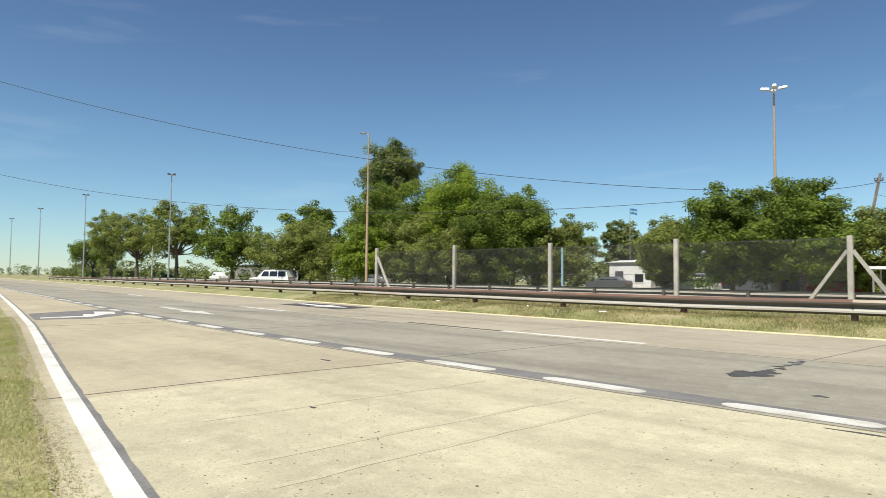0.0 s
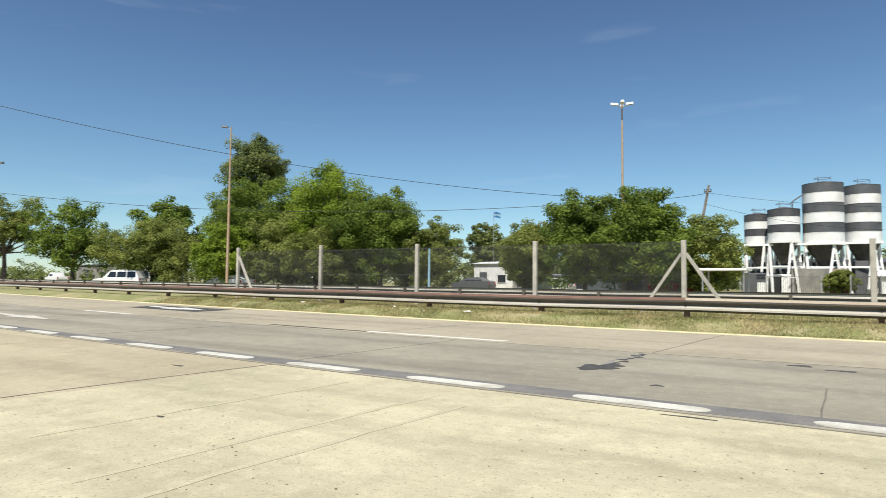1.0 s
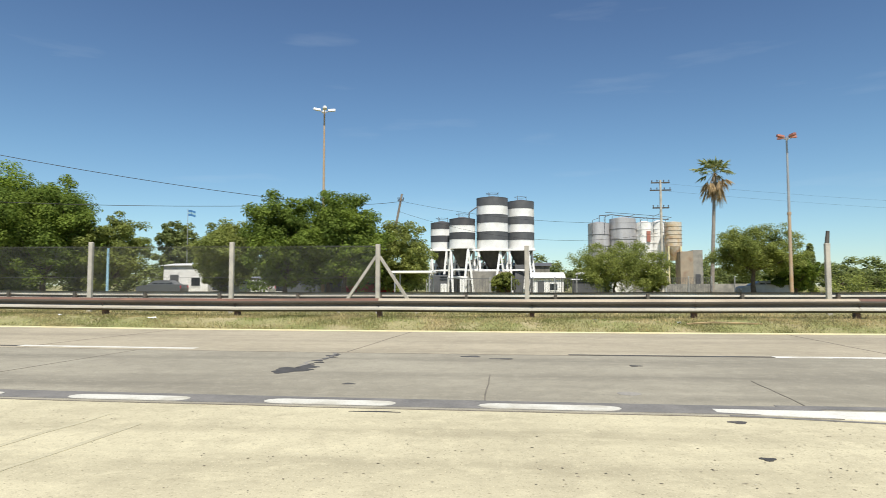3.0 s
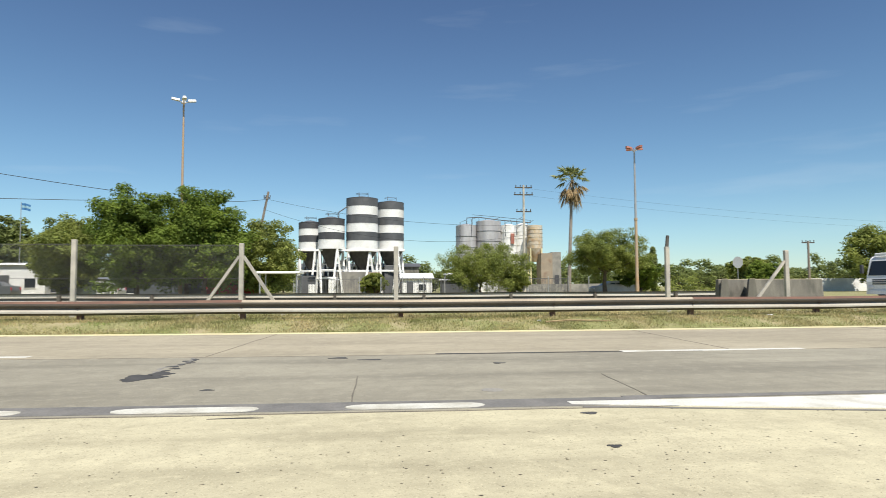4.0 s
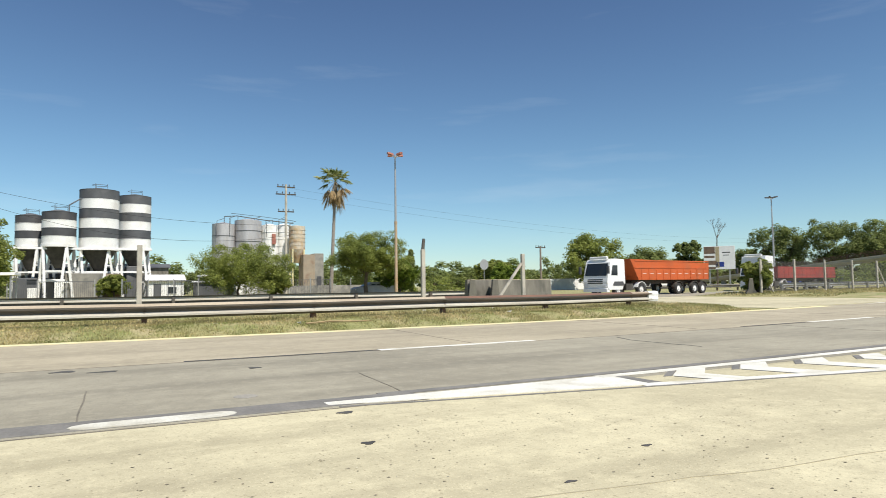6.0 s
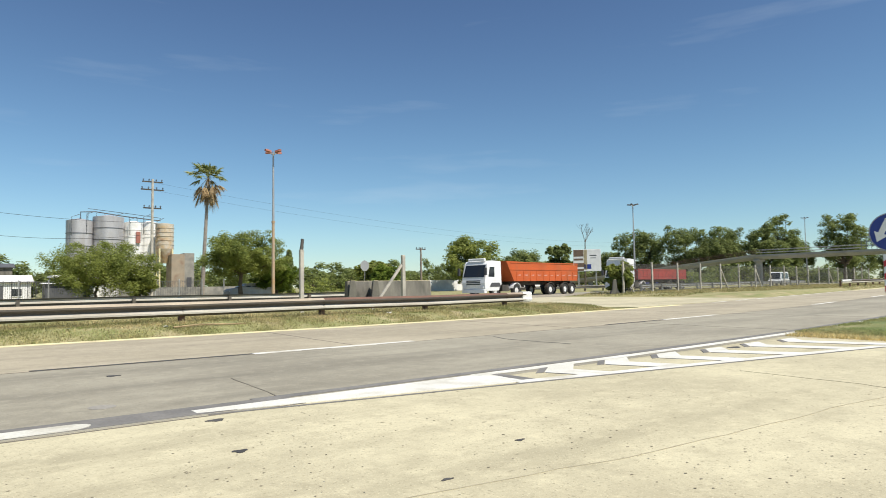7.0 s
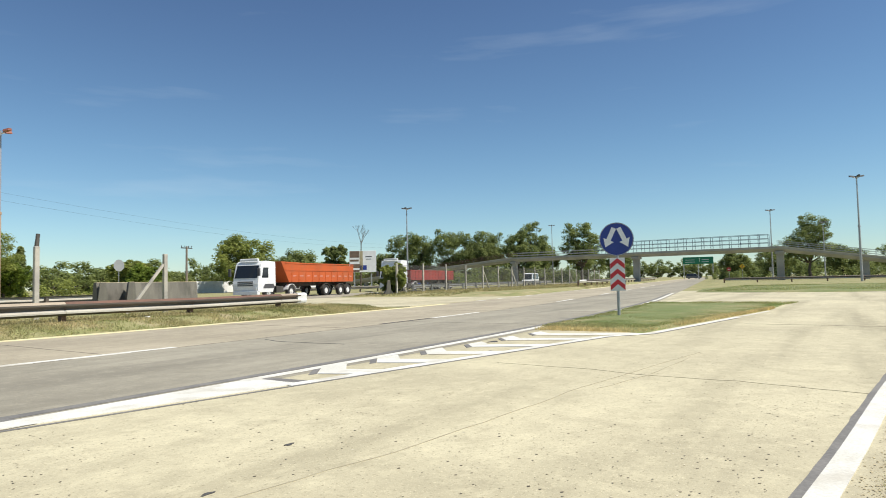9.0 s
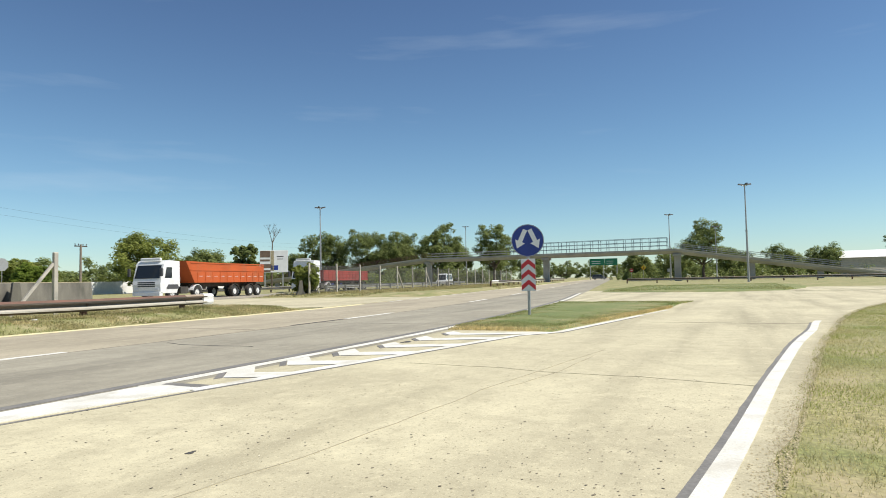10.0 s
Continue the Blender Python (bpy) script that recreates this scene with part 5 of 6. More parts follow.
ISLE = [(x, low_line(x) + 0.14) for x in span(11.7, 20.5, 0.8)] + [(23.5, 1.75), (24.6, 2.2), (25.4, 3.6), (25.6, 5.4)] + [(x, 5.2 + bend(x)) for x in reversed(span(12.4, 24.6, 1.0))]
mound(ISLE, 0.07, M_LAWN, "traffic_island", "grassy traffic island with dry straw edges")
ISLE2 = [(41.5, 7.9), (40.2, 3.6), (39.4, 0.0), (41.2, -2.6), (47, -4.2), (55, -5.0), (61, -4.6), (64, -2.0), (60, 3.0), (56, 8.4), (50, 9.0)]
mound(ISLE2, 0.12, M_LAWN, "traffic_island", "wide grassy island beyond the junction")

# ---- slab joints, cracks and tar ----
joints = thing("joint", label="dark sealed joints between concrete slabs", category="road joint", kind="structure")


def joint(pts, w=0.02, mat=M_JOINT, wob=0.0, seed=0):
    r = random.Random(seed)
    p = []
    for (xa, ya), (xb, yb) in zip(pts, pts[1:]):
        for k in range(5):
            t = k / 5
            p.append((xa + (xb - xa) * t + r.uniform(-wob, wob), ya + (yb - ya) * t + r.uniform(-wob, wob)))
    p.append(pts[-1])
    return strip("joint", p, w, mat, 0.003, joints, 0.006)


joint([up(x, 9.36) for x in span(-60, 60, 3)], 0.016, wob=0.01)
joint([up(x, 5.08) for x in span(-30, 2.6, 3)], 0.025, wob=0.01)
for k, (x, y0, y1, dx) in enumerate([(-0.12, 5.55, 7.2, 0.0), (2.56, 5.6, 7.05, 0.08), (-5.9, 5.5, 9.3, 0.1), (-11.6, 5.5, 9.3, 0.1), (5.6, 9.45, 13.9, 0.2), (-2.4, 9.45, 13.9, 0.3), (-8.0, 9.5, 13.9, 0.3),
                                     (-17.5, 5.5, 9.3, 0.1), (13.4, 5.7, 9.3, 0.1), (19.0, 5.8, 13.9, 0.1), (-13.8, 9.5, 13.9, 0.2), (11.2, 9.5, 13.9, 0.2)]):
    joint([up(x, y0), up(x + dx, y1)], 0.014, wob=0.012, seed=k)
joint([(-5.96, 1.3), (-5.94, 3.5), (-5.82, 5.3)], 0.022, wob=0.006, seed=3)
joint([(-14.5, 3.0), (-14.4, 5.9)], 0.018, wob=0.008, seed=4)
joint([(7.05, 3.6), (6.95, 2.4), (6.75, 1.74), (6.72, 0.9), (6.45, -0.15)], 0.008, M_SEAM, wob=0.012, seed=5)
joint([(5.79, 1.93), (6.75, 1.74), (8.3, 1.67)], 0.006, M_SEAM, 0.02, 6)
joint([(0.6, 2.72), (2.41, 2.42), (3.23, 2.27), (4.38, 2.16), (5.8, 2.08), (7.05, 1.94), (9.0, 1.66)], 0.007, M_SEAM, 0.02, 36)
for x, y0, y1 in ((-3.15, 1.6, 4.7), (-2.7, 1.5, 4.4), (-4.3, 1.9, 4.8)):
    joint([(x, y0), (x + 0.05, (y0 + y1) / 2), (x + 0.12, y1)], 0.05, M_TYRE, 0.015, int(-x * 10))
joint([(14.4, -1.3), (14.6, 1.8)], 0.015, wob=0.02, seed=8)
joint([up(8.38, 9.05), up(8.15, 8.4), up(8.2, 7.0)], 0.028, M_TAR, 0.02, 31)
joint([up(-2.55, 9.3), up(-2.45, 8.7), up(-2.6, 8.1), up(-2.5, 7.7)], 0.05, M_CONC_OLD, 0.05, 33)
joint([up(-2.5, 9.2), up(-2.42, 8.75)], 0.06, M_TAR, 0.05, 34)


def blot(x, v, rx, ry, seed, mat=M_TAR, h=0.004):
    """A flat spill with a ragged edge."""
    r = random.Random(seed)
    pts = []
    for i in range(30):
        a = 2 * math.pi * i / 30
        k = 0.85 + 0.2 * math.sin(3 * a + seed) + r.uniform(-0.1, 0.1)
        pts.append((x + rx * k * math.cos(a), v + bend(x) + ry * k * math.sin(a)))
    patch(pts, mat, "tar_blot", h)


blot(-2.52, 7.3, 0.25, 0.30, 1)
blot(-2.42, 7.62, 0.15, 0.2, 2)
for k in range(7):
    blot(-2.45 + 0.05 * math.sin(k * 2.1), 7.9 + 0.2 * k, 0.05 + 0.02 * (k % 3), 0.07, 40 + k)
for k, (x, v, rx, ry) in enumerate([(-0.45, 9.05, 0.16, 0.10), (0.0, 8.8, 0.18, 0.07), (1.77, 4.87, 0.075, 0.05), (1.59, 3.85, 0.05, 0.04), (1.67, 8.2, 0.09, 0.07), (-1.55, 6.35, 0.07, 0.05), (-0.95, 4.95, 0.22, 0.02),
                                    (-6.6, 4.3, 0.12, 0.03), (8.15, 4.25, 0.06, 0.05), (9.4, 4.85, 0.16, 0.08), (3.05, 2.95, 0.04, 0.02), (24.5, 1.6, 0.6, 0.05), (2.2, 2.6, 0.04, 0.015), (-4.2, 2.6, 0.04, 0.02)]):
    blot(x, v, rx, ry, 10 + k)
cover = Shape().tube((1.21, 6.1, 0.0), (1.21, 6.1, 0.004), 0.11, 0.11, 18).ob("manhole_cover", M_CONC_OLD)
tagged(cover, "small round iron cover set in concrete", "cover", kind="structure")
patch([up(-21.5, 11.5), up(-17.2, 11.5), up(-17.5, 13.2), up(-22.0, 13.1)], M_TAR, "arrow_ground", 0.006)
patch([up(-21.5, 12.3), up(-19.7, 12.15), up(-19.6, 11.75), up(-17.9, 12.35), up(-19.8, 12.85), up(-19.8, 12.5), up(-21.6, 12.65)], M_WHITE, "arrow", 0.010)
patch([up(-21.4, 6.95), up(-18.5, 6.85), up(-18.4, 6.65), up(-16.5, 6.95), up(-18.2, 7.25), up(-18.3, 7.05), up(-21.2, 7.12)], M_DASH, "arrow", 0.008)
patch([(-19.2, 4.02), (-20.6, 6.15), (-17.8, 6.2), (-16.4, 4.7), (-16.65, 3.6)], M_TARLINE, "arrow_ground", 0.004)
patch([(-16.95, 3.8), (-17.3, 3.86), (-17.5, 4.85), (-18.25, 5.05), (-18.15, 5.3), (-19.4, 5.65), (-19.1, 6.08), (-17.95, 5.75), (-17.85, 5.45), (-17.1, 4.95)], M_WHITE, "arrow", 0.008)

# pebbles and chips on the near slab
rng = np.random.default_rng(11)
for n, mat, small, big, name, label in ((20000, M_PIT, 0.0016, 0.0085, "road_chips", "small dark pits and grit on concrete"),
                                        (3500, M_CHIP, 0.0014, 0.006, "road_chips", "small pale stone chips on concrete")):
    px = rng.uniform(-10, 14, n)
    py = np.array([edge_line(x) for x in px]) + 0.2 + rng.random(n) ** 1.25 * 4.6
    keep = (py < 5.0 + np.array([bend(x) for x in px])) & (np.array([noise.noise((x * 0.7, y * 0.7, 3)) for x, y in zip(px, py)]) > 0.1 - 0.06 * px + 0.3 * rng.normal(size=n))
    px, py = px[keep], py[keep]
    r = small + big * rng.random(len(px)) ** 3.2
    a = rng.normal(size=len(px)) * 0.5 + 1.57
    q = np.stack([np.stack([px + r * np.cos(a + k * 1.047) * (1 + 0.5 * math.sin(k * 2.3)), py + r * np.sin(a + k * 1.047) * (0.8 + 0.3 * math.cos(k * 3.1)), 0.0025 + 0 * r + np.array([lift(x) for x in px])], 1) for k in range(6)], 1)
    tagged(quads_ob(name, q, mat), label, "grit", kind="stuff")


# ---- dirt along the slab's edge ----
rng = np.random.default_rng(21)
for x0, x1, n in ((-18, 0.5, 26000), (0.5, 24, 34000)):
    px = x0 + (x1 - x0) * rng.random(n)
    off = 0.02 + np.abs(rng.normal(size=n)) * 0.085
    py = np.array([edge_line(x) for x in px]) - 0.31 + off
    keep = off < 0.26
    px, py = px[keep], py[keep]
    r = 0.0018 + 0.006 * rng.random(len(px)) ** 3
    a = rng.random(len(px)) * 6.28
    pz = np.array([lift(x) for x in px]) + 0.0012 + 0.0015 * rng.random(len(px))
    q = np.stack([np.stack([px + r * np.cos(a + k * 1.571) * (2.2 if k % 2 else 0.7), py + r * np.sin(a + k * 1.571), pz + 0.0005 * (k % 2)], 1) for k in range(4)], 1)
    tagged(quads_ob("dirt", q, M_CRUMB), "loose dry dirt and straw along the pavement edge", "dirt", kind="stuff")


# ---- grass ----
def blades(name, spots, h, label, mat=M_BLADE, seed=1, thick=1.0):
    rng = np.random.default_rng(seed)
    p = np.array(spots)
    n = len(p)
    a = rng.random(n) * 6.28
    lean = rng.normal(size=(n, 2)) * 0.5
    hh = h * (0.4 + 0.9 * rng.random(n))
    w = (0.0025 + 0.003 * rng.random(n)) * thick
    dx, dy = np.cos(a) * w, np.sin(a) * w
    A = np.stack([p[:, 0] - dx, p[:, 1] - dy, p[:, 2] - 0.01], 1)
    B = np.stack([p[:, 0] + dx, p[:, 1] + dy, p[:, 2] - 0.01], 1)
    C = np.stack([p[:, 0] + lean[:, 0] * hh, p[:, 1] + lean[:, 1] * hh, p[:, 2] + hh], 1)
    tagged(quads_ob(name, np.stack([A, B, C], 1), mat), label, "grass", kind="stuff")


def scatter(n, x0, x1, ymin, ymax, seed, power=1.0, clump=1.2, cut=-0.1):
    rng = np.random.default_rng(seed)
    out = []
    while len(out) < n:
        x, u = rng.uniform(x0, x1), rng.random() ** power
        lo, hi = ymin(x), ymax(x)
        y = hi - (hi - lo) * u
        if noise.noise((x * clump, y * clump, seed)) > cut + 0.25 * rng.normal():
            out.append((x, y, land(x, y)))
    return out


blades("verge_grass", scatter(100000, -18, -2.6, lambda x: edge_line(x) - 2.6, lambda x: edge_line(x) - 0.16, 1, 1.7, 1.2, -0.4), 0.026, "short dry green grass beside the turning lane")
blades("verge_grass", scatter(130000, 2.2, 26, lambda x: edge_line(x) - 4.0, lambda x: edge_line(x) - 0.18, 2, 1.25, 1.2, -0.4), 0.028, "short dry green grass beside the turning lane", seed=2)
blades("median_grass", scatter(100000, -26, 20, lambda x: 14.42 + bend(x), lambda x: 17.2 + bend(x), 3, 1.0, 1.0, -0.02), 0.06, "tufts of dry grass along the median", M_TUFT, 3, 1.7)
blades("island_grass", [(x, y, z + 0.07) for x, y, z in scatter(60000, 12.3, 25, lambda x: low_line(x) + 0.3, lambda x: 5.15 + bend(x), 4, 1.0, 1.3, -0.12)], 0.032, "green grass on the traffic island", M_LAWNBLADE, 4, 1.8)


blades("island_straw", [(x, y, z + 0.03) for x, y, z in scatter(42000, 11.8, 21, lambda x: low_line(x) + 0.16, lambda x: low_line(x) + max(0.25, 1.25 - 0.16 * (x - 12)) if x > 13.4 else 5.1 + bend(x), 6, 1.0, 1.4, -0.3)], 0.06, "yellow straw along the island edge", M_STRAW, 6, 1.6)
blades("median_grass", scatter(26000, -26, 19, lambda x: 16.0 + bend(x), lambda x: 19.0 + bend(x), 5, 1.0, 1.0, -0.1), 0.11, "taller dry grass beneath the guardrail", M_TUFT, 5, 2.2)
blades("median_grass", scatter(28000, -26, 20, lambda x: 14.42 + bend(x), lambda x: 17.0 + bend(x), 9, 1.0, 2.6, 0.16), 0.05, "green tufts among the dry median grass", M_LAWNBLADE, 9, 2.2)
blades("median_grass", scatter(42000, 37, 95, lambda x: 22.8 if x < 60 else 14.6 + bend(x), lambda x: 29.7 + bend(x), 14, 1.0, 0.35, -0.15), 0.11, "patchy green and dry grass on the median beyond the crossing", M_TUFT, 14, 4.5)
blades("island_grass", [(x, y, z + 0.09) for x, y, z in scatter(22000, 41.5, 61, lambda x: -3.2, lambda x: 7.4, 15, 1.0, 0.4, -0.2)], 0.09, "short grass on the island beyond the junction", M_LAWNBLADE, 15, 4.5)


def litter(x, y, k):
    o = thing("litter", (x, y, land(x, y)), k * 50, "crumpled pale litter lying in the grass", "litter", "litter on the median")
    r = random.Random(k)
    s = Shape()
    v = [(r.uniform(-0.12, 0.12), r.uniform(-0.07, 0.07), r.uniform(0, 0.07)) for _ in range(7)]
    s.add(v, [(0, 1, 2), (1, 2, 3), (2, 3, 4), (3, 4, 5), (4, 5, 6), (0, 3, 6)])
    s.ob("paper", M_WPAINT, o)


for k, (x, v) in enumerate(((-12.2, 15.6), (-9.2, 15.3), (4.0, 15.2), (10.3, 15.7), (12.6, 15.9), (-17, 16.0), (2.1, 15.4))):
    litter(x, v + bend(x), k)
stick = thing("branch", (4.9, 15.1, land(4.9, 15.1)), 4, "dry yellowish branch lying on the grass", "branch")
Shape().line([(-0.8, 0, 0.03), (-0.2, 0.05, 0.06), (0.9, 0.02, 0.03)], 0.02, 5).ob("stem", M_PALMDRY, stick)


# ---- footbridge ----
M_STEELBLUE = material("blue_grey_steel", (0.13, 0.17, 0.20), (0.10, 0.13, 0.16), 1, 0.6)


def footbridge():
    X = 120.0
    z0 = land(X, 20)
    root = thing("footbridge", (X, 20, 0), 0, "concrete footbridge with steel railings over the highway", "footbridge")
    L = lambda y: y - 20
    top, t = 5.9, 0.85
    d = Shape()
    d.add([(x, L(y), z) for y in (9.2, 58) for x, z in ((-1.2, top), (1.2, top), (1.2, top - 0.35), (0.7, top - t), (-0.7, top - t), (-1.2, top - 0.35))],
          [(0, 1, 2, 3, 4, 5), (11, 10, 9, 8, 7, 6)] + [(i, 6 + i, 6 + (i + 1) % 6, (i + 1) % 6) for i in range(6)])
    d.ob("deck", M_CONC_BRIDGE, root)
    for ya, yb, ztop, zend in ((58.01, 116, top, 0.75), (9.19, -27, top, 0.12)):
        r = Shape()
        r.add([(x, L(y), zt + z) for y, zt in ((ya, ztop), (yb, zend)) for x, z in ((-1.2, 0), (1.2, 0), (1.2, -0.35), (0.7, -t), (-0.7, -t), (-1.2, -0.35))],
              [(0, 1, 2, 3, 4, 5), (11, 10, 9, 8, 7, 6)] + [(i, 6 + i, 6 + (i + 1) % 6, (i + 1) % 6) for i in range(6)])
        ramp = r.ob("ramp", M_CONC_BRIDGE, root, "sloping concrete ramp")
        k = Shape()
        k.add([(x, L(y), zt + z) for y, zt in ((ya, ztop), (yb, zend)) for x, z in ((-1.25, 0.1), (-1.21, 0.1), (-1.21, -0.1), (-1.25, -0.1))],
              [(0, 1, 2, 3), (7, 6, 5, 4)] + [(i, 4 + i, 4 + (i + 1) % 4, (i + 1) % 4) for i in range(4)])
        k.ob("kerb", M_POST, ramp, "pale kerb strip")
        n = 24
        g = Shape()
        for sx in (-1.15, 1.15):
            for i in range(n + 1):
                y = ya + (yb - ya) * i / n
                z = ztop + (zend - ztop) * i / n
                g.tube((sx, L(y), z), (sx, L(y), z + 1.0), 0.025, 0.025, 4)
            for h in (0.35, 0.7, 1.0):
                g.tube((sx, L(ya), ztop + h), (sx, L(yb), zend + h), 0.03, 0.03, 4)
        g.ob("ramp_railing", M_RUST if ya > 20 else M_GREYPOLE, ramp, "thin steel ramp railing")
    for sx in (-1.15, 1.15):
        for i in range(21):
            y = 10.5 + 30.0 * i / 20
            Shape().tube((sx, L(y), top), (sx, L(y), top + 2.1), 0.045, 0.045, 5).ob("railing_post", M_STEELBLUE, root)
        for h in (0.7, 1.4, 2.1):
            Shape().tube((sx, L(10.5), top + h), (sx, L(40.5), top + h), 0.04, 0.04, 5).ob("rail", M_STEELBLUE, root)
        for h in (0.4, 0.9):
            Shape().tube((sx, L(40.5), top + h), (sx, L(58), top + h), 0.035, 0.035, 5).ob("rail", M_GREYPOLE, root)
    for y, w in ((8.9, 0.55), (32.8, 0.55), (58, 0.45)):
        Shape().box(-0.5, 0.5, L(y) - w, L(y) + w, z0 - 0.3, top - t, 0.06).ob("pier", M_CONC_BRIDGE, root, "solid concrete pier")
        Shape().box(-1.1, 1.1, L(y) - w - 0.15, L(y) + w + 0.15, top - t - 0.4, top - t + 0.004, 0.05).ob("pier_cap", M_CONC_BRIDGE, root)
    for y in (-3, -13, 72, 86, 98):
        f = (58 - y) / (58 - 116) if y > 50 else (9.19 - y) / (9.19 + 27)
        z = (top + (0.75 - top) * f) if y > 50 else (top + (0.12 - top) * f)
        Shape().box(-0.4, 0.4, L(y) - 0.45, L(y) + 0.45, z0 - 0.3, z - t + 0.02, 0.05).ob("pier", M_CONC_BRIDGE, root)


footbridge()


# ---- vehicles ----
def wheel(x, y, z, r, w, root):
    s = Shape()
    n = 20
    prof = [(r * 0.55, -w / 2), (r * 0.93, -w / 2), (r, -w * 0.3), (r, w * 0.3), (r * 0.93, w / 2), (r * 0.55, w / 2)]
    k = len(prof)
    s.add([(x + q * math.cos(2 * math.pi * i / n), y + o, z + q * math.sin(2 * math.pi * i / n)) for i in range(n) for q, o in prof],
          [(i * k + j, ((i + 1) % n) * k + j, ((i + 1) % n) * k + j + 1, i * k + j + 1) for i in range(n) for j in range(k - 1)])
    tyre = s.ob("wheel", M_RUBBER, root, smooth=True)
    h = Shape()
    h.tube((x, y - w * 0.35, z), (x, y + w * 0.35, z), r * 0.56, r * 0.56, 14)
    h.tube((x, y - w * 0.5, z), (x, y + w * 0.5, z), r * 0.2, r * 0.2, 8)
    h.ob("rim", M_WPAINT if r > 0.4 else M_GALV, tyre)


def truck(at, turn, bed_mat, bed_h, tipper, label, cab_top, length):
    """A tractor unit with a long trailer; it heads towards -x and its left flank faces -y."""
    root = thing("truck", (*at, land(*at) + 0.02), turn, label, "truck")
    c = Shape()
    hw = 1.22
    prof = [(0.0, 0.5), (-0.05, 1.15), (0.03, 1.55), (0.32, 2.65), (0.55, cab_top - 0.05), (1.0, cab_top), (2.05, cab_top - 0.05), (2.1, 1.0), (2.0, 0.95), (1.85, 0.75), (1.75, 0.5)]
    c.side(prof, -hw, hw)
    cab = c.ob("cab", M_CABWHITE, root, "white painted cab")
    Shape().add([(0.015, -hw + 0.1, 1.6), (0.015, hw - 0.1, 1.6), (0.30, hw - 0.16, 2.58), (0.30, -hw + 0.16, 2.58)], [(0, 1, 2, 3)]).ob("windscreen", M_WINDOW, cab)
    for sg in (-1, 1):
        y = sg * (hw + 0.004)
        Shape().add([(0.42, y, 1.62), (1.2, y, 1.62), (1.2, y, 2.42), (0.6, y, 2.42)], [(0, 1, 2, 3)]).ob("side_window", M_WINDOW, cab)
        Shape().box(-0.25, -0.08, sg * hw - 0.12 + sg * 0.2, sg * hw + 0.12 + sg * 0.2, 1.75, 2.35, 0.04).ob("mirror", M_BLACK, cab)
        Shape().box(-0.075, -0.02, sg * 0.9 - 0.2, sg * 0.9 + 0.2, 0.72, 0.92, 0.02).ob("headlight", M_SIGNWHITE, cab)
        Shape().side([(0.62, 0.9), (0.8, 1.14), (1.8, 1.14), (1.98, 0.9), (1.98, 0.82), (0.62, 0.82)], sg * hw - 0.02 * sg, sg * (hw + 0.03)).ob("wheel_arch", M_BLACK, cab)
    for k in range(3):
        Shape().box(-0.075, -0.03, -0.75, 0.75, 0.98 + 0.14 * k, 1.06 + 0.14 * k).ob("grille_bar", M_BLACK, cab)
    Shape().box(-0.10, 0.25, -hw, hw, 0.32, 0.62, 0.04).ob("bumper", M_CABWHITE, cab)
    Shape().box(0.35, 0.55, -0.9, 0.9, cab_top - 0.02, cab_top + 0.18, 0.05).ob("roof_deflector", M_CABWHITE, cab)
    f = Shape()
    for sg in (-0.42, 0.42):
        f.box(0.6, 6.2, sg - 0.05, sg + 0.05, 0.75, 0.98)
    f.box(2.3, 3.2, -1.15, -0.6, 0.45, 0.95, 0.03)
    f.ob("chassis", M_CHASSIS, root)
    Shape().tube((2.4, -0.85, 0.68), (3.3, -0.85, 0.68), 0.28, 0.28, 12).ob("fuel_tank", M_GALV, root)
    b = Shape()
    x0, x1, zb = 2.75, length, 1.25
    if tipper:
        prof = [(x0, bed_h), (x0 + 1.05, zb), (x1 - 0.1, zb), (x1, bed_h - 0.25)]
    else:
        prof = [(x0 + 0.1, bed_h), (x0 + 0.1, zb), (x1, zb), (x1, bed_h)]
    b.side(prof, -1.25, 1.25)
    bed = b.ob("trailer_bed", bed_mat, root)
    for sg in (-1, 1):
        for z in ((bed_h - 0.12, (zb + bed_h) / 2 + 0.15) if tipper else (bed_h - 0.1, zb + (bed_h - zb) * 0.68, zb + (bed_h - zb) * 0.36, zb + 0.1)):
            Shape().box(x0 + (0.55 if tipper else 0.1), x1 - 0.02, sg * 1.25 - 0.03, sg * 1.25 + 0.03, z - 0.05, z + 0.05).ob("side_rail", bed_mat, bed)
        k = x0 + 1.4
        while k < x1 - 0.3:
            Shape().box(k, k + 0.07, sg * 1.25 - 0.025, sg * 1.25 + 0.025, zb + 0.02, (zb + bed_h) / 2 if tipper else bed_h - 0.1).ob("rib", bed_mat, bed)
            if tipper:
                Shape().box(k + 0.2, k + 0.65, sg * 1.253 - 0.004, sg * 1.253 + 0.004, zb + 0.50, zb + 0.53).ob("reflector", M_SIGNWHITE, bed)
            k += 0.98
    g = Shape()
    for sg in (-0.45, 0.45):
        g.box(x0 + 1.3, x1 - 0.2, sg - 0.06, sg + 0.06, 0.92, 1.248)
    g.ob("trailer_frame", M_CHASSIS, root)
    for x in (1.3, 4.2, length - 4.6, length - 2.2, length - 0.95):
        for sg in (-1, 1):
            wheel(x, sg * 1.05, 0.5, 0.5, 0.32, root)
            if x > 2:
                m = Shape()
                pts = [(x + 0.62 * math.cos(a), 0.5 + 0.62 * math.sin(a)) for a in [radians(15 + 150 * i / 8) for i in range(9)]]
                pts += [(x + 0.58 * math.cos(a), 0.5 + 0.58 * math.sin(a)) for a in [radians(165 - 150 * i / 8) for i in range(9)]]
                m.side(pts, sg * 1.05 - 0.2, sg * 1.05 + 0.2)
                m.ob("mudguard", M_CABWHITE if x < 5 else M_CHASSIS, root)
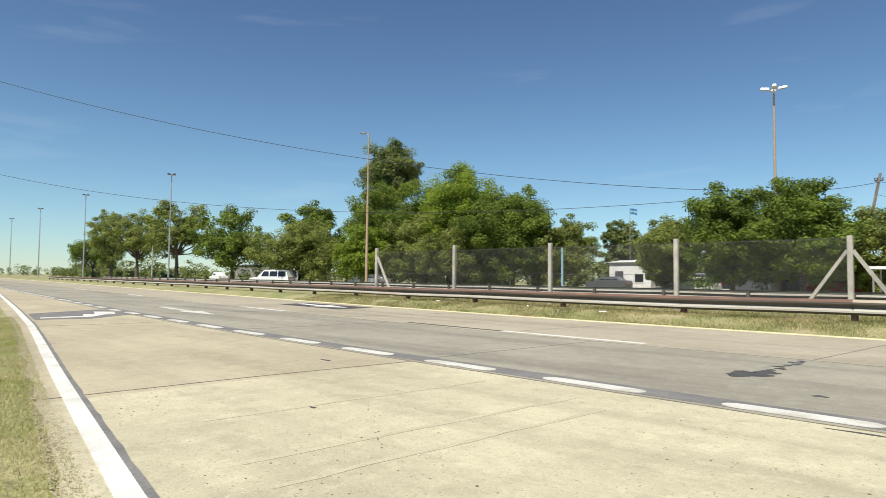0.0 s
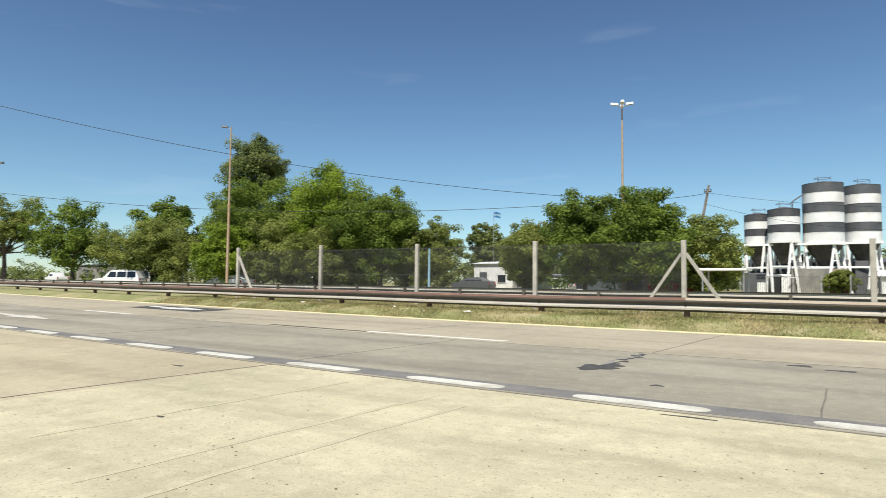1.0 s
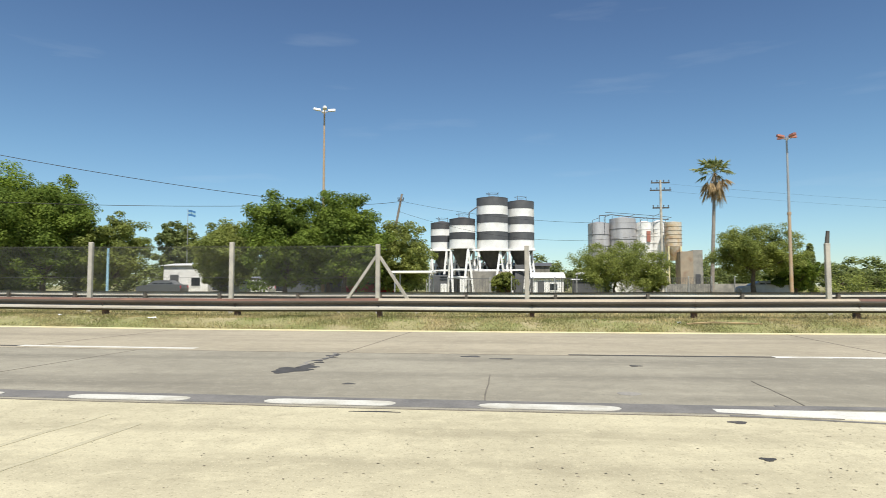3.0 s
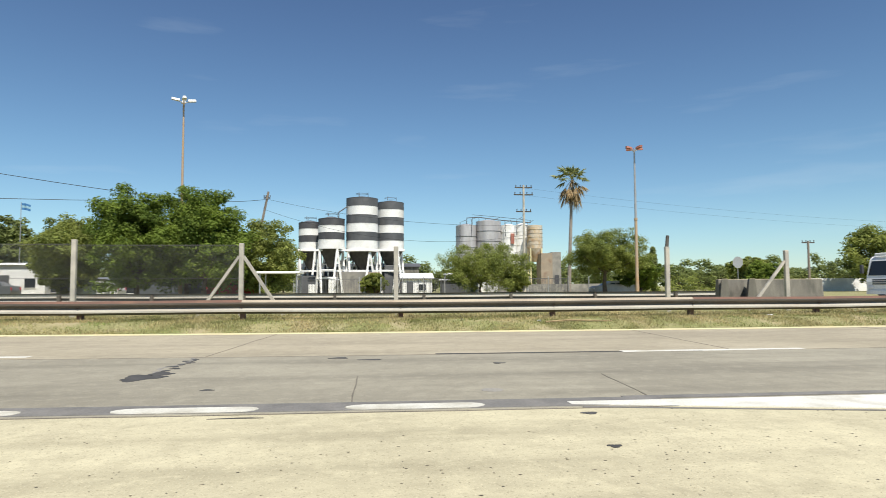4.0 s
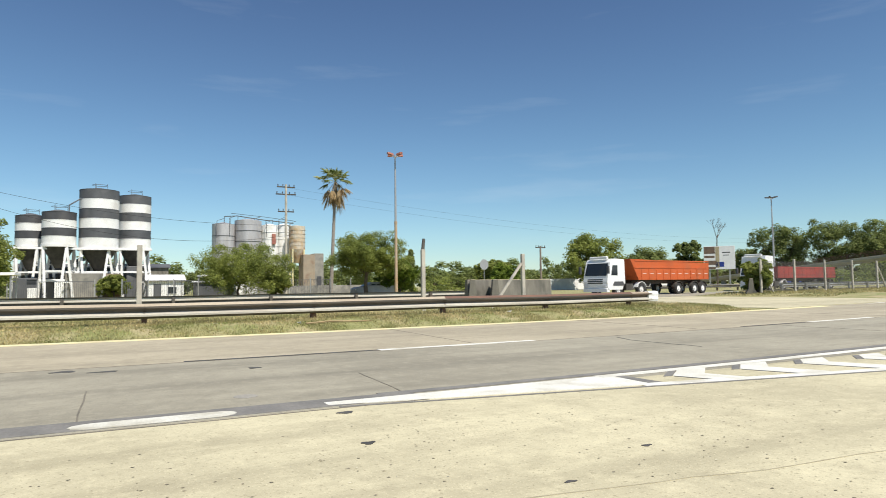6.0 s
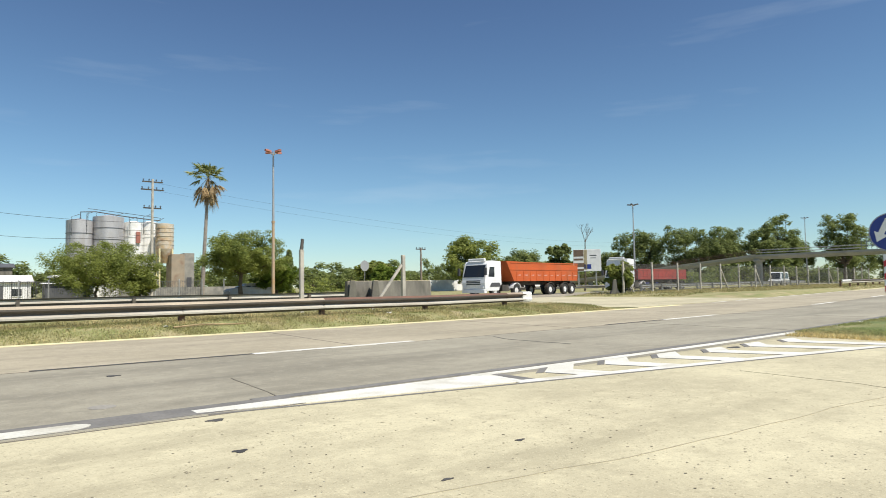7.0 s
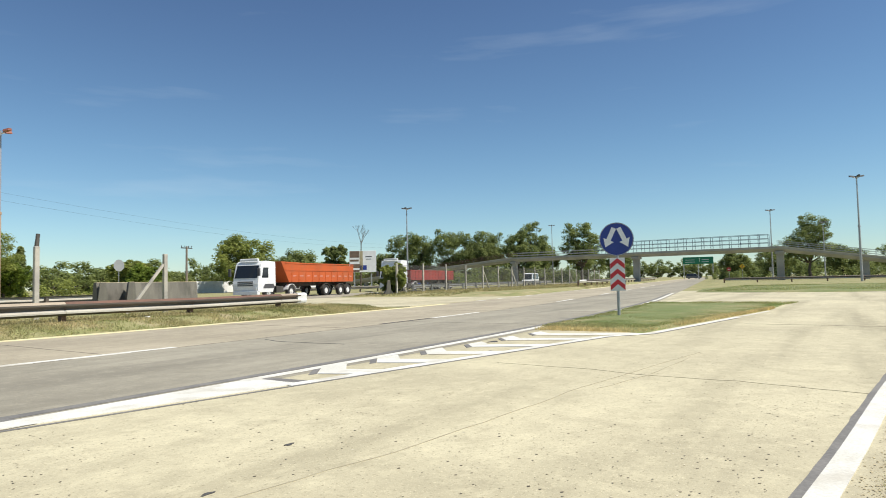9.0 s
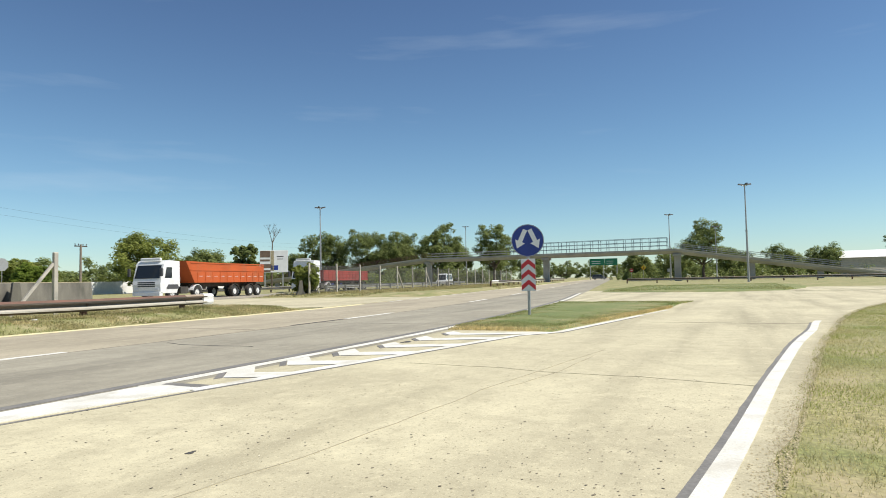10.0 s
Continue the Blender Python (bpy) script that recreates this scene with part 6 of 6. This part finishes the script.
    return root


truck((33.6, 36.9 + bend(33.6)), 9.0, M_ORANGE, 2.95, True, "white truck hauling an orange tipper trailer on the far carriageway", 2.95, 13.9)
truck((57, 36.9 + bend(57)), 9.2, M_REDBED, 2.45, False, "white truck hauling a low dark red flatbed trailer", 3.55, 16.0)


def car(at, turn, mat, kind, label):
    """A parked or passing car heading towards -x."""
    root = thing("car" if kind != "pickup" else "pickup_truck", (*at, land(*at) + 0.01), turn, label, "car")
    L, H = (5.1, 1.85) if kind == "suv" else (4.2, 1.45) if kind == "car" else (5.0, 1.7) if kind == "pickup" else (5.3, 2.2)
    w = 0.92
    low = [(0.05, 0.35), (0.0, 0.75), (0.25, 0.92), (1.15, 1.02), (L - 0.1, 1.05), (L, 0.7), (L - 0.05, 0.35)]
    body = Shape().side([(x, z) for x, z in low], -w, w).ob("body", mat, root)
    if kind == "suv":
        cabin = [(1.1, 1.0), (1.9, H - 0.05), (2.2, H), (L - 0.45, H - 0.02), (L - 0.08, 1.04)]
    elif kind == "van":
        cabin = [(0.5, 1.0), (1.2, H - 0.1), (1.5, H), (L - 0.1, H), (L - 0.04, 1.04)]
    elif kind == "pickup":
        cabin = [(1.2, 1.0), (1.8, H), (3.0, H), (3.3, 1.03)]
    else:
        cabin = [(1.0, 1.0), (1.7, H - 0.03), (2.9, H), (3.7, 1.04)]
    cb = Shape()
    n = len(cabin)
    cb.add([(x, -w + (0.16 if z > 1.2 else 0.02), z) for x, z in cabin] + [(x, w - (0.16 if z > 1.2 else 0.02), z) for x, z in cabin],
           [tuple(range(n)), tuple(range(2 * n - 1, n - 1, -1))] + [(i, n + i, n + (i + 1) % n, (i + 1) % n) for i in range(n)])
    top = cb.ob("cabin", mat, root)
    xa, xb = cabin[0][0] + 0.45, cabin[-1][0] - 0.25
    zt = H - 0.16
    cuts = [xa, (xa * 2 + xb) / 3, (xa + xb * 2) / 3, xb] if kind != "pickup" else [xa, xb]
    for a, b in zip(cuts, cuts[1:]):
        for sg in (-1, 1):
            y0, y1 = sg * (w - 0.022), sg * (w - 0.135)
            Shape().add([(a + 0.04, y0, 1.1), (b - 0.04, y0, 1.1), (b - 0.1, y1, zt), (a + (0.35 if a == xa else 0.06), y1, zt)], [(0, 1, 2, 3)]).ob("side_window", M_WINDOW, top)
    (xf, zf), (xg, zg) = cabin[0], cabin[1]
    Shape().add([(xf + 0.03, -w + 0.14, zf + 0.08), (xf + 0.03, w - 0.14, zf + 0.08), (xg - 0.05, w - 0.25, zg - 0.06), (xg - 0.05, -w + 0.25, zg - 0.06)], [(0, 1, 2, 3)]).ob("windscreen", M_WINDOW, top)
    for sg in (-1, 1):
        Shape().box(-0.02, 0.08, sg * 0.68 - 0.15, sg * 0.68 + 0.15, 0.62, 0.76, 0.02).ob("headlight", M_SIGNWHITE, body)
        Shape().box(L - 0.06, L + 0.01, sg * 0.78 - 0.08, sg * 0.78 + 0.08, 0.7, 0.95, 0.02).ob("tail_light", M_SIGNRED, body)
    for x in (0.85, L - 0.95):
        for sg in (-1, 1):
            wheel(x, sg * 0.8, 0.33, 0.33, 0.2, root)
    return root


car((-68.3, 37.1), 31, M_CABWHITE, "suv", "white passenger van on the far carriageway")
car((-112, 42.5 + bend(-112)), -6, M_CABWHITE, "pickup", "small white pickup parked under the trees")
car((-88, 41.5 + bend(-88)), 80, M_CABWHITE, "van", "white vehicle parked under the trees")
car((20.9, 61), 0, M_SILVER, "car", "silver car parked under the round tree")
car((-34.5, 56), 4, M_CARGREY, "car", "dark car parked behind the fence")
car((-25.5, 55), 0, M_CABWHITE, "car", "white car parked behind the fence")
car((-19.5, 54), 0, M_CARGREY, "suv", "grey car parked under the trees")
car((-58, 44), 10, M_CARGREY, "car", "dark car parked under the canopy")
car((-52.5, 41), -5, M_CABWHITE, "car", "white car parked under the bushes")
car((-13.5, 52), 0, M_SIGNRED, "car", "red car parked under the trees")
car((74, 52), 8, M_CARBLUE, "suv", "dark blue car near the crossing")
car((104, 48), 10, M_CABWHITE, "van", "white van on the far carriageway")
car((230, 41), 100, M_CARGREY, "suv", "dark car driving far along the highway")
car((262, 48), 100, M_CARBLUE, "car", "blue car driving far along the highway")


# ---- barriers, signs and boards ----
def jersey(at, L, turn, label):
    root = thing("concrete_barrier", (*at, land(*at)), turn, label, "concrete barrier", "concrete barriers")
    p = [(-0.32, 0), (0.32, 0), (0.32, 0.1), (0.17, 0.35), (0.10, 1.05), (-0.10, 1.05), (-0.17, 0.35), (-0.32, 0.1)]
    s = Shape()
    n = len(p)
    s.add([(0, y, z) for y, z in p] + [(L, y, z) for y, z in p], [tuple(range(n)), tuple(range(2 * n - 1, n - 1, -1))] + [(i, n + i, n + (i + 1) % n, (i + 1) % n) for i in range(n)])
    s.ob("body", M_BARRIER, root)
    Shape().box(0.02, L - 0.02, -0.09, 0.09, 1.05, 1.075, 0.008).ob("dirt_cap", M_DIRT, root, "dry straw and dirt on top")


jersey((13.6, 24.3), 4.5, 1, "weathered grey concrete barrier block on the median")
jersey((13.25, 23.1), 1.1, 62, "weathered grey concrete barrier block seen end-on")
jersey((14.3, 23.0), 1.1, 62, "weathered grey concrete barrier block seen end-on")
jersey((38.6, 29.2), 1.6, 40, "dark concrete block at the fence end")


def billboard():
    root = thing("billboard", (76.0, 62.6, land(76, 62.6)), -50, "white advertising billboard on two posts", "billboard")
    for x in (-1.3, 1.3):
        Shape().box(x - 0.1, x + 0.1, 0.05, 0.25, -0.1, 3.0).ob("post", M_GALV, root)
    b = Shape().box(-2.05, 2.05, -0.06, 0.06, 2.65, 5.95, 0.02).ob("panel", M_SIGNWHITE, root)
    for x0, x1, z0, z1, m in ((-2.0, -0.55, 4.9, 5.9, M_BROWN), (-0.5, 0.0, 2.9, 5.9, M_DIRT), (-2.0, -0.6, 4.3, 4.6, M_BROWN), (-1.95, -0.4, 3.3, 3.9, M_BROWN),
                              (-0.5, 0.6, 3.0, 3.7, M_SIGNBLUE), (0.4, 1.4, 4.95, 5.1, M_DGREY), (0.5, 1.3, 4.6, 4.7, M_DGREY), (-1.9, -0.5, 2.7, 3.0, M_BROWN)):
        Shape().box(x0, x1, -0.068, -0.0605, z0, z1).ob("print", m, b)


M_BROWN = material("dark_print", (0.12, 0.08, 0.06), (0.18, 0.12, 0.08), 2, 0.5)
billboard()


def gantry():
    root = thing("direction_sign", (223.4, 40.8, land(223, 41)), -79, "green overhead direction sign on posts", "road sign")
    for x in (-4.5, 0.0, 4.5):
        Shape().tube((x, 0.3, -0.2), (x, 0.3, 7.2), 0.14, 0.14, 8).ob("post", M_GALV, root)
    for x0, x1 in ((-4.7, 0.4), (0.46, 4.7)):
        b = Shape().box(x0, x1, -0.05, 0.05, 5.0, 7.3, 0.02).ob("panel", M_SIGNGREEN, root)
        for z in (5.6, 6.3):
            Shape().box(x0 + 0.7, x1 - 1.4, -0.06, -0.051, z, z + 0.14).ob("text_bar", M_SIGNWHITE, b)


gantry()


def small_sign(at, turn, shape, mat, z, r, label):
    root = thing("road_sign", (*at, land(*at)), turn, label, "road sign")
    Shape().tube((0, 0.03, -0.2), (0, 0.03, z + r), 0.035, 0.035, 8).ob("post", M_GALV, root)
    n = {"oct": 8, "diamond": 4, "round": 24, "square": 4}[shape]
    o = {"oct": 22.5, "diamond": 0, "round": 0, "square": 45}[shape]
    p = Shape().side([(r * math.cos(radians(o + 360 * i / n)), z + r * math.sin(radians(o + 360 * i / n))) for i in range(n)], -0.012, 0.0).ob("plate", mat, root)
    return root, p


_, p = small_sign((124.3, 17.5), -80, "oct", M_SIGNRED, 2.1, 0.36, "red octagonal stop sign on a post")
Shape().box(-0.22, 0.22, -0.02, -0.013, 2.03, 2.17).ob("text_bar", M_SIGNWHITE, p)
_, p = small_sign((128.3, 15.8), -80, "diamond", M_SIGNYELLOW, 2.6, 0.5, "yellow diamond warning sign with a black symbol")
Shape().side([(-0.07, 2.37), (0.05, 2.37), (0.05, 2.6), (0.17, 2.77), (0.09, 2.83), (-0.07, 2.66)], -0.02, -0.013).ob("symbol", M_BLACK, p)
small_sign((133, 11.5), -80, "square", M_GREYPOLE, 2.0, 0.45, "plain grey back of a square sign")
small_sign((35.6, 60), 5, "oct", M_GREYPOLE, 3.2, 0.6, "pale grey back of a road sign")


# ---- buildings ----
def shed(at, turn, w, d, h, wall, roof, label, pitch=0.5, openings=(), name="shed"):
    root = thing(name, (*at, land(*at) - 0.05), turn, label, "building")
    Shape().box(-w / 2, w / 2, 0, d, 0, h, 0.02).ob("wall", wall, root)
    r = Shape()
    e = 0.25
    r.add([(-w / 2 - e, -e, h), (w / 2 + e, -e, h), (w / 2 + e, d + e, h), (-w / 2 - e, d + e, h), (-w / 2 - e, d / 2, h + pitch), (w / 2 + e, d / 2, h + pitch)],
          [(0, 1, 5, 4), (2, 3, 4, 5), (0, 4, 3), (1, 2, 5), (3, 2, 1, 0)])
    r.ob("roof", roof, root)
    for x, z, ww, hh, m in openings:
        o = Shape().box(x, x + ww, -0.03, 0.02, z, z + hh).ob("window" if z > 0.2 else "door", m, root)
        Shape().box(x - 0.06, x + ww + 0.06, -0.06, -0.031, z - 0.06, z).ob("sill", wall, o)
    return root


shed((-31.7, 59), 0, 4.6, 5, 3.0, M_WPAINT, M_WPAINT, "small white painted building behind the fence", 0.3, ((0.6, 1.0, 0.9, 0.8, M_WINDOW), (-1.6, 0.1, 0.9, 2.0, M_DGREY)), "white_building")
shed((-27.0, 60), 0, 5.0, 3, 1.8, M_SILVER, M_GALV, "low grey roofed shelter behind the fence", 0.15, ((-2.5, 0.6, 4.5, 1.0, M_WINDOW),))
shed((-21, 58), 0, 5.0, 3, 1.7, M_WPAINT, M_GALV, "low pale shed behind the trees", 0.15, ((-2.0, 0.5, 3.2, 0.9, M_WINDOW),))
shed((4.2, 72), 0, 3.4, 5, 1.9, M_WPAINT, M_WPAINT, "small white house beside the silos", 0.75, ((-1.2, 0.1, 0.7, 1.5, M_DGREY), (0.2, 0.6, 0.8, 0.7, M_WINDOW)), "white_house")
# added backdrop that darkens the gaps between silo legs, with black panels as openings
shed((-2.6, 80.5), 0, 15.0, 4, 3.6, M_BARRIER, M_DGREY, "added dark backdrop for the shaded gaps behind the silos", 0.5, tuple((-6.8 + 2.8 * i, 0.1, 2.2, 2.6, M_BLACK) for i in range(5)), "storage_bays")
# the solid dark grey body stands for shade under the carport roof
shed((8.3, 66), 0, 3.6, 2.6, 1.7, M_DGREY, M_WPAINT, "pale-roofed carport with a dark block as its shaded inside", 0.1)
shed((11.0, 64), 0, 2.0, 2.4, 2.1, M_WPAINT, M_WPAINT, "white shed behind the low trees", 0.3)
shed((-122, 66), 0, 14, 6, 3.4, M_CONC_OLD, M_GALV, "grey roadside sheds beneath the tall trees", 0.4, ((-4, 0.1, 2.0, 2.4, M_DGREY), (2, 0.8, 1.5, 1.2, M_WINDOW)), "roadside_shed")
shed((90, 93), -40, 6, 5, 3.0, M_WPAINT, M_WPAINT, "pale low building behind the white wall", 0.6)
shed((198, -40), 80, 26, 16, 4.4, M_POST, M_WPAINT, "long pale warehouse with a white metal roof", 2.0, tuple((-11 + 4 * i, 1.4, 2.6, 1.6, M_BRICK if i % 2 else M_DGREY) for i in range(6)), "warehouse")


def canopy(at, w, d, h, label):
    root = thing("canopy", (*at, land(*at)), 0, label, "canopy")
    for x in (-w / 2, w / 2):
        for y in (0, d):
            Shape().tube((x, y, -0.1), (x, y, h), 0.05, 0.05, 6).ob("post", M_GALV, root)
    Shape().box(-w / 2 - 0.2, w / 2 + 0.2, -0.2, d + 0.2, h, h + 0.13, 0.02).ob("roof", M_WPAINT, root)


canopy((-6.4, 38.2 + 3), 2.3, 2.0, 1.85, "small white flat-roofed shelter behind the fence")
canopy((-62, 45), 5.5, 4.0, 2.9, "pale roadside canopy under the trees")


def wall_run(pts, h, mat, label, gap=0.0):
    root = thing("boundary_wall", label=label, category="wall")
    for (xa, ya), (xb, yb) in zip(pts, pts[1:]):
        n = max(1, round(math.hypot(xb - xa, yb - ya) / 3.0))
        for i in range(n):
            a = (xa + (xb - xa) * i / n, ya + (yb - ya) * i / n)
            b = (xa + (xb - xa) * (i + 1) / n, ya + (yb - ya) * (i + 1) / n)
            z = land(*a) - 0.1
            Shape().band([(*a, z), (*b, z)], [(0.08, 0), (-0.08, 0), (-0.08, h + 0.1), (0.08, h + 0.1)]).ob("panel", mat, root)


wall_run([(57, 80), (74, 82)], 1.75, M_WPAINT, "long white painted boundary wall with faded writing")
wall_run([(78, 83), (92, 86)], 1.7, M_WPAINT, "white painted boundary wall segment")
wall_run([(17, 92), (34, 92)], 1.3, M_CONC_OLD, "low grey concrete yard wall before the concrete hopper")
wall_run([(130, -18), (150, -45)], 1.6, M_POST, "pale wall behind the ramp")
bg = thing("yard_gate", (2.4, 66, land(2.4, 66)), 0, "dark metal yard gate beside the silos", "gate")
for i in range(9):
    Shape().box(-1.4 + i * 0.6, -1.35 + i * 0.6, 0, 0.05, 0, 1.9).ob("bar", M_BLACK, bg)
for z in (0.3, 1.8):
    Shape().box(-1.4, 3.5, -0.02, 0.0, z, z + 0.06).ob("rail", M_BLACK, bg)

yard_fence = thing("fence", label="dark wire panel fence with grey posts along the yard", category="fence")
for i in range(15):
    x, y = -8.5 + 2.15 * i, 64.0
    z = land(x, y)
    Shape().box(x - 0.05, x + 0.05, y - 0.05, y + 0.05, z - 0.1, z + 1.95, 0.01).ob("post", M_GALV, yard_fence)
    if i < 14 and i % 5 != 3:
        for k in range(1, 14):
            Shape().box(x + 0.154 * k - 0.014, x + 0.154 * k + 0.014, y - 0.012, y + 0.012, z + 0.1, z + 1.8).ob("bar", M_DGREY, yard_fence)
        for h in (0.15, 1.75):
            Shape().box(x + 0.052, x + 2.098, y - 0.02, y + 0.02, z + h, z + h + 0.05).ob("rail", M_DGREY, yard_fence)
carport = thing("carport", (9.6, 66.6, land(9.6, 66.6)), 0, "white flat carport roof on thin posts", "carport")
Shape().box(-2.6, 2.6, -0.2, 3.2, 2.25, 2.4, 0.03).ob("roof", M_WPAINT, carport)
for x in (-2.4, 0, 2.4):
    for y in (0, 3.0):
        Shape().tube((x, y, -0.1), (x, y, 2.25), 0.05, 0.05, 6).ob("post", M_GALV, carport)

# pale blue pole and the flag
tp = thing("utility_pole", (-27.2, 40.3, land(-27.2, 40.3)), 0, "pale blue painted metal pole behind the fence", "pole")
Shape().tube((0, 0, -0.1), (0, 0, 3.6), 0.09, 0.08, 8).ob("pole", M_TEAL, tp)
fl = thing("flag", (-38.6, 72, land(-38, 72)), 0, "dark and light blue flag on a thin pole", "flag")
Shape().tube((0, 0, 0), (0, 0, 10.2), 0.05, 0.03, 6).ob("pole", M_GREYPOLE, fl)
for k, m in enumerate((M_FLAG := material("flag_blue", (0.06, 0.20, 0.42), (0.05, 0.17, 0.36), 2, 0.8), M_TEAL, M_FLAG)):
    s = Shape()
    v = []
    for i in range(9):
        for z in (0, 1):
            v.append((0.05 + i * 0.11, 0.12 * math.sin(i * 0.9), 10.1 - 0.24 * (k + z) - 0.03 * i * i * 0.5 * 0.2))
    s.add(v, [(2 * i, 2 * i + 2, 2 * i + 3, 2 * i + 1) for i in range(8)])
    s.ob("stripe", m, fl)
